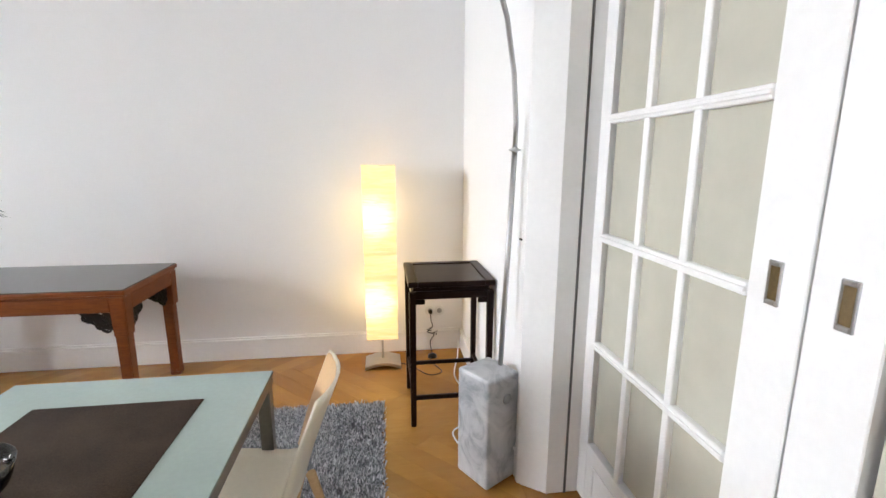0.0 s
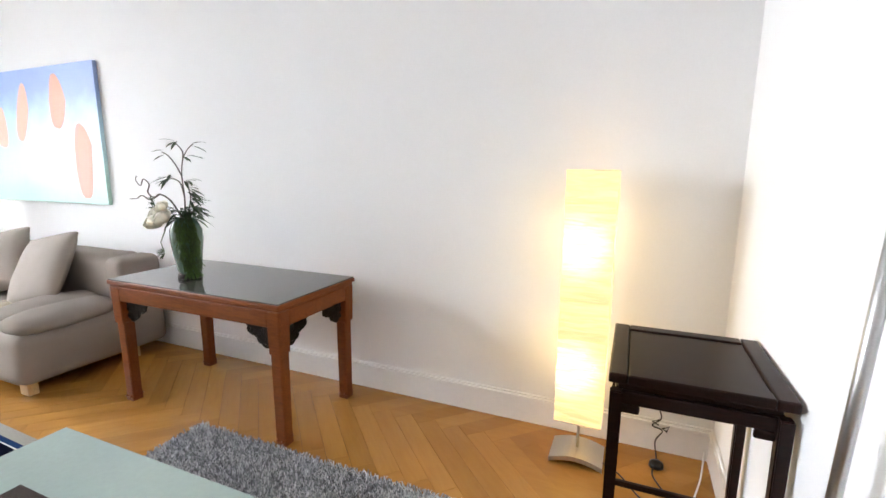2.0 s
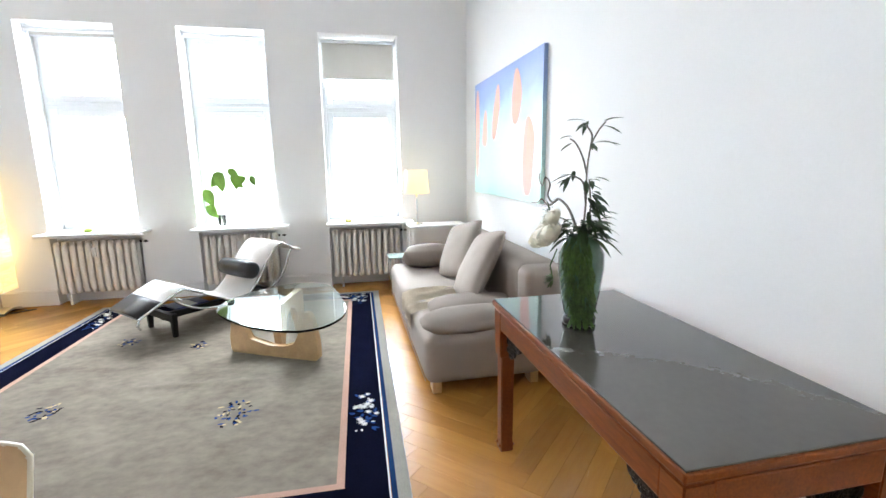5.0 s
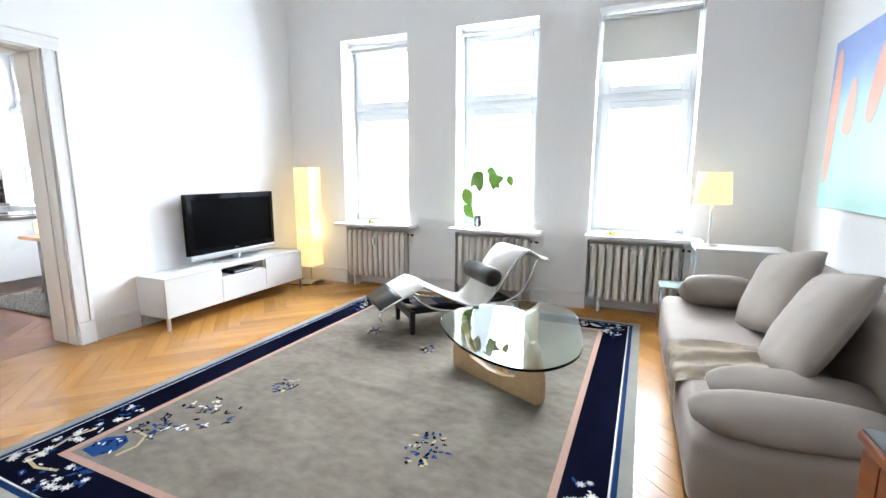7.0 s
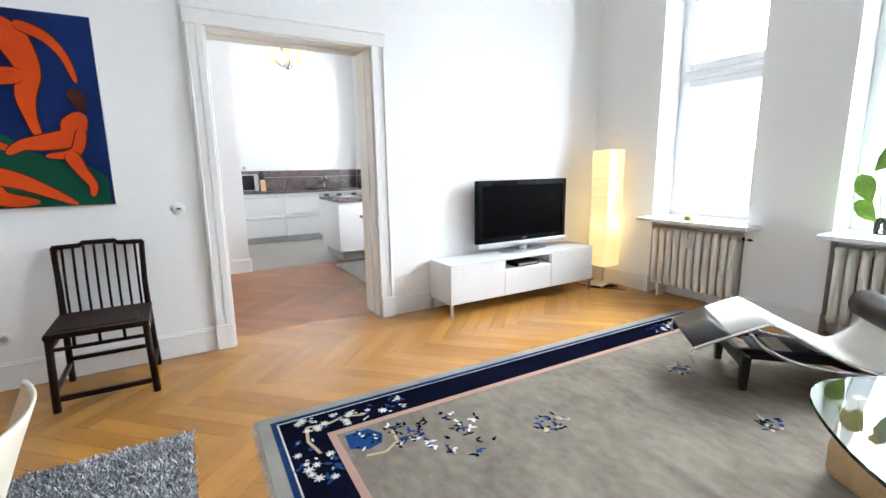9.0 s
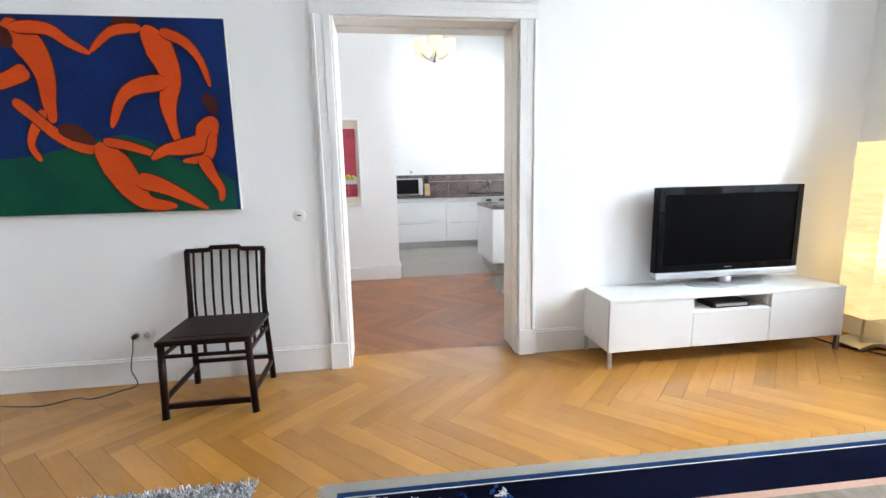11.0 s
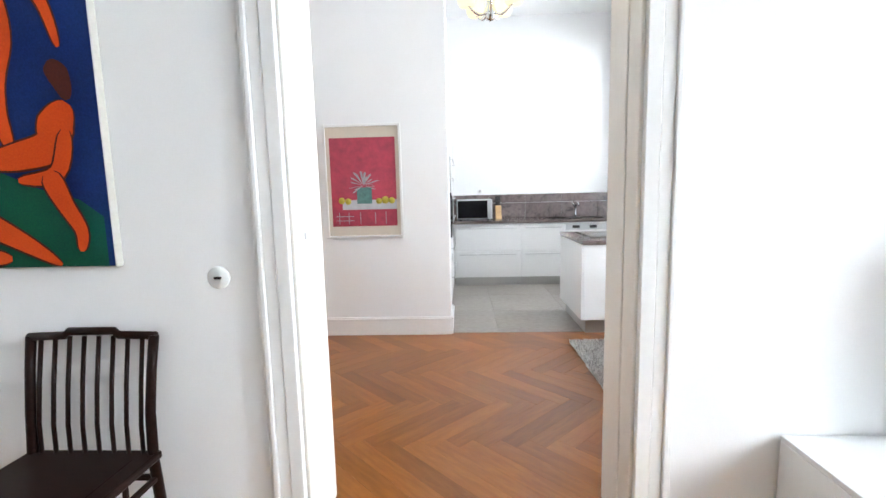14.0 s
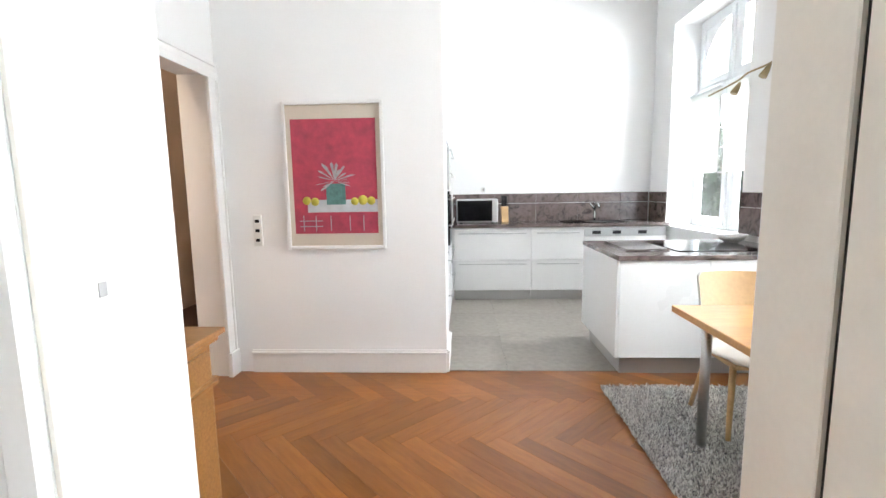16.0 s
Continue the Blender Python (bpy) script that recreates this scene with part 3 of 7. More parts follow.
VASE = surface("green_celadon_glaze", (0.095, 0.16, 0.115), 0.12, vary=0.15, fine=14, broad=6, bump=0.03, coat=0.5)
LEAF = surface("dark_green_leaf", (0.032, 0.072, 0.017), 0.5, vary=0.3, fine=40, broad=8, bump=0.1)
LEAFL = surface("fresh_green_leaf", (0.24, 0.46, 0.06), 0.4, vary=0.2, fine=40, broad=8, bump=0.05)
TWIG = surface("grey_twig", (0.16, 0.14, 0.12), 0.7, vary=0.2)
ROSE = surface("cream_petal", (0.86, 0.82, 0.70), 0.6, vary=0.08, fine=30, bump=0.05)


def leaf_blade(bm, base, direction, length, width, droop=0.25, up=(0, 0, 1)):
    """A folded pointed leaf."""
    d = Vector(direction).normalized()
    side = d.cross(Vector(up))
    side = side.normalized() if side.length > 1e-3 else Vector((1, 0, 0))
    nrm = side.cross(d)
    base = Vector(base)
    spine, l, r = [], [], []
    for k in range(5):
        f = k / 4
        c = base + d * length * f - Vector((0, 0, 1)) * droop * length * f * f
        w = width * math.sin(math.pi * (0.08 + 0.9 * f)) * 0.5
        spine.append(bm.verts.new(c))
        l.append(bm.verts.new(c + side * w + nrm * w * 0.25))
        r.append(bm.verts.new(c - side * w + nrm * w * 0.25))
    for k in range(4):
        bm.faces.new((spine[k], spine[k + 1], l[k + 1], l[k])).smooth = True
        bm.faces.new((spine[k], r[k], r[k + 1], spine[k + 1])).smooth = True


def smooth_path(pts, k=6):
    P = [Vector(p) for p in pts]
    out = []
    for i in range(len(P) - 1):
        p0, p1, p2, p3 = P[max(i - 1, 0)], P[i], P[i + 1], P[min(i + 2, len(P) - 1)]
        for j in range(k):
            t = j / k
            out.append(0.5 * ((2 * p1) + (p2 - p0) * t + (2 * p0 - 5 * p1 + 4 * p2 - p3) * t * t + (3 * p1 - p0 - 3 * p2 + p3) * t ** 3))
    return out + [P[-1]]


def make_bouquet():
    x, y, z = -1.915, 3.55, 0.80
    v = thing("flower_vase", "green glazed vase with cream roses and bamboo twigs", "vase", (x, y, z))
    bm = bmesh.new()
    lathe(bm, [(0.055, 0.028), (0.064, 0.05), (0.080, 0.14), (0.092, 0.24), (0.090, 0.30), (0.070, 0.345), (0.058, 0.36), (0.063, 0.372), (0.053, 0.37), (0.053, 0.34)], 32)
    part("vase_body", bm, VASE, v)
    bm = bmesh.new()
    lathe(bm, [(0.064, 0.0), (0.069, 0.008), (0.066, 0.026), (0.056, 0.03)], 28)
    part("vase_foot", bm, CARVED, v, "black carved ring foot")
    rnd = random.Random(3)
    # roses
    for rx, ry, rz, s in ((-0.075, -0.135, 0.36, 0.068), (-0.005, -0.14, 0.385, 0.058), (-0.03, -0.12, 0.445, 0.045), (-0.11, -0.10, 0.405, 0.05)):
        bm = bmesh.new()
        for ringn, (pr, cnt) in enumerate(((0.25, 3), (0.55, 5), (0.85, 6), (1.0, 7))):
            for k in range(cnt):
                an = 2 * math.pi * k / cnt + ringn * 0.6
                rows = []
                for i in range(4):
                    f = i / 3
                    rr = s * (0.2 + pr * 0.8 * math.sin(f * 1.9))
                    zz = s * (-0.6 + 1.25 * f * (1.05 - 0.35 * pr))
                    rows.append([bm.verts.new((rr * math.cos(an + q * (0.75 / (0.5 + pr))), rr * math.sin(an + q * (0.75 / (0.5 + pr))), zz)) for q in (-0.6, -0.2, 0.2, 0.6)])
                for i in range(3):
                    for q in range(3):
                        bm.faces.new((rows[i][q], rows[i][q + 1], rows[i + 1][q + 1], rows[i + 1][q])).smooth = True
        lathe(bm, [(0.0, -0.55 * s), (0.42 * s, -0.45 * s), (0.68 * s, -0.05 * s), (0.62 * s, 0.3 * s), (0.3 * s, 0.52 * s), (0.0, 0.56 * s)], 14)
        part("rose", bm, ROSE, v, "cream white rose", m=pose(rx, ry, rz, 35, -20, 20))
    # greenery round the neck and down the front
    bm = bmesh.new()
    for k in range(70):
        an = rnd.uniform(0, 2 * math.pi)
        el = rnd.uniform(-0.2, 0.9)
        p = (0.05 * math.cos(an), 0.05 * math.sin(an), 0.36 + rnd.uniform(0, 0.07))
        leaf_blade(bm, p, (math.cos(an), math.sin(an), el), rnd.uniform(0.05, 0.11), rnd.uniform(0.02, 0.035), 0.5)
    part("foliage", bm, LEAF, v)
    bm = bmesh.new()
    for k in range(420):
        f = rnd.random()
        an = -0.72 + rnd.uniform(-0.55, 0.55) + 0.35 * f
        r = (0.092, 0.101, 0.097, 0.086, 0.072)[min(4, int(f * 5))]
        p = (r * math.cos(an), r * math.sin(an), 0.36 - 0.33 * f)
        q = rnd.uniform(-0.8, 0.8)
        leaf_blade(bm, p, (math.cos(an) * 0.5 + q * 0.4, math.sin(an) * 0.5, -0.6 + rnd.uniform(-0.4, 0.5)), rnd.uniform(0.03, 0.055), 0.009, 0.2)
    for k in range(30):
        an = rnd.uniform(2.6, 3.7)
        leaf_blade(bm, (-0.13, -0.06, 0.16 + rnd.uniform(-0.02, 0.02)), (math.cos(an), math.sin(an) - 0.3, rnd.uniform(-0.8, 0.4)), 0.05, 0.012, 0.2)
    tube(bm, [(-0.10, -0.06, 0.30), (-0.14, -0.07, 0.22), (-0.13, -0.06, 0.16)], 0.003, 6)
    tagged(part("fern_spray", bm, surface("green_fern", (0.055, 0.115, 0.02), 0.6, vary=0.35, fine=60, broad=14, bump=0.1), v), kind="stuff")
    # bamboo stems with fans of blades at their nodes, and a curled bare twig
    stems = ([(0.0, 0.0, 0.35), (0.0, 0.01, 0.50), (-0.02, 0.02, 0.62), (0.0, 0.02, 0.72), (0.05, 0.02, 0.78), (0.10, 0.02, 0.81)],
             [(-0.02, 0.02, 0.62), (-0.08, 0.03, 0.69), (-0.14, 0.03, 0.745), (-0.19, 0.03, 0.765)],
             [(0.0, 0.02, 0.72), (-0.01, 0.03, 0.77), (-0.06, 0.03, 0.815)],
             [(0.0, 0.01, 0.50), (-0.03, 0.01, 0.585), (-0.10, 0.0, 0.61)],
             [(0.02, 0.0, 0.36), (0.06, -0.01, 0.44), (0.09, -0.02, 0.50), (0.07, -0.02, 0.60)],
             [(0.02, 0.0, 0.36), (0.08, -0.02, 0.41), (0.16, -0.03, 0.42)])
    bl = bmesh.new()
    for st in stems:
        part("bamboo_stem", tube(bmesh.new(), smooth_path(st, 4), [0.0048 - 0.0025 * i / (4 * len(st)) for i in range(4 * len(st) - 3)], 6), TWIG, v)
    for x, y2, z, n, an0, ln in ((-0.06, 0.03, 0.815, 4, 3.0, 0.11), (0.10, 0.02, 0.81, 2, 0.2, 0.09), (-0.19, 0.03, 0.765, 2, 3.1, 0.07), (0.03, 0.02, 0.74, 4, -0.1, 0.11),
                                 (-0.10, 0.0, 0.61, 7, 3.2, 0.12), (0.07, -0.02, 0.60, 5, 0.2, 0.08), (0.085, -0.02, 0.54, 7, 0.0, 0.10), (0.09, -0.02, 0.49, 8, -0.1, 0.11), (0.10, -0.02, 0.445, 8, 0.1, 0.11), (0.16, -0.03, 0.42, 5, -0.2, 0.09), (0.04, -0.03, 0.41, 5, 0.6, 0.10)):
        for k in range(n):
            an = an0 + rnd.uniform(-0.55, 0.55)
            leaf_blade(bl, (x + rnd.uniform(-0.015, 0.015), y2 + rnd.uniform(-0.015, 0.015), z + rnd.uniform(-0.02, 0.02)), (math.cos(an), rnd.uniform(-0.5, 0.5), rnd.uniform(-0.45, 0.3)), ln * rnd.uniform(0.75, 1.15), 0.019, 0.2)
    tagged(part("bamboo_foliage", bl, LEAF, v), kind="stuff")
    fir = bmesh.new()
    for k in range(80):
        c0 = Vector((-0.20, -0.06, 0.41 + 0.08 * rnd.random()))
        an = rnd.uniform(0, 6.28)
        leaf_blade(fir, c0, (math.cos(an), math.sin(an), rnd.uniform(0.0, 0.8)), rnd.uniform(0.025, 0.045), 0.005, 0.1)
    tube(fir, [(-0.05, -0.02, 0.36), (-0.16, -0.05, 0.40), (-0.20, -0.06, 0.48)], 0.004, 6)
    part("fir_sprig", fir, LEAF, v)
    bm = bmesh.new()
    curl = smooth_path([(-0.02, 0, 0.36), (-0.08, -0.02, 0.47), (-0.16, -0.03, 0.51), (-0.22, -0.03, 0.49), (-0.27, -0.03, 0.52), (-0.25, -0.03, 0.57), (-0.30, -0.03, 0.60), (-0.33, -0.03, 0.56), (-0.37, -0.03, 0.59), (-0.36, -0.03, 0.62)], 4)
    tube(bm, curl, [0.0055 - 0.0035 * i / len(curl) for i in range(len(curl))], 6)
    curl = smooth_path([(-0.16, -0.03, 0.51), (-0.24, -0.04, 0.475), (-0.31, -0.04, 0.50), (-0.36, -0.04, 0.48), (-0.43, -0.04, 0.475)], 4)
    tube(bm, curl, [0.0045 - 0.0025 * i / len(curl) for i in range(len(curl))], 6)
    part("bare_twig", bm, TWIG, v, "curled grey twig")


make_bouquet()


def canvas_paint(name, colour, second, broad=3.0):
    return surface(name, colour, 0.65, vary=0.1, fine=150, broad=broad, bump=0.12, second=second, spec=0.05)


def blob(bm, pts, y, n=20):
    """A flat rounded patch in the plane y = const, from (x, z, half width) stations: a ribbon with round ends."""
    P = [Vector((a, b)) for a, b, _ in pts]
    W = [c for _, _, c in pts]
    # smooth the stations
    fine = []
    for i in range(len(P) - 1):
        p0, p1, p2, p3 = P[max(i - 1, 0)], P[i], P[i + 1], P[min(i + 2, len(P) - 1)]
        for k in range(5):
            t = k / 5
            q = 0.5 * ((2 * p1) + (p2 - p0) * t + (2 * p0 - 5 * p1 + 4 * p2 - p3) * t * t + (3 * p1 - p0 - 3 * p2 + p3) * t ** 3)
            fine.append((q, W[i] + (W[i + 1] - W[i]) * t))
    fine.append((P[-1], W[-1]))
    L, R = [], []
    for i, (q, w) in enumerate(fine):
        d = (fine[min(i + 1, len(fine) - 1)][0] - fine[max(i - 1, 0)][0]).normalized()
        s = Vector((-d.y, d.x))
        e = min(i, len(fine) - 1 - i)
        w *= (0.45, 0.8, 0.95)[e] if e < 3 else 1
        L.append(bm.verts.new((q.x + s.x * w, y, q.y + s.y * w)))
        R.append(bm.verts.new((q.x - s.x * w, y, q.y - s.y * w)))
    for i in range(len(L) - 1):
        bm.faces.new((L[i], L[i + 1], R[i + 1], R[i]))


def gradient_canvas(name, top, bottom, z0, z1):
    """Paint that runs from one colour into another over the height, with brush marks."""
    m, nt, p = base_mat(name)
    tc = nt.nodes.new("ShaderNodeTexCoord")
    sep = nt.nodes.new("ShaderNodeSeparateXYZ")
    nt.links.new(tc.outputs["Object"], sep.inputs[0])
    n1 = node(nt, "ShaderNodeTexNoise", Scale=2.2, Detail=6.0)
    nt.links.new(tc.outputs["Object"], n1.inputs["Vector"])
    ad = node(nt, "ShaderNodeMath")
    ad.operation, ad.inputs[2].default_value = "MULTIPLY_ADD", 0.0
    ad.inputs[1].default_value = 0.8
    nt.links.new(n1.outputs[0], ad.inputs[0])
    nt.links.new(sep.outputs[2], ad.inputs[2])
    mr = node(nt, "ShaderNodeMapRange")
    mr.inputs[1].default_value, mr.inputs[2].default_value = z0 + 0.4, z1 + 0.4
    nt.links.new(ad.outputs[0], mr.inputs[0])
    ramp = nt.nodes.new("ShaderNodeValToRGB")
    ramp.color_ramp.elements[0].color, ramp.color_ramp.elements[1].color = rgb(bottom), rgb(top)
    mid = ramp.color_ramp.elements.new(0.55)
    mid.color = rgb(tuple((a + b) / 2 * 1.15 for a, b in zip(top, bottom)))
    nt.links.new(mr.outputs[0], ramp.inputs[0])
    nt.links.new(ramp.outputs[0], p.inputs["Base Color"])
    p.inputs["Roughness"].default_value = 0.38
    p.inputs["Specular IOR Level"].default_value = 0.5
    return m


def make_abstract_picture():
    pic = thing("abstract_painting", "large blue and turquoise painting with orange shapes", "painting", (-3.51, YN, 1.155))
    w, h = 1.82, 1.17
    # paint colours here and below are paled: window glare is put into them
    part("canvas", B(-w, 0, -0.035, -0.002, 0, h, 0.003), gradient_canvas("blue_to_turquoise_paint", (0.27, 0.37, 0.68), (0.50, 0.77, 0.70), 0.20, 1.0), pic)
    orange = canvas_paint("orange_paint", (0.80, 0.42, 0.32), (0.76, 0.54, 0.48))
    for st in ([(-1.71, 1.10, 0.05), (-1.71, 0.7, 0.08), (-1.73, 0.18, 0.05)], [(-1.42, 0.86, 0.04), (-1.44, 0.65, 0.08), (-1.47, 0.5, 0.09)],
               [(-1.02, 1.05, 0.04), (-1.06, 0.85, 0.09), (-1.12, 0.68, 0.08), (-1.16, 0.55, 0.05)], [(-0.55, 1.10, 0.05), (-0.53, 0.88, 0.12), (-0.58, 0.65, 0.08)],
               [(-0.28, 0.68, 0.05), (-0.25, 0.5, 0.12), (-0.27, 0.28, 0.11), (-0.27, 0.05, 0.08)]):
        bm = bmesh.new()
        blob(bm, st, -0.037)
        part("painted_shape", bm, orange, pic, "soft orange painted shape")


make_abstract_picture()


def make_dance_picture():
    pic = thing("orange_blue_painting", "large canvas of orange curved shapes on blue and green", "painting", (0, YS, 0))
    x0, x1, z0, z1 = -1.33, 0.40, 1.12, 2.255
    blue = canvas_paint("deep_blue_paint", (0.010, 0.026, 0.115), (0.005, 0.012, 0.055))
    green = canvas_paint("green_paint", (0.008, 0.075, 0.034), (0.005, 0.04, 0.034))
    orange = canvas_paint("vermilion_paint", (0.52, 0.062, 0.010), (0.42, 0.042, 0.008))
    brown = canvas_paint("dark_brown_paint", (0.075, 0.018, 0.01), (0.04, 0.012, 0.01))
    part("canvas", B(x0, x1, 0.002, 0.036, z0, z1, 0.003), surface("raw_canvas", (0.6, 0.58, 0.52), 0.8), pic)
    part("blue_ground", B(x0 + 0.004, x1 - 0.004, 0.036, 0.038, z0 + 0.004, z1 - 0.004), blue, pic)

    def at(cx, cy):
        px, py = cx / 1.95, cy / 1.95
        t = (py - 33 - 0.0286 * px) / (349 - 0.0756 * px)
        return -0.129 - 0.0031 * px, z1 - t * (z1 - z0)

    def shape(pts, mat, y, nm, slim=0.76, grow=0.0):
        st = []
        for cx, cy, w in pts:
            a, b = at(cx, cy)
            st.append((a, b, (w * slim + grow) / 1.95 * 0.0032))
        bm = bmesh.new()
        blob(bm, st, y)
        part(nm, bm, mat, pic)

    hill = bmesh.new()
    for cs in ([(-600, 620), (-300, 560), (-40, 545), (60, 530), (160, 505), (260, 475), (360, 458), (450, 480), (520, 530), (600, 560), (690, 580), (740, 612)],):
        up = [at(*c) for c in cs]
        up = [(min(max(a, x0 + 0.006), x1 - 0.006), b) for a, b in up]
        vs = [hill.verts.new((a, 0.0392, b)) for a, b in up]
        lo = [hill.verts.new((a, 0.0392, z0 + 0.005)) for a, b in up]
        for i in range(len(vs) - 1):
            hill.faces.new((vs[i], vs[i + 1], lo[i + 1], lo[i]))
    part("green_ground", hill, green, pic)
    layers = itertools.count()

    def limbs(*shapes):
        for pts in shapes:
            k = 0.0004 * next(layers)
            shape(pts, brown, 0.0408 + k, "dark_outline", 0.76, 4.5)
            shape(pts, orange, 0.041 + k, "orange_shape")

    limbs([(15, 90, 45), (90, 170, 62), (125, 260, 42), (125, 360, 28), (130, 420, 18)],
          [(40, 110, 30), (150, 115, 26), (220, 160, 20), (285, 195, 10)],
          [(70, 245, 42), (20, 270, 34), (-60, 300, 30)],
          [(105, 380, 26), (60, 450, 20), (45, 500, 14), (70, 550, 14)],
          [(10, 345, 26), (70, 400, 22), (150, 470, 26), (260, 510, 40)],
          [(475, 110, 30), (520, 180, 62), (550, 270, 44), (530, 350, 38), (535, 420, 22), (550, 485, 16)])
    limbs([(465, 115, 24), (365, 125, 20), (285, 190, 11)],
          [(530, 125, 25), (610, 160, 22), (660, 220, 15), (685, 300, 10)],
          [(530, 285, 42), (430, 300, 34), (370, 340, 24), (325, 435, 14)],
          [(265, 490, 32), (320, 560, 68), (370, 640, 60), (420, 690, 34), (520, 700, 16)],
          [(290, 480, 24), (390, 500, 20), (480, 530, 12)])
    limbs([(390, 610, 46), (470, 630, 36), (560, 670, 24), (635, 708, 8)],
          [(690, 400, 26), (660, 440, 52), (640, 480, 44), (560, 500, 36), (500, 510, 24), (450, 540, 14)],
          [(680, 450, 24), (650, 530, 22), (560, 545, 12)],
          [(630, 530, 36), (660, 590, 24), (690, 640, 18), (685, 680, 12)])
    for pts in ([(145, 440, 26), (200, 455, 40), (262, 490, 16)], [(655, 330, 22), (680, 350, 32), (695, 395, 16)], [(-20, 120, 30), (10, 140, 42), (30, 175, 20)], [(370, 95, 14), (410, 92, 14), (455, 95, 12)]):
        shape(pts, brown, 0.0485, "brown_shape")
    return pic


make_dance_picture()

# ---- floor lamps with paper shades ----


def paper_glow(name, spots, tint, low, high):
    """Crinkled paper whose own emission paints the glow of bulbs at the heights given."""
    m, nt, p = base_mat(name)
    tc = nt.nodes.new("ShaderNodeTexCoord")
    best = None
    for z in spots:
        dist = node(nt, "ShaderNodeVectorMath")
        dist.operation = "DISTANCE"
        dist.inputs[1].default_value = (-0.05, 0, z)
        nt.links.new(tc.outputs["Object"], dist.inputs[0])
        mr = node(nt, "ShaderNodeMapRange")
        mr.interpolation_type = "SMOOTHERSTEP"
        mr.inputs[1].default_value, mr.inputs[2].default_value = 0.24, 0.085
        nt.links.new(dist.outputs["Value"], mr.inputs[0])
        if best is None:
            best = mr.outputs[0]
        else:
            mx = node(nt, "ShaderNodeMath")
            mx.operation = "MAXIMUM"
            nt.links.new(best, mx.inputs[0])
            nt.links.new(mr.outputs[0], mx.inputs[1])
            best = mx.outputs[0]
    mp = nt.nodes.new("ShaderNodeMapping")
    mp.inputs["Scale"].default_value = (2.0, 2.0, 16.0)
    nt.links.new(tc.outputs["Object"], mp.inputs[0])
    wr = node(nt, "ShaderNodeTexNoise", Scale=3.0, Detail=5.0, Distortion=1.2)
    nt.links.new(mp.outputs[0], wr.inputs["Vector"])
    st = node(nt, "ShaderNodeMapRange")
    st.inputs[3].default_value, st.inputs[4].default_value = low, high
    nt.links.new(best, st.inputs[0])
    cr = node(nt, "ShaderNodeMapRange")
    cr.inputs[1].default_value, cr.inputs[2].default_value, cr.inputs[3].default_value, cr.inputs[4].default_value = 0.35, 0.65, 0.66, 1.18
    nt.links.new(wr.outputs[0], cr.inputs[0])
    mu = node(nt, "ShaderNodeMath")
    mu.operation = "MULTIPLY"
    nt.links.new(st.outputs[0], mu.inputs[0])
    nt.links.new(cr.outputs[0], mu.inputs[1])
    nt.links.new(mu.outputs[0], p.inputs["Emission Strength"])
    p.inputs["Emission Color"].default_value = rgb(tint)
    p.inputs["Base Color"].default_value = rgb((0.62, 0.52, 0.32))
    p.inputs["Roughness"].default_value = 0.9
    b = node(nt, "ShaderNodeBump", Strength=0.5, Distance=0.01)
    nt.links.new(wr.outputs[0], b.inputs["Height"])
    nt.links.new(b.outputs[0], p.inputs["Normal"])
    return m


def make_paper_lamp(at, rz, glow, label):
    l = thing("floor_lamp", label, "floor lamp", at, rz, group="paper floor lamps")
    bm = bmesh.new()
    # base plate curved up in the middle
    n = 8
    top, bot = [], []
    for i in range(n + 1):
        x = -0.13 + 0.26 * i / n
        z = 0.012 + 0.028 * math.sin(math.pi * i / n)
        top.append((x, z + 0.012))
        bot.append((x, max(0.0, z - 0.012)))
    for (xa, za), (xb, zb), (_, ya), (_, yb) in zip(top, top[1:], bot, bot[1:]):
        t = [bm.verts.new(c) for c in ((xa, -0.1, za), (xb, -0.1, zb), (xb, 0.1, zb), (xa, 0.1, za), (xa, -0.1, ya), (xb, -0.1, yb), (xb, 0.1, yb), (xa, 0.1, ya))]
        for f in ((0, 1, 2, 3), (7, 6, 5, 4), (4, 5, 1, 0), (3, 2, 6, 7)):
            bm.faces.new([t[k] for k in f])
    bmesh.ops.remove_doubles(bm, verts=bm.verts, dist=1e-4)
    part("lamp_base", bm, METAL, l, "brushed steel base")
    bm = bmesh.new()
    tube(bm, [(0, 0, 0.04), (0, 0, 0.30)], 0.008, 10)
    part("stem", bm, METAL, l)
    bm = bmesh.new()
    rows = []
    hw = 0.112
    rnd = random.Random(9)
    N = 44
    per = [(-1, -1), (-0.33, -1), (0.33, -1), (1, -1), (1, -0.33), (1, 0.33), (1, 1), (0.33, 1), (-0.33, 1), (-1, 1), (-1, 0.33), (-1, -0.33)]
    for i in range(N + 1):
        z = 0.235 + (1.475 - 0.235) * i / N
        j = rnd.uniform(-0.002, 0.002)
        rows.append([bm.verts.new(((hw + j + rnd.uniform(-0.0012, 0.0012)) * a, (hw + j + rnd.uniform(-0.0012, 0.0012)) * b, z)) for a, b in per])
    for i in range(N):
        for k in range(12):
            bm.faces.new((rows[i][k], rows[i][(k + 1) % 12], rows[i + 1][(k + 1) % 12], rows[i + 1][k]))
    part("shade", bm, glow, l, "crinkled glowing paper shade")
    for z in (0.238, 1.472):
        bm = bmesh.new()
        tube(bm, [(-hw, -hw, z), (hw, -hw, z), (hw, hw, z), (-hw, hw, z)], 0.002, 5, closed=True)
        part("wire_frame", bm, METAL, l)
    return l


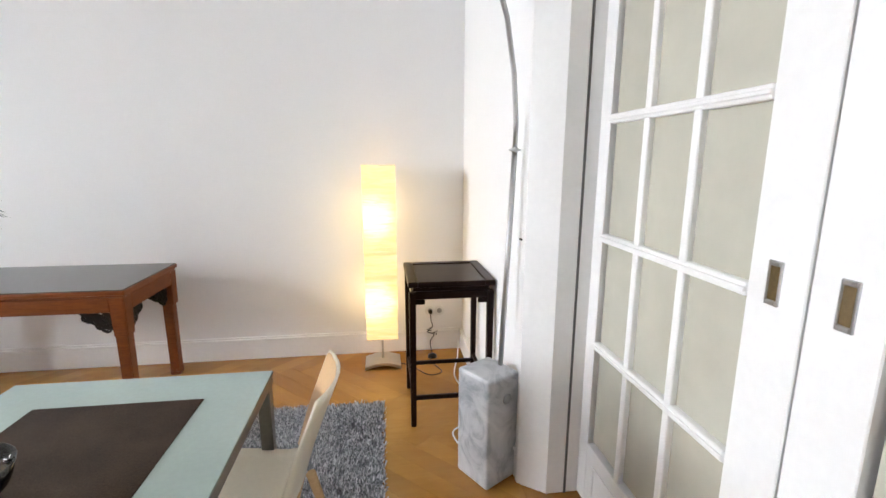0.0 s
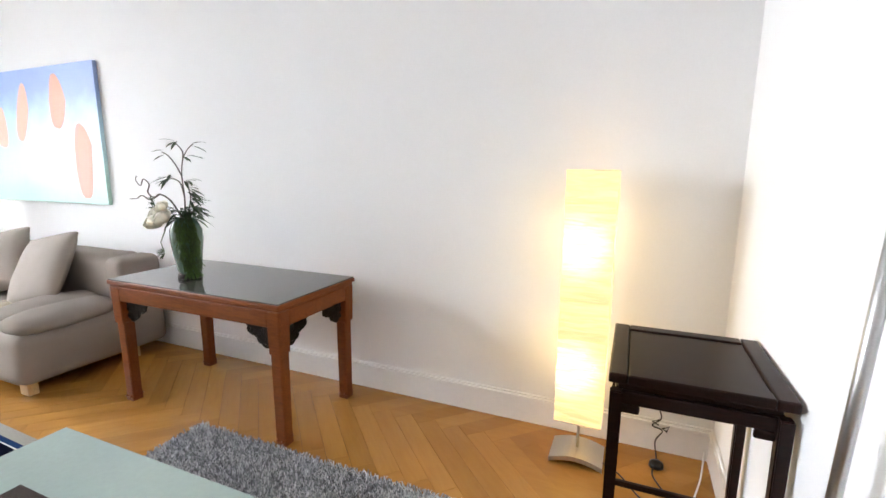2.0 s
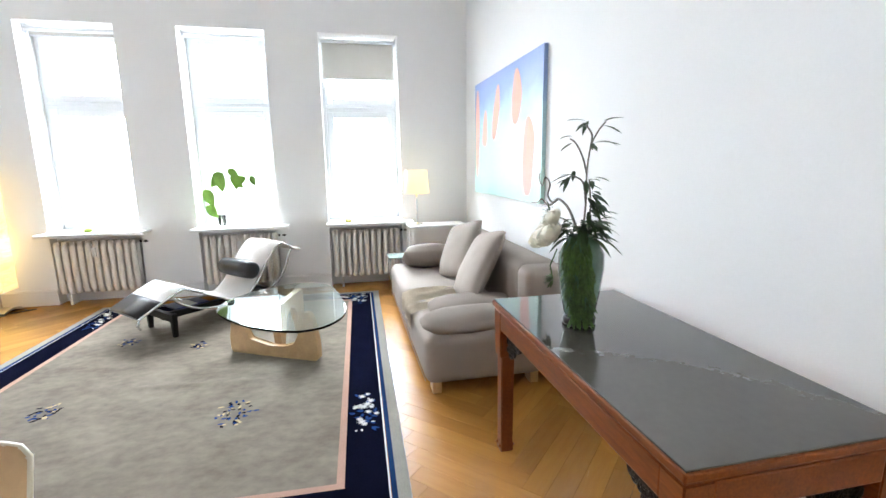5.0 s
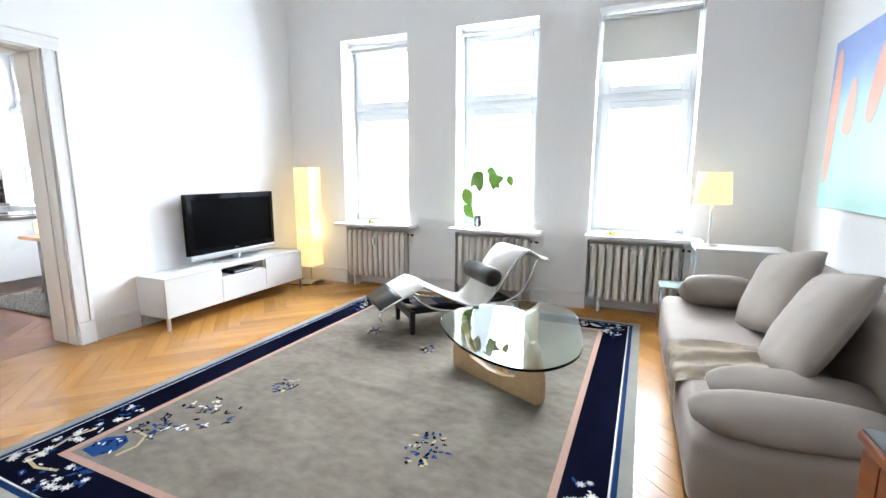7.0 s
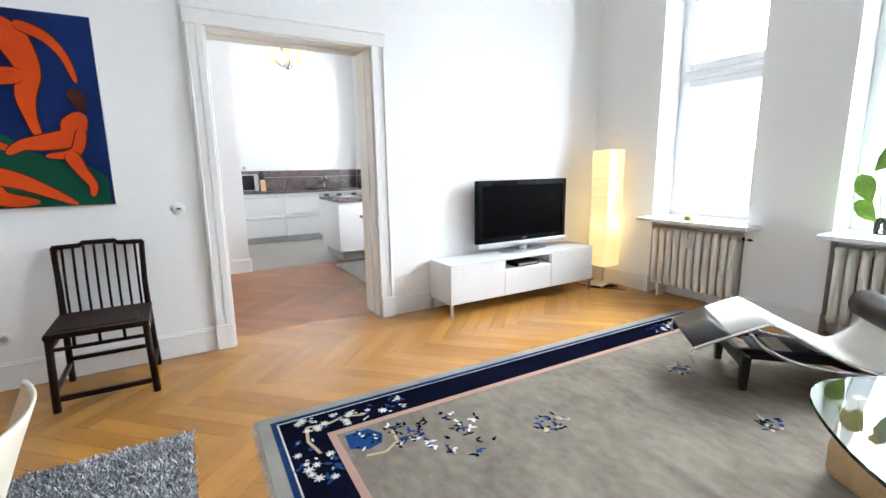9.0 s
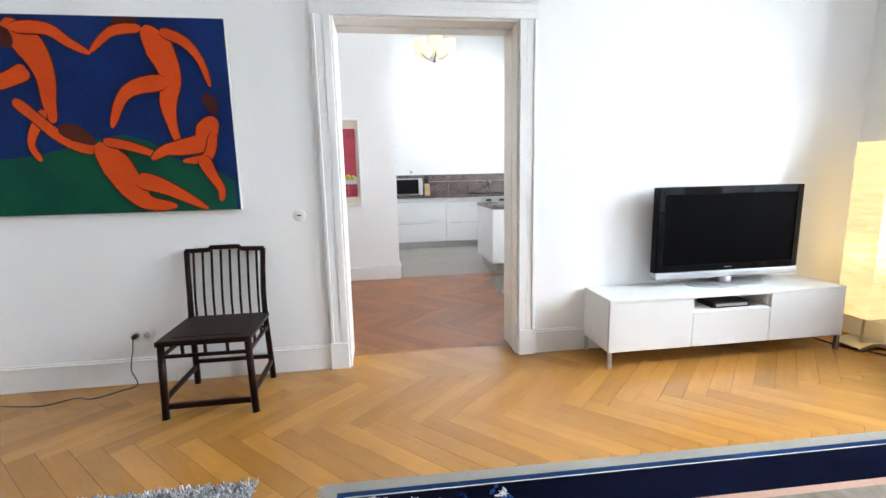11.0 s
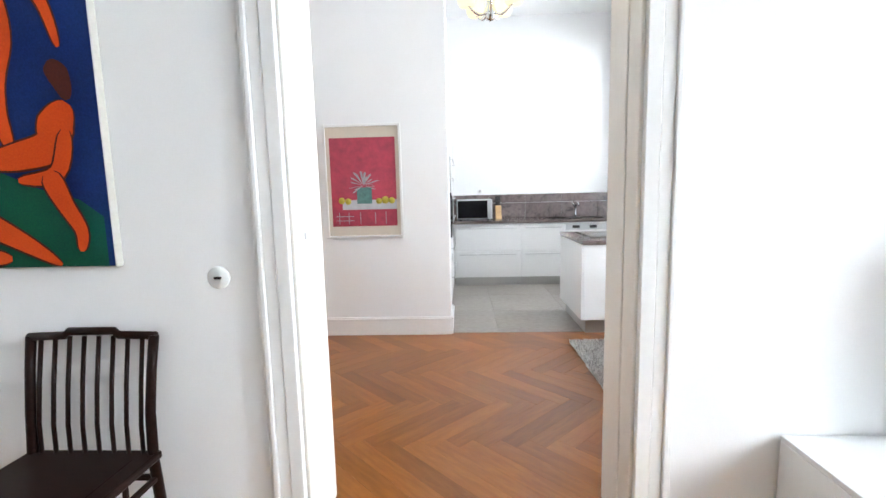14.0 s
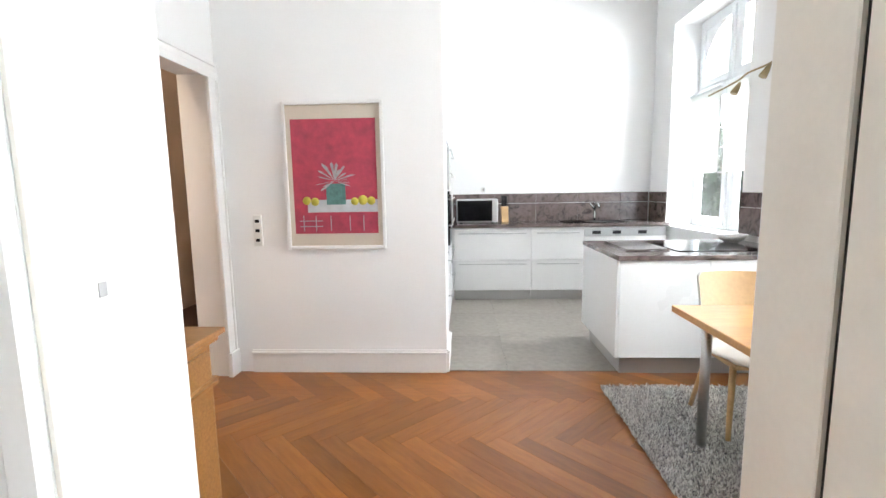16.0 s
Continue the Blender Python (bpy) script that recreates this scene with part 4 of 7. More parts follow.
make_paper_lamp((0.42, 3.88, 0), 0, paper_glow("lit_paper", (0.52, 1.12), (1.0, 0.70, 0.26), 1.0, 3.6), "lit rectangular paper floor lamp on a steel base")
make_paper_lamp((-5.66, -0.985, 0), 0, paper_glow("softly_lit_paper", (0.70,), (1.0, 0.72, 0.30), 1.05, 2.2), "lit rectangular paper floor lamp beside the television bench")


def make_plant_stand():
    s = thing("plant_stand", "tall dark lacquered wooden plant stand", "side table", (0.808, 3.265, 0))
    hw, hd, top = 0.242, 0.25, 0.865
    bm = bmesh.new()
    for a in (-1, 1):
        box(bm, a * hw - (0.055 if a > 0 else 0), a * hw + (0 if a > 0 else 0.055), -hd, hd, top - 0.032, top, 0.006)
        box(bm, -hw + 0.055, hw - 0.055, a * hd - (0.055 if a > 0 else 0), a * hd + (0 if a > 0 else 0.055), top - 0.032, top, 0.006)
    part("top_frame", bm, DARKWOOD, s)
    part("top_panel", B(-hw + 0.057, hw - 0.057, -hd + 0.057, hd - 0.057, top - 0.025, top - 0.006, 0.003), DARKWOOD, s)
    part("waist", B(-hw + 0.03, hw - 0.03, -hd + 0.03, hd - 0.03, top - 0.06, top - 0.033, 0.003), DARKWOOD, s)
    for a in (-1, 1):
        part("apron", B(-hw + 0.04, hw - 0.04, a * (hd - 0.03) - 0.01, a * (hd - 0.03) + 0.01, top - 0.105, top - 0.06, 0.006), DARKWOOD, s)
        part("apron", B(a * (hw - 0.03) - 0.01, a * (hw - 0.03) + 0.01, -hd + 0.04, hd - 0.04, top - 0.105, top - 0.06, 0.006), DARKWOOD, s)
    for a in (-1, 1):
        for b in (-1, 1):
            bm = bmesh.new()
            leg_tapered(bm, a * (hw - 0.025), b * (hd - 0.025), 0, top - 0.06, 0.03, 0.038)
            part("leg", bm, DARKWOOD, s)
            t = bmesh.new()
            box(t, -0.03, 0.03, -0.008, 0.008, -0.03, 0, 0.008)
            part("corner_bracket", t, DARKWOOD, s, m=pose(a * (hw - 0.065), b * (hd - 0.03), top - 0.105))
    for a in (-1, 1):
        part("stretcher", B(-hw + 0.03, hw - 0.03, a * (hd - 0.025) - 0.01, a * (hd - 0.025) + 0.01, 0.165, 0.19, 0.004), DARKWOOD, s)
        part("stretcher", B(a * (hw - 0.025) - 0.01, a * (hw - 0.025) + 0.01, -hd + 0.03, hd - 0.03, 0.205, 0.23, 0.004), DARKWOOD, s)


make_plant_stand()


def veined(name, colour, vein, scale, rough):
    m, nt, p = base_mat(name)
    vec = coords(nt)
    n1 = node(nt, "ShaderNodeTexNoise", Scale=scale, Detail=9.0, Roughness=0.62, Distortion=1.6)
    n2 = node(nt, "ShaderNodeTexNoise", Scale=scale * 0.35, Detail=4.0)
    nt.links.new(vec, n1.inputs["Vector"])
    nt.links.new(vec, n2.inputs["Vector"])
    ramp = nt.nodes.new("ShaderNodeValToRGB")
    e = ramp.color_ramp.elements
    e[0].position, e[1].position = 0.36, 0.60
    e[0].color, e[1].color = rgb(vein), rgb(colour)
    k = e.new(0.47)
    k.color = rgb(tuple(0.35 * a + 0.65 * b for a, b in zip(vein, colour)))
    nt.links.new(n1.outputs[0], ramp.inputs[0])
    mix = node(nt, "ShaderNodeMix")
    mix.data_type, mix.blend_type = "RGBA", "MULTIPLY"
    mix.inputs[0].default_value = 0.45
    nt.links.new(ramp.outputs[0], mix.inputs[6])
    nt.links.new(n2.outputs[0], mix.inputs[7])
    nt.links.new(mix.outputs[2], p.inputs["Base Color"])
    p.inputs["Roughness"].default_value = rough
    return m


MARBLE = veined("white_marble", (0.80, 0.81, 0.82), (0.42, 0.44, 0.47), 5.0, 0.3)


def make_arc_lamp():
    l = thing("arc_lamp", "arc floor lamp with a white marble block", "floor lamp", (0.918, 2.61, 0), 31)
    bm = bmesh.new()
    box(bm, -0.10, 0.10, -0.105, 0.105, 0, 0.545, 0.012)
    blk = part("marble_block", bm, MARBLE, l, "grey veined white marble block")
    # flat disc on the face; the bore's shadow is put into its grey
    bm = bmesh.new()
    lathe(bm, [(0.0, 0.0), (0.026, 0.0), (0.026, 0.003), (0.0, 0.0031)], 20, pose(0.02, -0.105, 0.43, 90, 0, 0))
    part("bore_disc", bm, surface("shadowed_marble_bore", (0.33, 0.34, 0.35), 0.6), blk, "grey disc painting the shaded bore of the marble")
    bm = bmesh.new()
    c, s_ = math.cos(radians(-31)), math.sin(radians(-31))

    def loc(x, y, z):
        dx, dy = x - 0.918, y - 2.61
        return (c * dx - s_ * dy, s_ * dx + c * dy, z)

    tube(bm, [loc(0.985, 2.645, 0.546), loc(1.015, 2.62, 1.55)], 0.0125, 12)
    part("pole", bm, METAL, l)
    bm = bmesh.new()
    tube(bm, [loc(1.015, 2.62, 1.55), loc(1.012, 2.605, 1.67), loc(0.99, 2.58, 1.86), loc(0.94, 2.53, 2.06), loc(0.85, 2.44, 2.23), loc(0.71, 2.31, 2.38), loc(0.50, 2.1, 2.50), loc(0.22, 1.82, 2.56), loc(-0.1, 1.5, 2.5), loc(-0.3, 1.3, 2.4)], 0.011, 10)
    part("arc", bm, METAL, l)
    bm = bmesh.new()
    tube(bm, [loc(1.015, 2.62, 1.545), loc(1.015, 2.62, 1.565)], 0.0155, 12)
    tube(bm, [loc(0.99, 2.62, 1.555), loc(1.04, 2.62, 1.555)], 0.005, 8)
    part("clamp", bm, METAL, l)
    bm = bmesh.new()
    lathe(bm, [(0.02, 0.13), (0.08, 0.11), (0.14, 0.05), (0.155, 0.0), (0.15, 0.0), (0.135, 0.05), (0.075, 0.1), (0.02, 0.12)], 28, pose(*loc(-0.3, 1.3, 2.28)))
    part("dome_shade", bm, METAL, l)


make_arc_lamp()

# ---- living room: dining corner ----
FROST = surface("frosted_green_glass", (0.36, 0.45, 0.41), 0.22, vary=0.03, fine=60, bump=0.01, coat=0.3)
DKMETAL = surface("grey_steel_frame", (0.20, 0.19, 0.18), 0.3, 1.0, vary=0.08)
WOVEN = surface("brown_woven_mat", (0.058, 0.040, 0.030), 0.8, vary=0.3, fine=240, broad=5, bump=0.5, spec=0.1)
CREAM = surface("cream_plastic_shell", (0.70, 0.65, 0.52), 0.3, vary=0.03, bump=0.01)
BIRCH = wood("light_birch", (0.60, 0.40, 0.20), (0.48, 0.30, 0.13), 0.4, 0.1)


def make_glass_table():
    t = thing("dining_table", "frosted glass dining table on a steel frame", "table", (-0.402, 1.43, 0))
    hw, hd, z = 0.427, 0.865, 0.75
    part("tabletop", B(-hw, hw, -hd, hd, z - 0.012, z, 0.003), FROST, t, "frosted greenish glass top")
    bm = bmesh.new()
    for a in (-1, 1):
        box(bm, a * (hw - 0.005) - 0.014, a * (hw - 0.005) + 0.002, -hd + 0.004, hd - 0.004, z - 0.05, z - 0.0125, 0.002, seg=1)
        box(bm, -hw + 0.03, hw - 0.03, a * (hd - 0.014) - 0.01, a * (hd - 0.014) + 0.01, z - 0.05, z - 0.0125, 0.002, seg=1)
    part("frame", bm, DKMETAL, t)
    for a in (-1, 1):
        for b in (-1, 1):
            bm = bmesh.new()
            box(bm, a * (hw - 0.028) - 0.022, a * (hw - 0.028) + 0.022, b * (hd - 0.028) - 0.022, b * (hd - 0.028) + 0.022, 0.022, z - 0.05, 0.003)
            part("leg", bm, DKMETAL, t)


make_glass_table()
for x0, x1, y0, y1 in ((-0.65, -0.148, 1.44, 2.11), (-0.65, -0.148, 0.72, 1.37)):
    solid("placemat", B(x0, x1, y0, y1, 0.7503, 0.7535, 0.001, seg=1), WOVEN, "brown woven placemat on the glass table", "placemat", group="placemats")
bm = bmesh.new()
lathe(bm, [(0.04, 0), (0.06, 0.006), (0.10, 0.05), (0.115, 0.10), (0.112, 0.10), (0.095, 0.052), (0.05, 0.012), (0.0, 0.01)], 28)
solid("glass_bowl", bm, glass("clear_glass"), "clear glass bowl on a brown placemat", "bowl", smooth=True, at=(-0.50, 1.66, 0.7538))


TANPAD = surface("tan_back_lining", (0.56, 0.36, 0.18), 0.45, vary=0.06, fine=40, broad=5, bump=0.02)


def make_shell_chair(name, at, rz, shell, legm, label, group):
    """A moulded shell chair; it faces local +x."""
    c = thing(name, label, "chair", at, rz, group=group)
    bm = bmesh.new()
    prof = [(0.22, 0.40), (0.19, 0.417), (0.10, 0.405), (-0.03, 0.392), (-0.085, 0.405), (-0.125, 0.47), (-0.165, 0.60), (-0.215, 0.735), (-0.245, 0.81), (-0.255, 0.835)]
    wid = [0.19, 0.215, 0.225, 0.22, 0.21, 0.205, 0.205, 0.20, 0.195, 0.172]
    M = 8
    sheets = []
    for off in (0, 0.009):
        g = []
        for (x, z), w in zip(prof, wid):
            row = []
            for j in range(M + 1):
                v = -1 + 2 * j / M
                lift = 0.028 * v * v if z < 0.43 else 0.0
                fwd = 0.045 * v * v if z > 0.43 else 0.0
                row.append(bm.verts.new((x + fwd + (off if z > 0.43 else 0), v * w, z + lift + (off if z <= 0.43 else 0))))
            g.append(row)
        sheets.append(g)
    R = len(prof)
    for g in sheets:
        for i in range(R - 1):
            for j in range(M):
                bm.faces.new((g[i][j], g[i][j + 1], g[i + 1][j + 1], g[i + 1][j]))
    a, b = sheets
    rim = [(i, 0) for i in range(R)] + [(R - 1, j) for j in range(1, M + 1)] + [(i, M) for i in range(R - 2, -1, -1)] + [(0, j) for j in range(M - 1, 0, -1)]
    for (i, j), (k, l) in zip(rim, rim[1:] + rim[:1]):
        bm.faces.new((a[i][j], a[k][l], b[k][l], b[i][j]))
    part("shell", bm, shell, c, smooth=True)
    bm = bmesh.new()
    g = []
    for (x, z), w in zip(prof[5:], wid[5:]):
        row = []
        for j in range(M + 1):
            v = -1 + 2 * j / M
            row.append([bm.verts.new((x + 0.045 * v * v * 0.95 + o, v * w * 0.96, z - 0.004)) for o in (0.0085, 0.0125)])
        g.append(row)
    for i in range(len(g) - 1):
        for j in range(M):
            for k in (0, 1):
                bm.faces.new((g[i][j][k], g[i][j + 1][k], g[i + 1][j + 1][k], g[i + 1][j][k]))
    part("back_lining", bm, TANPAD, c, "tan lining inside the back", smooth=True)
    bm = bmesh.new()
    box(bm, -0.10, 0.15, -0.15, 0.15, 0.365, 0.388, 0.006)
    part("seat_frame", bm, legm, c)
    for sx, sy in ((1, 1), (1, -1), (-1, 1), (-1, -1)):
        bm = bmesh.new()
        tube(bm, [(0.12 * sx, 0.14 * sy, 0.38), (0.20 * sx, 0.19 * sy, 0.0)], [0.018, 0.013], 10)
        part("leg", bm, legm, c)
    return c


LR_CHAIR = "cream moulded shell chair with tan lined back"
ch = make_shell_chair("dining_chair", (0.04, 2.03, 0.022), 180, CREAM, BIRCH, LR_CHAIR, "dining chairs at the glass table")
copy_thing(ch, pose(-0.005, 1.16, 0.022, 0, 0, 180))
copy_thing(ch, pose(-1.14, 1.705, 0.022, 0, 0, 0))
copy_thing(ch, pose(-1.11, 1.15, 0.022, 0, 0, 0))


def shag(name, x0, x1, y0, y1, label, count, seed, tones=((0.16, 0.17, 0.20), (0.46, 0.47, 0.50), (0.80, 0.81, 0.83)), z=0.0):
    """A long-pile rug: a backing and many short leaning strands."""
    r = thing(name, label, "rug", ((x0 + x1) / 2, (y0 + y1) / 2, z))
    w, d = (x1 - x0) / 2, (y1 - y0) / 2
    part("backing", B(-w, w, -d, d, 0, 0.010, 0.003), surface(name + "_backing", (0.22, 0.23, 0.25), 0.95, vary=0.2), r)
    rng = np.random.default_rng(seed)
    px, py = rng.uniform(-w - 0.012, w + 0.012, count), rng.uniform(-d - 0.012, d + 0.012, count)
    an, ln, lean = rng.uniform(0, 2 * np.pi, count), rng.uniform(0.014, 0.028, count), rng.uniform(0.5, 1.3, count)
    hx, hy = np.cos(an), np.sin(an)
    zs = np.full(count, 0.006)
    tipx, tipy, tipz = px + hx * ln * np.sin(lean), py + hy * ln * np.sin(lean), zs + 0.006 + ln * np.cos(lean)
    wd = 0.0027
    ox, oy = -hy * wd, hx * wd
    v = np.stack([np.stack([px - ox, py - oy, zs], 1), np.stack([px + ox, py + oy, zs], 1), np.stack([tipx + ox, tipy + oy, tipz], 1), np.stack([tipx - ox, tipy - oy, tipz], 1)], 1).reshape(-1, 3)
    f = np.arange(count * 4).reshape(-1, 4)
    me = bpy.data.meshes.new("pile")
    me.from_pydata(v.tolist(), [], f.tolist())
    m, nt, p = base_mat(name + "_pile")
    geo = nt.nodes.new("ShaderNodeNewGeometry")
    ramp = nt.nodes.new("ShaderNodeValToRGB")
    ramp.color_ramp.elements[0].color, ramp.color_ramp.elements[1].color = rgb(tones[0]), rgb(tones[2])
    k = ramp.color_ramp.elements.new(0.5)
    k.color = rgb(tones[1])
    nt.links.new(geo.outputs["Random Per Island"], ramp.inputs[0])
    nt.links.new(ramp.outputs[0], p.inputs["Base Color"])
    p.inputs["Roughness"].default_value = 0.7
    me.materials.append(m)
    ob = new("pile", me)
    ob.parent = r
    tagged(ob, kind="stuff")
    return r


shag("shag_rug", -1.60, 0.41, -0.14, 3.29, "grey and white long-pile rug under the dining table", 170000, 4, ((0.11, 0.115, 0.135), (0.36, 0.37, 0.39), (0.72, 0.73, 0.75)))


def make_spindle_chair():
    c = thing("spindle_chair", "dark wooden chair with a spindle back", "chair", (-1.205, -1.03, 0))
    w, f, b, sz = 0.235, 0.23, -0.21, 0.455
    bm = bmesh.new()
    box(bm, -w - 0.012, w + 0.012, b - 0.02, f + 0.012, sz - 0.03, sz, 0.008)
    part("seat", bm, DARKWOOD, c)
    part("seat_panel", B(-w + 0.05, w - 0.05, b + 0.05, f - 0.05, sz - 0.001, sz + 0.003, 0.001, seg=1), DARKWOOD, c)
    for a in (-1, 1):
        bm = bmesh.new()
        tube(bm, [(a * (w + 0.005), f - 0.01, 0), (a * (w - 0.008), f - 0.02, sz - 0.03)], [0.021, 0.019], 12)
        part("front_leg", bm, DARKWOOD, c)
        bm = bmesh.new()
        tube(bm, [(a * (w + 0.002), b - 0.02, 0), (a * (w - 0.01), b, sz - 0.02), (a * (w - 0.012), b - 0.012, 0.60), (a * (w - 0.008), b - 0.035, 0.75), (a * (w - 0.004), b - 0.06, 0.87)], [0.02, 0.018, 0.017, 0.016, 0.017], 12)
        part("back_post", bm, DARKWOOD, c)
    bm = bmesh.new()
    tube(bm, [(-w - 0.002, b - 0.06, 0.868), (-0.10, b - 0.06, 0.872), (-0.085, b - 0.06, 0.887), (0.085, b - 0.06, 0.887), (0.10, b - 0.06, 0.872), (w + 0.002, b - 0.06, 0.868)], 0.015, 12)
    part("crest_rail", bm, DARKWOOD, c)
    for k in range(8):
        x = -w + 0.045 + (2 * w - 0.09) * k / 7
        bm = bmesh.new()
        tube(bm, [(x, b, sz - 0.01), (x, b - 0.004, 0.56), (x, b - 0.025, 0.70), (x, b - 0.058, 0.87)], 0.0075, 8)
        part("spindle", bm, DARKWOOD, c)
    part("stretcher", B(-w, w, f - 0.035, f - 0.005, 0.055, 0.085, 0.006), DARKWOOD, c, "low front foot rail")
    part("stretcher", B(-w, w, b - 0.02, b + 0.005, 0.14, 0.165, 0.006), DARKWOOD, c)
    for a in (-1, 1):
        part("stretcher", B(a * w - 0.012, a * w + 0.012, b - 0.01, f - 0.02, 0.10, 0.13, 0.006), DARKWOOD, c)
    for y in (f - 0.02, b):
        part("under_rail", B(-w, w, y - 0.009, y + 0.009, sz - 0.105, sz - 0.085, 0.004), DARKWOOD, c)
        for k in range(3):
            x = -w + 2 * w * (k + 1) / 4
            part("strut", B(x - 0.008, x + 0.008, y - 0.007, y + 0.007, sz - 0.086, sz - 0.028, 0.002, seg=1), DARKWOOD, c)
    for a in (-1, 1):
        part("under_rail", B(a * (w - 0.005) - 0.009, a * (w - 0.005) + 0.009, b, f - 0.02, sz - 0.105, sz - 0.085, 0.004), DARKWOOD, c)
        for k in range(2):
            y = b + (f - b) * (k + 1) / 3
            part("strut", B(a * (w - 0.005) - 0.007, a * (w - 0.005) + 0.007, y - 0.008, y + 0.008, sz - 0.086, sz - 0.028, 0.002, seg=1), DARKWOOD, c)


make_spindle_chair()

# ---- television and bench ----
LACQ = surface("white_lacquer", (0.74, 0.74, 0.73), 0.38, vary=0.01, bump=0.01, coat=0.0, spec=0.35)
SCREEN = surface("black_screen", (0.003, 0.003, 0.0035), 0.35, vary=0.1, bump=0, spec=0.012)
GLOSSB = surface("black_gloss", (0.004, 0.004, 0.005), 0.05, vary=0.1, bump=0, spec=0.16)
SILVER = surface("silver_plastic", (0.55, 0.56, 0.57), 0.3, 0.6, vary=0.03, bump=0.01)


def make_bench():
    t = thing("tv_bench", "low white lacquer television bench on steel legs", "tv bench", (-4.55, -1.137, 0))
    w, d, z0, z1 = 0.89, 0.187, 0.115, 0.475
    part("top", B(-w, w, -d, d, z1 - 0.02, z1, 0.003), LACQ, t)
    part("bottom", B(-w + 0.018, w - 0.018, -d, d - 0.02, z0, z0 + 0.018), LACQ, t)
    for x in (-w, w - 0.018):
        part("side", B(x, x + 0.018, -d, d - 0.02, z0, z1 - 0.02), LACQ, t)
    for x in (-0.305, 0.275):
        part("divider", B(x, x + 0.018, -d, d - 0.02, z0 + 0.018, z1 - 0.02), LACQ, t)
    part("back", B(-w + 0.018, w - 0.018, -d, -d + 0.012, z0 + 0.018, z1 - 0.02), LACQ, t)
    part("niche_floor", B(-0.287, 0.275, -d + 0.012, d - 0.02, z1 - 0.125, z1 - 0.11), LACQ, t)
    part("drawer_front", B(0.290, w, d - 0.018, d, z0, z1 - 0.023, 0.003), LACQ, t)
    part("drawer_front", B(-w, -0.300, d - 0.018, d, z0, z1 - 0.023, 0.003), LACQ, t)
    part("drawer_front", B(-0.296, 0.286, d - 0.018, d, z0, z1 - 0.118, 0.003), LACQ, t)
    for x in (-w + 0.016, w - 0.016):
        for y in (-d + 0.016, d - 0.016):
            part("leg", B(x - 0.013, x + 0.013, y - 0.013, y + 0.013, 0, z0, 0.003), METAL, t, "brushed steel leg")
    part("edge_strip", B(w + 0.0005, w + 0.003, d - 0.012, d + 0.001, z0, z1 - 0.02), METAL, t, "steel edge strip")


make_bench()
pl = thing("media_player", "flat black media player in the bench niche", "media player", (-4.57, -1.06, 0.365))
part("casing", B(-0.14, 0.14, -0.09, 0.08, 0, 0.042, 0.004), BLACK, pl)
part("front_strip", B(-0.12, 0.12, 0.08, 0.083, 0.012, 0.030), SILVER, pl, "silver front strip")


def make_tv():
    t = thing("television", "black flat television with silver lower edge on a stand", "television", (-4.69, -1.20, 0.475))
    w = 0.565
    part("housing", B(-w, w, -0.06, 0.0, 0.075, 0.715, 0.012), GLOSSB, t)
    bm = bmesh.new()
    for x0, x1, z0, z1 in ((-w, -w + 0.045, 0.11, 0.715), (w - 0.045, w, 0.11, 0.715), (-w + 0.045, w - 0.045, 0.66, 0.715), (-w + 0.045, w - 0.045, 0.11, 0.155)):
        box(bm, x0, x1, 0.0005, 0.016, z0, z1, 0.003, seg=1)
    part("bezel", bm, GLOSSB, t, "glossy black bezel")
    part("screen", B(-w + 0.046, w - 0.046, 0.001, 0.008, 0.156, 0.659), SCREEN, t, "dark matt screen")
    part("silver_edge", B(-w - 0.004, w + 0.004, -0.05, 0.02, 0.058, 0.105, 0.008), SILVER, t)
    for x in (-w - 0.006, w):
        part("side_trim", B(x, x + 0.006, -0.05, 0.012, 0.106, 0.712, 0.002, seg=1), GLOSSB, t)
    bm = bmesh.new()
    tube(bm, [(0, -0.02, 0.010), (0, -0.02, 0.06)], 0.05, 20)
    part("neck", bm, SILVER, t)
    n = 24
    part("stand_plate", slab(bmesh.new(), [(0.30 * math.cos(2 * math.pi * k / n) * (1 if abs(math.sin(2 * math.pi * k / n)) < .8 else 1.05), 0.12 * math.sin(2 * math.pi * k / n)) for k in range(n)], 0, 0.012, 0.004), SILVER, t)
    for k in range(9):
        part("label_mark", B(-0.03 + k * 0.007, -0.025 + k * 0.007, 0.016, 0.0165, 0.128, 0.134), SILVER, t)


make_tv()

# ---- Chinese carpet ----


def wool(name, colour, second=None, fine=120, broad=2.2, vary=0.12):
    return surface(name, colour, 0.95, vary=vary, fine=fine, broad=broad, bump=0.45, second=second, spec=0.0, stretch=(1, 1.6, 1))


W_FIELD = surface("greige_wool", (0.205, 0.18, 0.146), 0.95, fine=14, broad=2.6, bump=0.6, second=(0.122, 0.105, 0.084), spec=0.0, stretch=(1.4, 0.9, 1))
W_NAVY = wool("navy_wool", (0.0042, 0.0050, 0.0125), (0.0018, 0.0022, 0.006))
W_BLUE = wool("mid_blue_wool", (0.018, 0.05, 0.16), (0.010, 0.03, 0.10))
W_PEACH = wool("peach_wool", (0.37, 0.235, 0.18), (0.28, 0.18, 0.14))
W_EDGE = wool("beige_edge_wool", (0.27, 0.255, 0.22), (0.19, 0.18, 0.155))
W_WHITE = wool("ivory_wool", (0.62, 0.60, 0.54))
W_TAN = wool("tan_wool", (0.42, 0.33, 0.19))


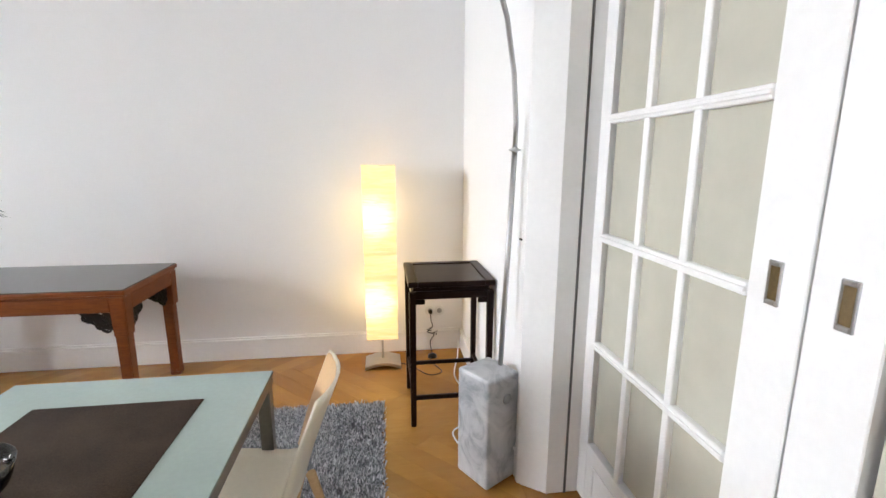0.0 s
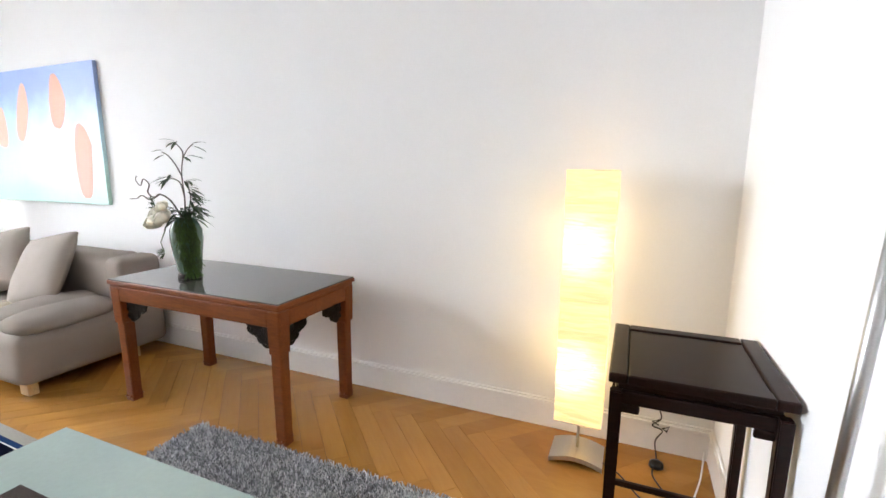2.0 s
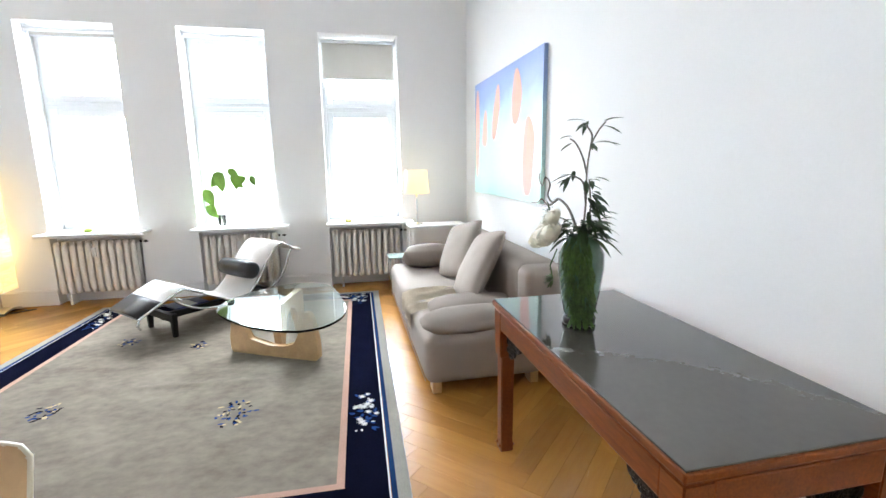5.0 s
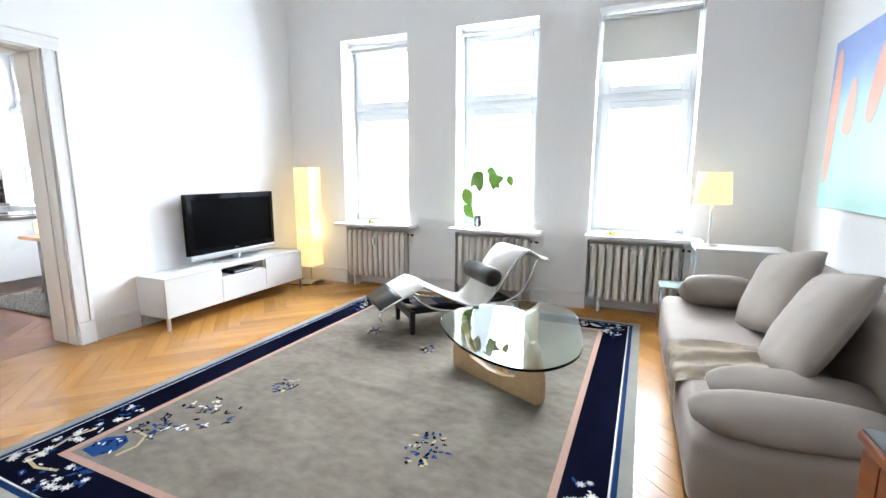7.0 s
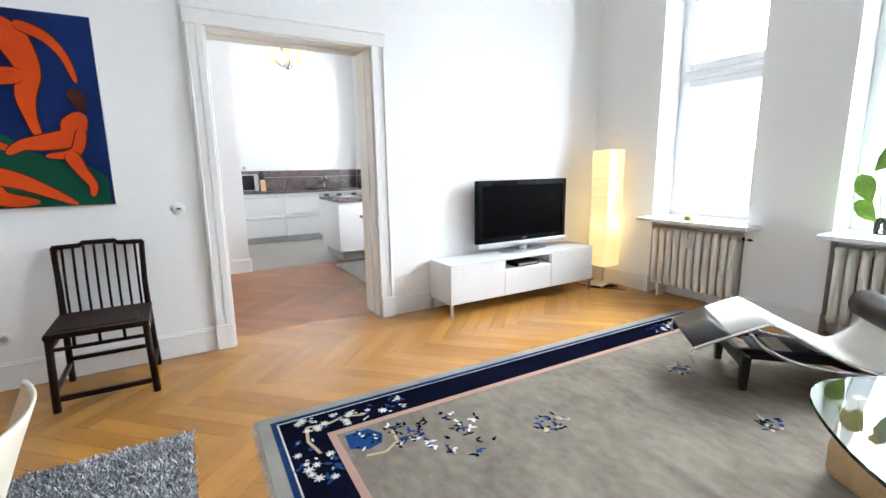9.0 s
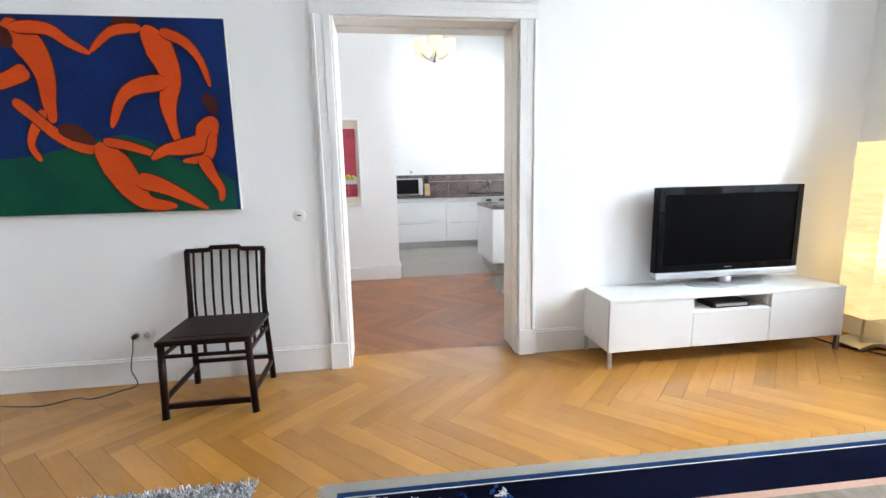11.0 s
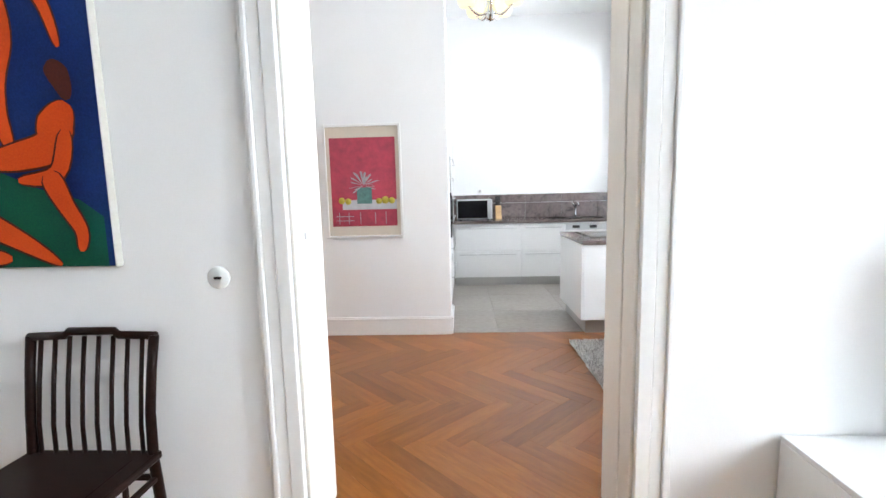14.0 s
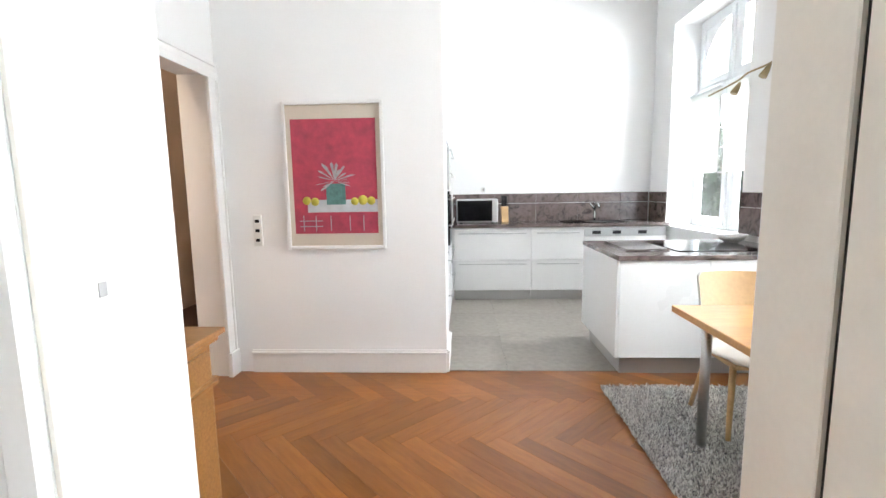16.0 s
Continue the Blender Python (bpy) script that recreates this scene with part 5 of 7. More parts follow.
def make_carpet():
    c = thing("chinese_carpet", "grey wool carpet with navy border and flower sprays", "carpet", (-3.695, 1.4175, 0), -1.4)
    w, d = 1.825, 1.46

    def ringm(nm, a, b, z, mat, label=""):
        bm = bmesh.new()
        for x0, x1, y0, y1 in ((-w + a, w - a, -d + a, -d + b), (-w + a, w - a, d - b, d - a), (-w + a, -w + b, -d + b, d - b), (w - b, w - a, -d + b, d - b)):
            box(bm, x0, x1, y0, y1, 0.001, z)
        part(nm, bm, mat, c, label)

    ringm("outer_edge", 0, 0.062, 0.010, W_EDGE, "beige outer edge")
    ringm("blue_band", 0.062, 0.088, 0.0105, wool("dull_blue_wool", (0.012, 0.030, 0.085), (0.008, 0.02, 0.06)), "mid blue band")
    ringm("pale_line", 0.092, 0.099, 0.0105, W_WHITE)
    ringm("navy_border", 0.099, 0.30, 0.0110, W_NAVY, "deep navy border")
    ringm("peach_line", 0.30, 0.338, 0.0115, W_PEACH, "peach inner line")
    # the field lies a little uneven, with a low crease across the middle
    fw, fd = w - 0.338, d - 0.338

    def lift(x, y):
        fade = max(0.0, min(1.0, (fw - abs(x)) / 0.15)) * max(0.0, min(1.0, (fd - abs(y)) / 0.15))
        wave = noise.noise(Vector((x * 5.0, y * 1.6, 4.0))) + 0.6 * noise.noise(Vector((x * 13.0, y * 4.0, 9.0)))
        crease = math.exp(-((x - 0.28 - 0.06 * y) / 0.022) ** 2) * max(0.0, 1 - (y / 0.75) ** 2)
        return fade * (0.004 + 0.0026 * wave + 0.009 * crease)

    nx, ny = 110, 60
    bm = bmesh.new()
    grid = [[bm.verts.new((-fw + 2 * fw * i / nx, -fd + 2 * fd * j / ny, 0.0112 + lift(-fw + 2 * fw * i / nx, -fd + 2 * fd * j / ny))) for j in range(ny + 1)] for i in range(nx + 1)]
    for i in range(nx):
        for j in range(ny):
            bm.faces.new((grid[i][j], grid[i + 1][j], grid[i + 1][j + 1], grid[i][j + 1]))
    part("field", bm, W_FIELD, c, "grey beige field", smooth=True)
    # fringe along the east and west ends
    for sx in (-1, 1):
        bm = bmesh.new()
        rnd = random.Random(8)
        for k in range(420):
            y = -d + 2 * d * k / 419
            l, q = rnd.uniform(0.018, 0.032), rnd.uniform(-0.008, 0.008)
            a = [bm.verts.new(v) for v in ((sx * w, y - 0.002, 0.006), (sx * w, y + 0.002, 0.006), (sx * (w + l), y + q + 0.0015, 0.002), (sx * (w + l), y + q - 0.0015, 0.002))]
            bm.faces.new(a if sx > 0 else a[::-1])
        tagged(part("fringe", bm, W_WHITE, c, "ivory fringe"), kind="stuff")
    rnd = random.Random(21)
    kinds = {"ivory_blossom_pattern": W_WHITE, "blue_leaves": W_BLUE, "navy_leaves": W_NAVY, "tan_branch": W_TAN}
    B_ = {k: bmesh.new() for k in kinds}

    def petal(k, x, y, an, l, wd, z):
        bm = B_[k]
        u, v = Vector((math.cos(an), math.sin(an))), Vector((-math.sin(an), math.cos(an)))
        o = Vector((x, y))
        pts = [o, o + u * l * 0.35 + v * wd, o + u * l * 0.75 + v * wd * 0.7, o + u * l, o + u * l * 0.75 - v * wd * 0.7, o + u * l * 0.35 - v * wd]
        bm.faces.new([bm.verts.new((p.x, p.y, z + 0.0008 + lift(p.x, p.y))) for p in pts])

    def flower(k, x, y, s, z, n=7):
        a0 = rnd.uniform(0, 6)
        for i in range(n):
            petal(k, x, y, a0 + 2 * math.pi * i / n, s, s * 0.17, z)

    def branch(pts, z):
        bm = B_["tan_branch"]
        for (xa, ya), (xb, yb) in zip(pts, pts[1:]):
            dd = Vector((xb - xa, yb - ya)).normalized() * 0.008
            bm.faces.new([bm.verts.new((x, y, z + 0.0008 + lift(x, y))) for x, y in ((xa - dd.y, ya + dd.x), (xa + dd.y, ya - dd.x), (xb + dd.y, yb - dd.x), (xb - dd.y, yb + dd.x))])

    Z1, Z2 = 0.0122, 0.0127
    # sprays in the border at two corners and midway along the north side
    def border_spray(cx, cy, dx, dy, ext, wid):
        for k in range(34):
            f, g = rnd.uniform(-1, 1), rnd.uniform(-1, 1)
            x, y = cx + dx * ext * f - dy * wid * g, cy + dy * ext * f + dx * wid * g
            r = rnd.random()
            if r < 0.30:
                flower("ivory_blossom_pattern", x, y, rnd.uniform(0.018, 0.032), Z2)
            elif r < 0.65:
                for q in range(2):
                    petal("blue_leaves", x, y, rnd.uniform(0, 6.28), rnd.uniform(0.03, 0.05), 0.010, Z1)
            else:
                petal("ivory_blossom_pattern", x, y, rnd.uniform(0, 6.28), rnd.uniform(0.02, 0.035), 0.006, Z1)
    border_spray(w - 0.45, -d + 0.2, 1, 0, 0.33, 0.075)
    border_spray(w - 0.2, -d + 0.40, 0, 1, 0.28, 0.075)
    branch([(w - 0.52, -d + 0.23), (w - 0.42, -d + 0.19), (w - 0.33, -d + 0.22), (w - 0.22, -d + 0.2), (w - 0.2, -d + 0.33), (w - 0.23, -d + 0.45)], Z1)
    border_spray(w - 0.95, d - 0.2, 1, 0, 0.22, 0.07)
    border_spray(-w + 0.42, -d + 0.2, 1, 0, 0.28, 0.06)
    border_spray(-w + 0.28, d - 0.22, 1, 0, 0.2, 0.08)
    border_spray(-w + 0.2, d - 0.4, 0, 1, 0.2, 0.07)
    # vase of flowers in the field corner
    vx, vy = w - 0.46, -d + 0.43
    bm = B_["blue_leaves"]
    bm.faces.new([bm.verts.new((vx + a, vy + b, Z1 + 0.0006 + lift(vx + a, vy + b))) for a, b in ((0.09, -0.06), (0.10, 0.06), (0.02, 0.11), (-0.05, 0.09), (-0.08, 0.02), (-0.03, -0.06))])
    for k in range(16):
        an, r = rnd.uniform(0, 6.28), 0.075 * math.sqrt(rnd.random())
        petal(("navy_leaves", "ivory_blossom_pattern", "navy_leaves")[k % 3], vx + 0.01 + r * math.cos(an), vy + 0.02 + r * math.sin(an), rnd.uniform(0, 6.28), rnd.uniform(0.02, 0.04), 0.006, Z2)
    branch([(vx + 0.05, vy + 0.15), (vx - 0.04, vy + 0.17), (vx - 0.12, vy + 0.12), (vx - 0.13, vy + 0.02)], Z2)
    for k in range(46):
        f = rnd.random()
        x, y = vx - 0.10 - 0.42 * f + rnd.uniform(-0.05, 0.05), vy + 0.05 + 0.2 * f + rnd.uniform(-0.16, 0.16) * (0.5 + f)
        kk = ("blue_leaves", "navy_leaves", "ivory_blossom_pattern", "navy_leaves")[k % 4]
        for q in range(3):
            petal(kk, x, y, rnd.uniform(0, 6.28), rnd.uniform(0.02, 0.045), 0.008, Z1)
    # single sprays in the field
    for cx, cy, s in ((-3.204 + 3.70, 0.777 - 1.415, 0.10), (-2.96 + 3.70, 1.912 - 1.415, 0.15), (-4.36 + 3.70, 0.72 - 1.415, 0.09), (-4.15 + 3.70, 1.35 - 1.415, 0.08)):
        for k in range(int(300 * s)):
            an, r = rnd.uniform(0, 6.28), s * math.sqrt(rnd.random())
            kk = ("blue_leaves", "navy_leaves", "navy_leaves", "tan_branch", "blue_leaves")[k % 5]
            petal(kk, cx + r * math.cos(an), cy + 0.7 * r * math.sin(an), rnd.uniform(0, 6.28), rnd.uniform(0.025, 0.05), 0.009, Z1)
        branch([(cx + s * 0.5, cy + 0.02), (cx + s * 0.8, cy + s * 0.4)], Z1)
    for k, mat in kinds.items():
        tagged(part(k, B_[k], mat, c), kind="stuff")


make_carpet()

# ---- chaise longue ----
HIDE = surface("pale_cowhide", (0.68, 0.65, 0.60), 0.6, vary=0.08, fine=180, broad=4, bump=0.25)
LEATHER = surface("black_leather", (0.014, 0.013, 0.013), 0.32, vary=0.2, fine=120, bump=0.2, spec=0.35)
BLKPAINT = surface("black_painted_steel", (0.012, 0.012, 0.012), 0.45, vary=0.1, spec=0.2)


def make_chaise():
    # local x runs from the foot legs to the head, local y across
    c = thing("chaise_longue", "pale cowhide chaise longue on a black steel base", "chaise longue", (-4.555, 0.917, 0.0), 134.4)
    prof = smooth_path([(-0.27, 0, 0.27), (-0.12, 0, 0.345), (0.08, 0, 0.435), (0.15, 0, 0.43), (0.36, 0, 0.32), (0.58, 0, 0.222), (0.68, 0, 0.222), (0.82, 0, 0.35), (0.98, 0, 0.57), (1.07, 0, 0.665), (1.14, 0, 0.695), (1.20, 0, 0.675), (1.29, 0, 0.615), (1.37, 0, 0.60)], 5)
    hw = 0.265

    def sheet(i0, i1, thick, w):
        bm = bmesh.new()
        rows = []
        for i in range(i0, i1 + 1):
            d = (prof[min(i + 1, len(prof) - 1)] - prof[max(i - 1, 0)]).normalized()
            nrm = Vector((-d.z, 0, d.x))
            rows.append([bm.verts.new(prof[i] + Vector((0, y, 0)) + nrm * o) for y, o in ((-w, -thick), (-w + 0.01, 0.004), (0, 0.010), (w - 0.01, 0.004), (w, -thick), (0, -thick))])
        for a, b in zip(rows, rows[1:]):
            for k in range(6):
                bm.faces.new((a[k], a[(k + 1) % 6], b[(k + 1) % 6], b[k])).smooth = True
        bm.faces.new(rows[0])
        bm.faces.new(rows[-1][::-1])
        return bm

    part("hide_cover", sheet(5, len(prof) - 1, 0.018, hw), HIDE, c)
    part("foot_strip", sheet(0, 6, 0.022, hw + 0.004), LEATHER, c, "black leather foot strip")
    for y in (-hw - 0.005, hw + 0.005):
        bm = bmesh.new()
        tube(bm, [p + Vector((0, y, -0.012)) for p in prof], 0.011, 8)
        part("side_rail", bm, CHROME, c, "chrome side rail")
        bm = bmesh.new()
        arc = smooth_path([(0.02, y * 0.93, 0.37), (0.10, y * 0.93, 0.29), (0.28, y * 0.93, 0.21), (0.58, y * 0.93, 0.18), (0.90, y * 0.93, 0.215), (1.12, y * 0.93, 0.33), (1.26, y * 0.93, 0.61)], 5)
        tube(bm, arc, 0.012, 8)
        part("rocker_arc", bm, CHROME, c, "chrome rocker arc")
    for y in (-hw, hw):
        part("foot_hook", tube(bmesh.new(), [(-0.26, y, 0.255), (-0.28, y, 0.21), (-0.26, y, 0.175)], 0.008, 8), CHROME, c)
    bm = bmesh.new()
    lathe(bm, [(0.0, -0.26), (0.06, -0.26), (0.085, -0.235), (0.09, -0.1), (0.09, 0.1), (0.085, 0.235), (0.06, 0.26), (0.0, 0.26)], 24, pose(0.80, 0, 0.455, 90, 0, 0))
    part("neck_bolster", bm, LEATHER, c, "black leather bolster")
    for x, hw2 in ((0.02, 0.225), (1.04, 0.225)):
        for y in (-hw2, hw2):
            bm = bmesh.new()
            leg_tapered(bm, x, y, 0.0125, 0.225, 0.036, 0.05)
            part("base_leg", bm, BLKPAINT, c)
        part("cross_beam", B(x - 0.022, x + 0.022, -hw2, hw2, 0.15, 0.215, 0.006), BLKPAINT, c)
    part("long_beam", B(0.02, 1.04, -0.028, 0.028, 0.125, 0.185, 0.008), BLKPAINT, c)
    return c


make_chaise()
bk = thing("book", "large dark blue book lying on the chaise base", "book", (-4.72, 1.10, 0.221), 134)
part("cover", B(-0.15, 0.15, -0.11, 0.11, 0, 0.012, 0.002), surface("navy_book_cover", (0.02, 0.025, 0.12), 0.3, vary=0.1), bk)
part("white_panel", B(-0.05, 0.05, -0.112, 0.112, 0.012, 0.013), WHITEP, bk, "white stripe on the cover")

# ---- coffee table ----
CLEAR = glass("pale_green_glass", (0.80, 0.93, 0.90))


def make_coffee_table():
    t = thing("coffee_table", "rounded glass coffee table on a curved wooden base", "coffee table", (0, 0, 0.0125))
    key = [(-3.83, 1.60), (-3.45, 1.86), (-3.24, 2.18), (-3.26, 2.41), (-3.52, 2.56), (-3.95, 2.53), (-4.36, 2.42), (-4.52, 2.18), (-4.42, 1.90), (-4.15, 1.66)]
    out = []
    n = len(key)
    for i in range(n):
        p0, p1, p2, p3 = (Vector(key[(i + k) % n]) for k in (-1, 0, 1, 2))
        for j in range(6):
            s = j / 6
            out.append(0.5 * ((2 * p1) + (p2 - p0) * s + (2 * p0 - 5 * p1 + 4 * p2 - p3) * s * s + (3 * p1 - p0 - 3 * p2 + p3) * s ** 3))
    area = sum(a.x * b.y - b.x * a.y for a, b in zip(out, out[1:] + out[:1]))
    if area < 0:
        out = out[::-1]
    g = part("glass_top", slab(bmesh.new(), [(p.x, p.y) for p in out], 0.372, 0.389, 0.004), CLEAR, t, "thick clear glass top", smooth=False)
    g.visible_shadow = False
    ply = wood("blond_wood", (0.52, 0.35, 0.185), (0.42, 0.27, 0.13), 0.4, 0.1)
    for nm, a, b in (("base_blade", (-3.97, 1.66), (-3.60, 2.36)), ("base_blade", (-3.80, 2.02), (-4.36, 2.16))):
        A, Bv = Vector((*a, 0)), Vector((*b, 0))
        u = (Bv - A)
        L = u.length
        u.normalize()
        prof = [(0.0, 0.02), (0.02, 0.0), (L * 0.5, 0.0), (L - 0.03, 0.0), (L, 0.03), (L, 0.16), (L - 0.04, 0.33), (L - 0.07, 0.371), (L - 0.10, 0.371), (L - 0.14, 0.25), (L - 0.20, 0.115), (L - 0.30, 0.085), (L * 0.45, 0.08), (0.18, 0.12), (0.12, 0.25), (0.09, 0.371), (0.06, 0.371), (0.02, 0.27), (0.0, 0.12)]
        if nm == "base_blade" and b == (-4.36, 2.16):
            prof = [(x, 0.371 - z) for x, z in prof][::-1]
        m = Matrix.Translation(A) @ Matrix.Rotation(math.atan2(u.y, u.x), 4, "Z") @ pose(0, 0, 0, 90, 0, 0)
        bm = slab(bmesh.new(), prof, -0.028, 0.028, 0.01, m, 3)
        part(nm, bm, ply, t, "curved blond wood blade")


make_coffee_table()

# ---- sofa ----
SOFA = surface("greige_sofa_cloth", (0.315, 0.272, 0.238), 0.92, vary=0.07, fine=320, broad=3.0, bump=0.3, spec=0.15)
THROW = surface("beige_knitted_throw", (0.50, 0.42, 0.31), 0.95, vary=0.15, fine=150, broad=6, bump=0.8, spec=0.1)


def pillow(w, d, h, bulge=1.0, soft=0.1, n=14):
    """A soft pillow, w by d, with pinched corners and wrinkles."""
    bm = bmesh.new()
    grids = []
    for sgn in (1, -1):
        g = []
        for i in range(n + 1):
            row = []
            for j in range(n + 1):
                u, v = -1 + 2 * i / n, -1 + 2 * j / n
                k = (1 - abs(u) ** 2.4) * (1 - abs(v) ** 2.4)
                z = sgn * h / 2 * (0.10 + 0.90 * k ** 0.5) * bulge
                if max(abs(u), abs(v)) > 0.999:
                    z = sgn * h * 0.04
                u2, v2 = u * math.sqrt(1 - soft * v ** 4), v * math.sqrt(1 - soft * u ** 4)
                x, y = u2 * w / 2, v2 * d / 2
                z += 0.006 * noise.noise(Vector((x * 9, y * 9, sgn * 3 + w)))
                row.append(bm.verts.new((x, y, z)))
            g.append(row)
        grids.append(g)
    for s, g in enumerate(grids):
        for i in range(n):
            for j in range(n):
                q = (g[i][j], g[i + 1][j], g[i + 1][j + 1], g[i][j + 1])
                bm.faces.new(q if s == 0 else q[::-1])
    a, b = grids
    rim = [(i, 0) for i in range(n)] + [(n, j) for j in range(n)] + [(i, n) for i in range(n, 0, -1)] + [(0, j) for j in range(n, 0, -1)]
    for (i, j), (k, l) in zip(rim, rim[1:] + rim[:1]):
        bm.faces.new((a[i][j], a[k][l], b[k][l], b[i][j]))
    return bm


def softbox(x0, x1, y0, y1, z0, z1, r, seed=0, amp=0.006, n=9):
    """An upholstered block: rounded edges and a slightly uneven skin."""
    bm = B(x0, x1, y0, y1, z0, z1, r, seg=4)
    bmesh.ops.subdivide_edges(bm, edges=[e for e in bm.edges if e.calc_length() > 0.25], cuts=n, use_grid_fill=True)
    for v in bm.verts:
        k = noise.noise(v.co * 4 + Vector((seed, 0, 0)))
        v.co += Vector((0, 0, amp * k if v.co.z > (z0 + z1) / 2 else 0)) + Vector((0, amp * 0.6 * noise.noise(v.co * 5 + Vector((0, seed, 9))), 0))
    return bm


def make_sofa():
    s = thing("sofa", "greige fabric sofa with low rounded seat", "sofa", (0, 0, 0))
    X0, X1, Y0, Y1 = -5.15, -2.87, 3.05, 4.05
    part("seat_base", softbox(X0, X1, Y0, 3.86, 0.075, 0.405, 0.07, 1), SOFA, s, smooth=True)
    part("backrest", softbox(X0 + 0.02, X1 - 0.20, 3.74, Y1, 0.10, 0.80, 0.075, 2), SOFA, s, smooth=True)
    part("back_wing", softbox(X1 - 0.22, X1 - 0.005, 3.72, Y1, 0.08, 0.80, 0.06, 3), SOFA, s, smooth=True)
    part("piping", tube(bmesh.new(), [(X0 + 0.03, Y0, 0.11), (X1 - 0.03, Y0 - 0.001, 0.11)], 0.003, 6), SOFA, s)
    for x in (X0 + 0.12, X1 - 0.10):
        for y in (Y0 + 0.08, 3.80):
            part("foot", B(x - 0.05, x + 0.05, y - 0.03, y + 0.03, 0, 0.08, 0.006), BIRCH, s, "pale wooden foot")


make_sofa()
CG = "sofa cushions"
for m, w, d, h, soft in ((Matrix.Translation((-4.36, 3.64, 0.67)) @ pose(0, 0, 0, 66, 0, 8) @ pose(0, 0, 0, 0, 0, 14), 0.60, 0.54, 0.17, 0.08),
                   (Matrix.Translation((-3.68, 3.62, 0.67)) @ pose(0, 0, 0, 62, 0, -6) @ pose(0, 0, 0, 0, 0, 12), 0.70, 0.58, 0.17, 0.08),
                   (Matrix.Translation((-4.90, 3.42, 0.52)) @ pose(0, 0, 0, 0, -24, 0), 0.36, 0.52, 0.24, 0.06),
                   (Matrix.Translation((-3.28, 3.46, 0.470)) @ pose(0, 0, 0, 0, 10, 2), 0.28, 0.64, 0.125, 0.45),
                   (Matrix.Translation((-3.02, 3.40, 0.460)) @ pose(0, 0, 0, 0, 14, 4), 0.27, 0.72, 0.12, 0.45)):
    ob = new("cushion", mesh_of("cushion", pillow(w, d, h, 1.0, soft), SOFA, True))
    ob.matrix_world = m
    tagged(ob, "plump greige fabric cushion lying on the sofa", "cushion", CG)


def make_throw():
    bm = bmesh.new()
    nx, ny = 22, 26
    g = []
    for i in range(nx + 1):
        row = []
        for j in range(ny + 1):
            u, v = i / nx, j / ny
            x = -3.50 - 0.55 * u + 0.10 * v
            y = 3.62 - 0.66 * v + 0.04 * math.sin(3 * u)
            z = 0.418 + 0.010 * math.sin(u * 17 + v * 5) + 0.014 * noise.noise(Vector((u * 6, v * 6, 2)))
            if y < 3.10:
                over = 3.10 - y
                y = 3.035 + 0.006 * math.sin(u * 20) - min(over, 0.03) * 0.2
                z = 0.40 - over * 1.2 + 0.01 * math.sin(u * 9)
            row.append(bm.verts.new((x, y, z)))
        g.append(row)
    for i in range(nx):
        for j in range(ny):
            bm.faces.new((g[i][j], g[i][j + 1], g[i + 1][j + 1], g[i + 1][j]))
    bmesh.ops.solidify(bm, geom=bm.faces[:], thickness=0.010)
    t = thing("throw_blanket", "beige knitted throw crumpled over the sofa seat", "blanket")
    part("cloth", bm, THROW, t, smooth=True)
    bm = bmesh.new()
    rnd = random.Random(2)
    for k in range(60):
        f = k / 59
        p = Vector((-3.46 + 0.12 * f, 3.64 - 0.32 * f, 0.425))
        tube(bm, [p, p + Vector((0.03, 0.01, 0.012 * rnd.random())), p + Vector((0.07 + 0.02 * rnd.random(), 0.02 * rnd.uniform(-1, 1), 0.0))], 0.0035, 5)
    tagged(part("fringe", bm, surface("dark_throw_fringe", (0.17, 0.135, 0.10), 0.95, vary=0.2), t, "twisted dark fringe"), kind="stuff")


make_throw()

# ---- small tables by the window, lamp, plant ----
PALEG = surface("pale_glass_top", (0.45, 0.60, 0.58), 0.1, vary=0.03, bump=0, coat=0.5)
st = thing("side_table", "small glass side table beside the sofa end", "side table", (-5.38, 3.20, 0))
part("top", B(-0.14, 0.14, -0.16, 0.16, 0.43, 0.445, 0.003), PALEG, st, "pale glass top")
for a in (-1, 1):
    for b in (-1, 1):
        bm = bmesh.new()
        tube(bm, [(a * 0.12, b * 0.14, 0), (a * 0.12, b * 0.14, 0.43)], 0.008, 8)
        part("leg", bm, CHROME, st)
ct = thing("console_table", "narrow white console table in the window corner", "console table", (-5.42, 3.62, 0))
part("top", B(-0.17, 0.17, -0.33, 0.33, 0.765, 0.79, 0.003), LACQ, ct)
for a in (-1, 1):
    for b in (-1, 1):
        part("leg", B(a * 0.15 - 0.015, a * 0.15 + 0.015, b * 0.31 - 0.015, b * 0.31 + 0.015, 0, 0.765, 0.003), LACQ, ct)
tl = thing("table_lamp", "small lit table lamp with a yellow shade", "table lamp", (-5.42, 3.40, 0.79))
bm = bmesh.new()
lathe(bm, [(0.07, 0), (0.07, 0.012), (0.012, 0.02), (0.008, 0.05), (0.008, 0.40), (0.0, 0.41)], 20)
part("base", bm, CHROME, tl)
bm = bmesh.new()
lathe(bm, [(0.145, 0.36), (0.125, 0.62), (0.121, 0.62), (0.141, 0.36)], 28)
part("shade", bm, glowing("lit_yellow_shade", (1.0, 0.78, 0.40), 0.9, (0.75, 0.6, 0.3)), tl, "glowing yellow cloth shade")

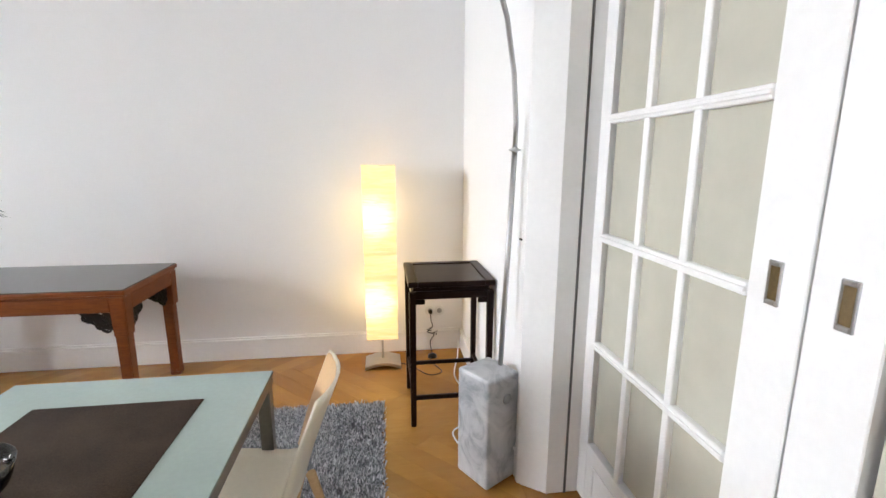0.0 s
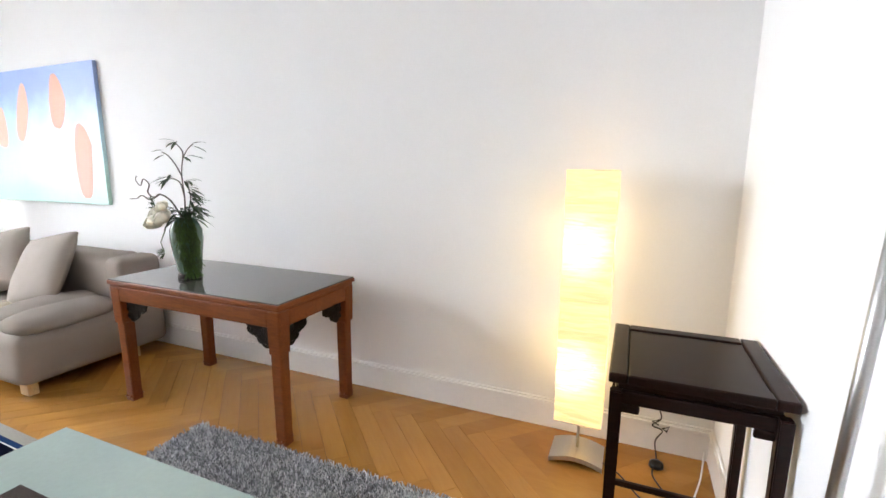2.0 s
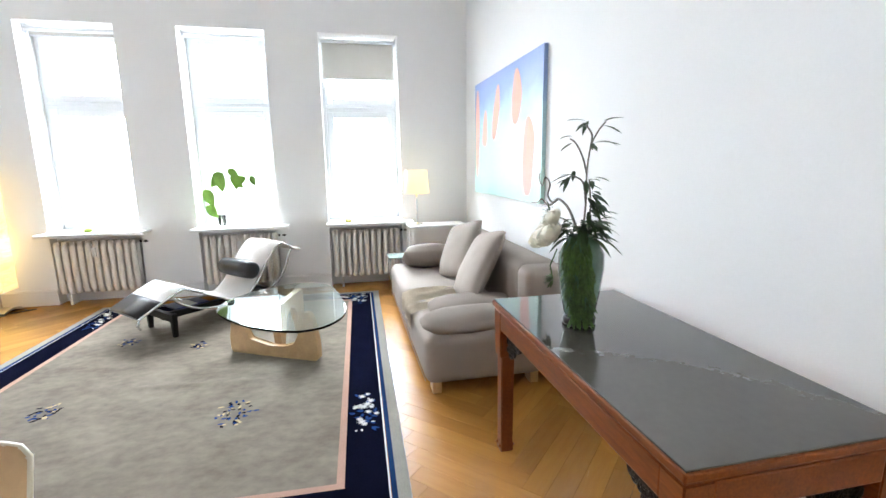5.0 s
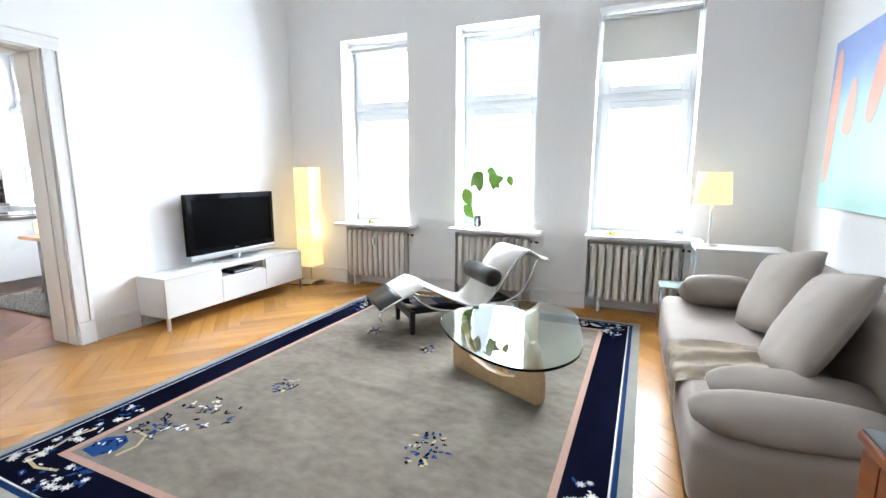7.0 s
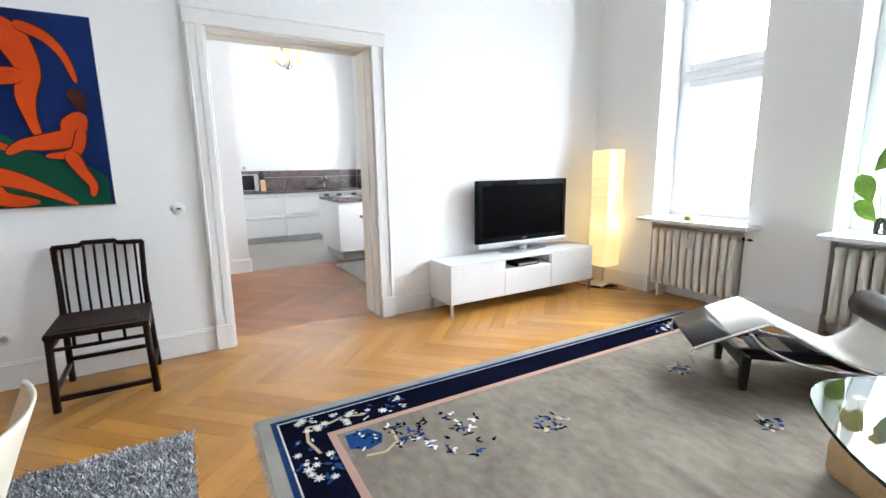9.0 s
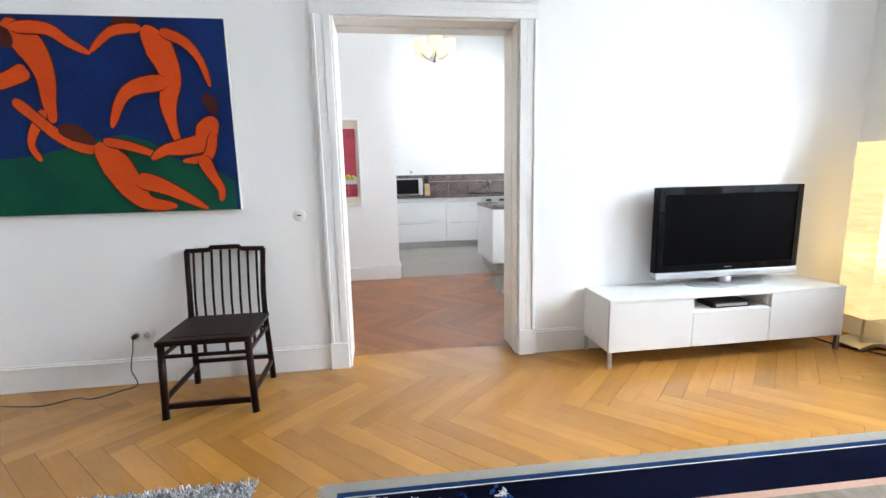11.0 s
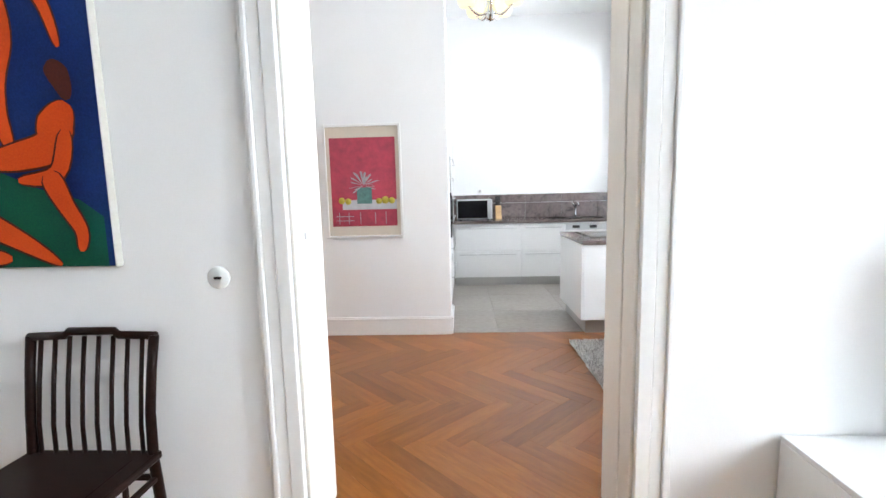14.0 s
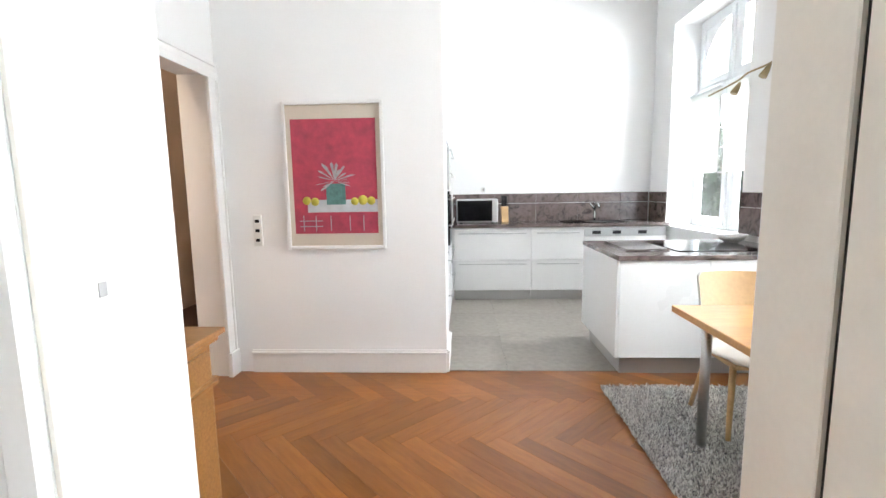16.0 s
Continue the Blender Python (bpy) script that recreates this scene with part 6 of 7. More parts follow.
pp = thing("potted_plant", "climbing green plant in a glass on the sill", "plant", (-5.83, 1.20, 0.804))
bm = bmesh.new()
lathe(bm, [(0.035, 0.0), (0.04, 0.01), (0.045, 0.13), (0.042, 0.13), (0.036, 0.015), (0.0, 0.014)], 20)
part("glass_pot", bm, PANE, pp, "clear glass with water")
bm = bmesh.new()
vine = [(0, 0, 0.02), (0.02, -0.02, 0.25), (0.05, -0.05, 0.48), (0.07, 0.02, 0.58), (0.08, 0.14, 0.60), (0.08, 0.26, 0.57), (0.08, 0.34, 0.55)]
tube(bm, smooth_path(vine, 4), 0.004, 6)
tube(bm, smooth_path([(0.05, -0.05, 0.48), (0.08, -0.13, 0.42), (0.08, -0.15, 0.30), (0.08, -0.13, 0.20)], 4), 0.003, 6)
part("vine", bm, LEAFL, pp)
rnd = random.Random(12)
for x, y, z, l in ((0.07, 0.0, 0.60, 0.15), (0.08, 0.08, 0.60, 0.16), (0.08, 0.15, 0.57, 0.15), (0.09, 0.04, 0.56, 0.13), (0.08, 0.22, 0.58, 0.12), (0.08, 0.31, 0.55, 0.10), (0.08, 0.36, 0.57, 0.09), (0.09, -0.13, 0.42, 0.15), (0.09, -0.13, 0.24, 0.14), (0.06, 0.12, 0.63, 0.12)):
    bm = bmesh.new()
    leaf_blade(bm, (x, y, z), (rnd.uniform(0.0, 0.3), rnd.uniform(-0.9, 0.9), rnd.uniform(-0.8, -0.1)), l, l * 0.85, 0.4, up=(1, 0, 0.3))
    part("leaf", bm, LEAFL, pp)
for y, c in ((-0.12, (0.25, 0.35, 0.05)), (2.62, (0.45, 0.40, 0.05))):
    sp = thing("sill_ornament", "small green and yellow ornament on the window sill", "ornament", (-5.74, y, 0.804))
    bm = bmesh.new()
    lathe(bm, [(0.0, 0), (0.03, 0.003), (0.045, 0.02), (0.03, 0.04), (0.0, 0.045)], 16)
    part("body", bm, surface("glazed_ornament", c, 0.3), sp, smooth=True)

# ---- switches, sockets, cables ----


def rosette(name, at, rz, label, kind="switch"):
    """A round wall plate that faces local -y."""
    s = thing(name, label, kind, at, rz)
    bm = bmesh.new()
    lathe(bm, [(0.0, 0.0), (0.041, 0.0), (0.041, 0.003), (0.037, 0.006), (0.0, 0.007)], 28, pose(0, 0, 0, 90, 0, 0))
    part("plate", bm, WHITEP, s, smooth=False)
    if kind == "switch":
        part("toggle", B(-0.013, 0.013, -0.015, -0.006, -0.0045, 0.0045, 0.003), BLACK, s, "small black toggle")
    else:
        bm = bmesh.new()
        lathe(bm, [(0.0, 0.0), (0.02, 0.0), (0.02, 0.002), (0.0, 0.0021)], 20, pose(0, -0.0055, 0, 90, 0, 0))
        # raised disc; grey paints the shade that a sunken socket would have
        part("recess", bm, surface("socket_recess_shade", (0.4, 0.4, 0.39), 0.5), s)
    return s


rosette("light_switch", (-1.675, YS, 1.07), 180, "round white light switch with black toggle")
rosette("light_switch", (XE, 2.598, 1.165), -90, "round white light switch with black toggle")
for x in (-0.60, -0.665):
    rosette("wall_socket", (x, YS, 0.325), 180, "round white wall socket above the baseboard", "socket")
for x in (0.80, 0.875):
    rosette("wall_socket", (x, YN, 0.325), 0, "round white wall socket above the baseboard", "socket")


def cable(name, pts, r, mat, label, plug=None):
    c = thing(name, label, "cable")
    bm = bmesh.new()
    tube(bm, smooth_path(pts, 6), r, 6)
    part("cord", bm, mat, c)
    if plug:
        bm = bmesh.new()
        lathe(bm, [(0.0, 0.0), (0.018, 0.0), (0.016, 0.03), (0.006, 0.04), (0.0, 0.04)], 14, plug)
        part("plug", bm, mat, c)


cable("power_cable", [(-0.60, YS + 0.05, 0.325), (-0.60, YS + 0.07, 0.25), (-0.57, YS + 0.06, 0.12), (-0.60, YS + 0.07, 0.02), (-0.52, YS + 0.12, 0.006), (-0.40, YS + 0.20, 0.006), (-0.30, YS + 0.17, 0.006), (-0.15, YS + 0.24, 0.006), (0.1, YS + 0.2, 0.006)], 0.0035, BLACK, "black cable plugged into the wall socket", pose(-0.60, YS + 0.011, 0.325, -90, 0, 0))
cable("power_cable", [(0.80, YN - 0.05, 0.325), (0.80, YN - 0.07, 0.27), (0.81, YN - 0.08, 0.22), (0.77, YN - 0.09, 0.18), (0.82, YN - 0.09, 0.16), (0.79, YN - 0.10, 0.10), (0.80, YN - 0.14, 0.02), (0.78, YN - 0.25, 0.006), (0.84, YN - 0.42, 0.006), (0.74, YN - 0.46, 0.006), (0.62, YN - 0.30, 0.006), (0.50, YN - 0.22, 0.006)], 0.0035, BLACK, "black lamp cable hanging from the socket", pose(0.80, YN - 0.011, 0.325, 90, 0, 0))
bm = bmesh.new()
for k in range(2):
    tube(bm, [(0.77 + 0.05 * k, YN - 0.085, 0.20 - 0.03 * k), (0.80 + 0.05 * k, YN - 0.085, 0.215 - 0.03 * k), (0.80 + 0.04 * k, YN - 0.085, 0.185 - 0.03 * k)], 0.005, 6, closed=True)
solid("cable_bundle", bm, BLACK, "tied loop of black lamp cable", "cable")
sw = thing("foot_switch", "black foot switch on the lamp cable", "switch", (0.80, YN - 0.16, 0.0))
bm = bmesh.new()
lathe(bm, [(0.0, 0.0), (0.035, 0.0), (0.033, 0.018), (0.02, 0.028), (0.0, 0.03)], 18)
part("housing", bm, BLACK, sw)
cable("white_cable", [(1.0, 2.75, 0.006), (0.92, 2.85, 0.006), (0.84, 2.80, 0.006), (0.80, 2.92, 0.02), (0.90, 3.05, 0.006), (0.97, 3.3, 0.006), (0.92, 3.6, 0.006), (0.99, 3.9, 0.02), (1.01, 4.0, 0.10)], 0.004, WHITEP, "white lamp cable lying on the floor")
cable("tv_cable", [(-5.47, -1.25, 0.006), (-5.5, -1.0, 0.006), (-5.58, -0.92, 0.006), (-5.68, -0.98, 0.006), (-5.72, -0.84, 0.012), (-5.66, -0.78, 0.006), (-5.60, -0.88, 0.006), (-5.7, -0.7, 0.006)], 0.006, BLACK, "black cables lying beside the paper lamp")

# ---- kitchen ----
KWHITE = surface("white_kitchen_front", (0.78, 0.78, 0.775), 0.3, vary=0.01, bump=0.01, coat=0.2)
GRANITE = veined("dark_red_granite", (0.20, 0.155, 0.145), (0.045, 0.032, 0.032), 9.0, 0.14)
PLINTH = surface("aluminium_plinth", (0.50, 0.50, 0.49), 0.4, 0.7, vary=0.04, fine=100)
CF, CZ = -6.20, 0.94     # counter front edge and height


def drawer_unit(x0, x1, label):
    u = thing("base_cabinet", label, "cabinet", ((x0 + x1) / 2, CF, 0), group="kitchen base cabinets")
    w = (x1 - x0) / 2 - 0.002
    part("body", B(-w, w, YB - CF + 0.01, -0.045, 0.12, CZ - 0.04), KWHITE, u)
    part("plinth", B(-w, w, YB - CF + 0.01, -0.085, 0, 0.12), PLINTH, u, "aluminium plinth")
    for z0, z1 in ((0.125, 0.50), (0.506, 0.875)):
        dr = part("drawer", B(-w, w, -0.044, -0.024, z0, z1, 0.003), KWHITE, u)
        bm = bmesh.new()
        tube(bm, [(-w + 0.06, -0.0, z1 - 0.045), (w - 0.06, -0.0, z1 - 0.045)], 0.005, 8)
        for x in (-w + 0.10, w - 0.10):
            tube(bm, [(x, -0.024, z1 - 0.045), (x, 0.0, z1 - 0.045)], 0.004, 6)
        part("handle", bm, METAL, dr, "slim steel bar handle")
    return u


for a, b in ((-3.37, -2.43), (-4.0, -3.37)):
    drawer_unit(a, b, "white kitchen drawer cabinet with steel bar handles")
dw = thing("dishwasher", "white dishwasher with a steel control strip", "dishwasher", (-4.485, CF, 0))
part("body", B(-0.483, 0.483, YB - CF + 0.01, -0.045, 0.12, CZ - 0.04), KWHITE, dw)
part("door", B(-0.483, 0.483, -0.044, -0.024, 0.125, 0.78, 0.003), KWHITE, dw)
part("control_strip", B(-0.483, 0.483, -0.044, -0.026, 0.785, 0.875, 0.003), SILVER, dw, "silver control strip")
for x in (-0.20, 0.10, 0.34):
    part("display", B(x - 0.05, x + 0.05, -0.027, -0.024, 0.81, 0.85), BLACK, dw, "dark display window")
solid("worktop", B(XKW + 0.005, -2.41, YB + 0.005, CF, CZ - 0.04, CZ, 0.004), GRANITE, "polished dark red granite kitchen worktop", "worktop")
sp = thing("splashback", "dark red granite splashback tiles with pale joint", "splashback", (0, 0, 0))
for row, (z0, z1) in enumerate(((CZ, 1.17), (1.175, 1.30))):
    x = -2.41
    while x > XKW + 0.08:
        e = max(x - 0.55, XKW + 0.022)
        part("tile", B(e + 0.003, x, YB, YB + 0.016, z0, z1, 0.002, seg=1), GRANITE, sp)
        x = e
    for y0, y1 in ((YB + 0.018, KWIN[0] - 0.01), (KWIN[1] + 0.01, KWIN[1] + 0.55)):
        part("tile", B(XKW, XKW + 0.016, y0, y1, z0, z1, 0.002, seg=1), GRANITE, sp)
bm = bmesh.new()
box(bm, -4.55, -3.80, YB + 0.12, YB + 0.50, CZ + 0.0005, CZ + 0.008, 0.003)
sk = thing("sink", "black granite sink with ribbed drainer", "sink")
part("rim", bm, GLOSSB, sk)
for k in range(7):
    part("drainer_rib", B(-3.86 - 0.03 * k, -3.85 - 0.03 * k, YB + 0.16, YB + 0.46, CZ + 0.008, CZ + 0.012), GLOSSB, sk)
# flat dark sheet in place of a sunken basin
part("basin", B(-4.50, -4.14, YB + 0.16, YB + 0.46, CZ + 0.0085, CZ + 0.0095), DARK, sk)
tp = thing("tap", "chrome single lever kitchen tap", "tap", (-4.25, YB + 0.12, CZ + 0.008))
bm = bmesh.new()
tube(bm, smooth_path([(0, 0, 0), (0, 0, 0.14), (0.0, 0.05, 0.20), (0.0, 0.14, 0.21), (0.0, 0.19, 0.17)], 4), 0.014, 10)
part("spout", bm, CHROME, tp)
bm = bmesh.new()
tube(bm, [(0, 0, 0.13), (0.06, -0.01, 0.22)], [0.011, 0.008], 8)
part("lever", bm, CHROME, tp)
mw = thing("microwave", "silver microwave oven with black window on the worktop", "microwave", (-2.72, YB + 0.24, CZ))
part("housing", B(-0.26, 0.26, -0.18, 0.17, 0.012, 0.30, 0.008), SILVER, mw)
part("door_window", B(-0.19, 0.245, 0.171, 0.178, 0.03, 0.285, 0.003), GLOSSB, mw, "black glass door")
part("control_panel", B(-0.25, -0.20, 0.171, 0.178, 0.03, 0.285, 0.003), SILVER, mw)
bm = bmesh.new()
tube(bm, [(-0.193, 0.20, 0.05), (-0.193, 0.20, 0.27)], 0.007, 8)
part("handle", bm, METAL, mw)
for a in (-0.2, 0.2):
    part("foot", B(a - 0.02, a + 0.02, -0.1, 0.1, 0, 0.012), BLACK, mw)
kb = thing("knife_block", "wooden knife block with black handled knives", "knife block", (-3.08, YB + 0.22, CZ))
t = B(-0.045, 0.045, -0.06, 0.06, 0, 0.20, 0.006)
for v in t.verts:
    v.co.y += v.co.z * -0.25
part("block", t, BIRCH, kb)
for k, (x, y) in enumerate(((-0.025, -0.04), (0.0, -0.04), (0.025, -0.04), (-0.02, 0.0), (0.02, 0.0))):
    bm = bmesh.new()
    tube(bm, [(x, y - 0.05, 0.195), (x, y - 0.065, 0.335 - 0.02 * (k > 2))], [0.012, 0.015], 8)
    part("knife_handle", bm, BLACK, kb)
rosette("wall_socket", (-2.82, YB, 1.36), 180, "round white kitchen wall socket", "socket")

# tall units with built-in appliances along the back of the stub wall
tu = thing("oven_cabinet", "tall white cabinet with built-in oven", "cabinet", (-2.42, -5.2, 0))
part("body", B(0.03, 0.60, -0.75, 0.74, 0.12, 2.1), KWHITE, tu)
part("plinth", B(0.06, 0.60, -0.75, 0.74, 0, 0.12), PLINTH, tu)
for z0, z1 in ((0.125, 0.45), (0.455, 0.78), (1.80, 2.095)):
    part("front", B(0.008, 0.028, -0.75, 0.74, z0, z1, 0.003), KWHITE, tu)
part("oven_door", B(0.006, 0.028, -0.70, -0.10, 0.80, 1.35, 0.003), GLOSSB, tu, "black oven glass")
part("steel_panel", B(0.006, 0.028, -0.70, -0.10, 1.36, 1.78, 0.003), METAL, tu)
for z in (0.42, 0.74, 1.05, 1.28, 1.5, 1.7):
    bm = bmesh.new()
    tube(bm, [(-0.03, -0.6, z), (-0.03, 0.6, z)], 0.006, 8)
    tube(bm, [(-0.03, -0.5, z), (0.012, -0.5, z)], 0.004, 6)
    tube(bm, [(-0.03, 0.5, z), (0.012, 0.5, z)], 0.004, 6)
    part("handle", bm, METAL, tu)


# island
il = thing("kitchen_island", "white kitchen island with aluminium plinth", "kitchen island", (0, 0, 0))
IX0, IX1, IY0, IY1, IZ = XKW + 0.005, -3.63, -4.86, -3.90, 0.885
part("body", B(IX0, IX1 - 0.02, IY0 + 0.03, IY1 - 0.04, 0.14, IZ - 0.035), KWHITE, il)
part("plinth", B(IX0, IX1 - 0.06, IY0 + 0.08, IY1 - 0.09, 0, 0.14), PLINTH, il, "brushed aluminium plinth")
part("end_panel", B(IX1 - 0.02, IX1 - 0.002, IY0 + 0.02, IY1 - 0.022, 0.14, IZ - 0.036, 0.002), KWHITE, il)
x = IX1 - 0.022
for k in range(3):
    e = x - 0.62 if k < 2 else IX0
    part("front_panel", B(e + 0.003, x, IY1 - 0.04, IY1 - 0.022, 0.14, IZ - 0.038, 0.002), KWHITE, il)
    x = e
solid("island_worktop", B(IX0, IX1, IY0, IY1, IZ - 0.035, IZ, 0.004), GRANITE, "polished dark granite island worktop", "worktop")
hob = thing("cooktop", "black glass cooktop in the island worktop", "cooktop", (-4.45, -4.36, IZ))
part("glass_plate", B(-0.32, 0.32, -0.26, 0.26, 0.0005, 0.006, 0.002), GLOSSB, hob)
gr = thing("grill_rack", "steel wire rack lying on the island", "rack", (-3.93, -4.42, IZ))
for k in range(11):
    bm = bmesh.new()
    tube(bm, [(-0.14 + 0.028 * k, -0.26, 0.014), (-0.14 + 0.028 * k, 0.26, 0.014)], 0.004, 6)
    part("bar", bm, METAL, gr)
for y in (-0.26, 0.0, 0.26):
    part("cross_wire", tube(bmesh.new(), [(-0.16, y, 0.006), (0.16, y, 0.006)], 0.006, 6), DKMETAL, gr)
bw = thing("white_bowl", "white bowl by the kitchen window", "bowl", (-4.80, -4.62, IZ))
bm = bmesh.new()
lathe(bm, [(0.04, 0), (0.09, 0.03), (0.12, 0.07), (0.115, 0.07), (0.085, 0.034), (0.0, 0.01)], 24)
part("body", bm, WHITEP, bw, smooth=True)

# framed print
fp = thing("framed_print", "red still life print in a white frame", "picture", (-1.634, -3.99, 0.948))
w, h = 0.36, 1.045
bm = bmesh.new()
for x0, x1, z0, z1 in ((-w, -w + 0.022, 0, h), (w - 0.022, w, 0, h), (-w + 0.022, w - 0.022, 0, 0.022), (-w + 0.022, w - 0.022, h - 0.022, h)):
    box(bm, x0, x1, 0.002, 0.03, z0, z1, 0.003, seg=1)
part("frame", bm, TRIM, fp, "slim white frame")
part("mount", B(-w + 0.02, w - 0.02, 0.003, 0.012, 0.02, h - 0.02), surface("cream_mount", (0.62, 0.55, 0.46), 0.8, vary=0.02), fp, "cream paper mount")
px0, px1, pz0, pz1 = -w + 0.055, w - 0.055, 0.11, 0.925
part("red_ground", B(px0, px1, 0.012, 0.0135, pz0, pz1), surface("printed_red", (0.40, 0.04, 0.07), 0.5, vary=0.25, fine=22, broad=9, bump=0, second=(0.27, 0.03, 0.06)), fp)
part("white_cloth", B(px0, px1 - 0.10, 0.0136, 0.0145, pz0 + 0.155, pz0 + 0.245), surface("printed_white_cloth", (0.50, 0.52, 0.55), 0.6, vary=0.08, fine=30), fp, "pale tablecloth stripe")
part("jar", B(-0.075, 0.065, 0.0146, 0.0152, pz0 + 0.21, pz0 + 0.36), surface("printed_teal", (0.10, 0.24, 0.23), 0.6, vary=0.25, fine=30), fp, "teal jar shape")
lemon, pale = surface("printed_lemon", (0.52, 0.45, 0.06), 0.6, vary=0.1), surface("printed_grey", (0.42, 0.41, 0.44), 0.6, vary=0.2, fine=40)
for x, z, r in ((-0.26, 0.235, 0.03), (-0.20, 0.24, 0.035), (-0.14, 0.232, 0.028), (0.15, 0.232, 0.03), (0.21, 0.24, 0.03)):
    bm = bmesh.new()
    lathe(bm, [(0.0, 0.0), (r, 0.0), (r, 0.001), (0, 0.0011)], 16, pose(x, 0.0155, pz0 + z, -90, 0, 0))
    part("lemon_shape", bm, lemon, fp, "yellow fruit shape")
rnd = random.Random(6)
bm = bmesh.new()
for k in range(26):
    an = rnd.uniform(-0.6, 3.7)
    q, a = Vector((0.0, 0, pz0 + 0.38)), rnd.uniform(0.05, 0.14)
    leaf = [q, q + Vector((a * math.cos(an) - 0.012, 0, a * math.sin(an))), q + Vector((a * 1.15 * math.cos(an), 0, a * 1.15 * math.sin(an))), q + Vector((a * math.cos(an) + 0.012, 0, a * math.sin(an)))]
    bm.faces.new([bm.verts.new((p.x, 0.0156 + 0.00003 * k, p.z)) for p in leaf])
part("flower_shapes", bm, pale, fp, "grey printed blossoms")
for x in (-0.20, -0.10, 0.04, 0.15, 0.24):
    part("pale_stroke", B(x - 0.003, x + 0.003, 0.0137, 0.0142, pz0 + 0.02, pz0 + 0.13), pale, fp)
for z in (0.05, 0.09):
    part("pale_stroke", B(0.10, 0.27, 0.0137, 0.0141, pz0 + z, pz0 + z + 0.006), pale, fp)
spn = thing("switch_panel", "white panel with three black switches", "switch", (-1.043, -3.99, 1.085))
part("plate", B(-0.032, 0.032, 0, 0.010, -0.115, 0.115, 0.004), WHITEP, spn)
for z in (-0.07, 0.0, 0.07):
    part("toggle", B(-0.016, 0.016, 0.010, 0.018, z - 0.012, z + 0.012, 0.003), BLACK, spn)

# oak sideboard end by the doorway
OAKF = wood("golden_oak", (0.34, 0.165, 0.048), (0.21, 0.09, 0.024), 0.3, 0.3)
sb = thing("sideboard", "golden oak sideboard with moulded top", "sideboard", (-1.33, -2.27, 0))
part("top", B(-0.26, 0.26, -0.20, 0.45, 0.80, 0.825, 0.006), OAKF, sb)
part("top_moulding", B(-0.24, 0.24, -0.18, 0.44, 0.775, 0.80, 0.006), OAKF, sb)
part("carcass", B(-0.215, 0.24, -0.155, 0.44, 0.10, 0.775, 0.004), OAKF, sb)
part("drawer", B(-0.228, -0.216, -0.13, 0.40, 0.63, 0.75, 0.004), OAKF, sb)
part("door", B(-0.228, -0.216, -0.13, 0.40, 0.14, 0.61, 0.004), OAKF, sb)
bm = bmesh.new()
for z in (0.60, 0.62):
    box(bm, -0.236, 0.24, -0.163, 0.44, z, z + 0.014, 0.003)
part("moulding", bm, OAKF, sb)
for y in (-0.13, 0.40):
    bm = bmesh.new()
    lathe(bm, [(0.02, 0), (0.032, 0.03), (0.028, 0.06), (0.038, 0.1)], 16, pose(-0.18, y, 0))
    part("foot", bm, OAKF, sb)

# dining table, chair, rug
kt = thing("kitchen_table", "light oak kitchen table on round steel legs", "table", (-4.29, -2.66, 0))
LOAK = wood("honey_oak", (0.62, 0.35, 0.13), (0.50, 0.26, 0.08), 0.35, 0.2)
part("tabletop", B(-0.65, 0.66, -0.415, 0.415, 0.715, 0.75, 0.005), LOAK, kt)
for a in (-0.51, 0.51):
    for b in (-0.34, 0.34):
        bm = bmesh.new()
        tube(bm, [(a, b, 0.022), (a, b, 0.714)], 0.024, 16)
        part("leg", bm, METAL, kt, "round steel leg")
solid("placemat", B(-4.45, -4.0, -3.0, -2.6, 0.7505, 0.7535, 0.001, seg=1), surface("tan_mat", (0.55, 0.27, 0.12), 0.8, vary=0.1, fine=200, bump=0.3), "tan placemat on the kitchen table", "placemat")
WSHELL = surface("white_plastic_shell", (0.74, 0.72, 0.66), 0.3, vary=0.02, bump=0.01)
kc = make_shell_chair("kitchen_chair", (-4.13, -3.24, 0.022), 90, WSHELL, BIRCH, "white shell chair with tan back and wooden legs", "kitchen chairs")
shag("kitchen_rug", -4.93, -3.49, -3.71, -1.95, "grey long-pile rug under the kitchen table", 60000, 5, ((0.24, 0.23, 0.215), (0.66, 0.64, 0.61), (0.88, 0.87, 0.84)))

# chandelier
CHG = glowing("lit_pale_yellow_glass", (1.0, 0.86, 0.52), 0.75, (0.8, 0.75, 0.55), 0.2)
cl = thing("chandelier", "pale yellow glass chandelier with lit bulbs", "chandelier", (-2.72, -2.35, 2.32))
bm = bmesh.new()
tube(bm, [(0, 0, 0.05), (0, 0, HC - 2.32)], 0.010, 8)
part("rod", bm, METAL, cl)
bm = bmesh.new()
lathe(bm, [(0.0, -0.06), (0.02, -0.05), (0.035, -0.01), (0.015, 0.03), (0.01, 0.08), (0.0, 0.08)], 16)
part("hub", bm, CHROME, cl)
BULB = glowing("lit_bulb", (1.0, 0.82, 0.5), 12.0)
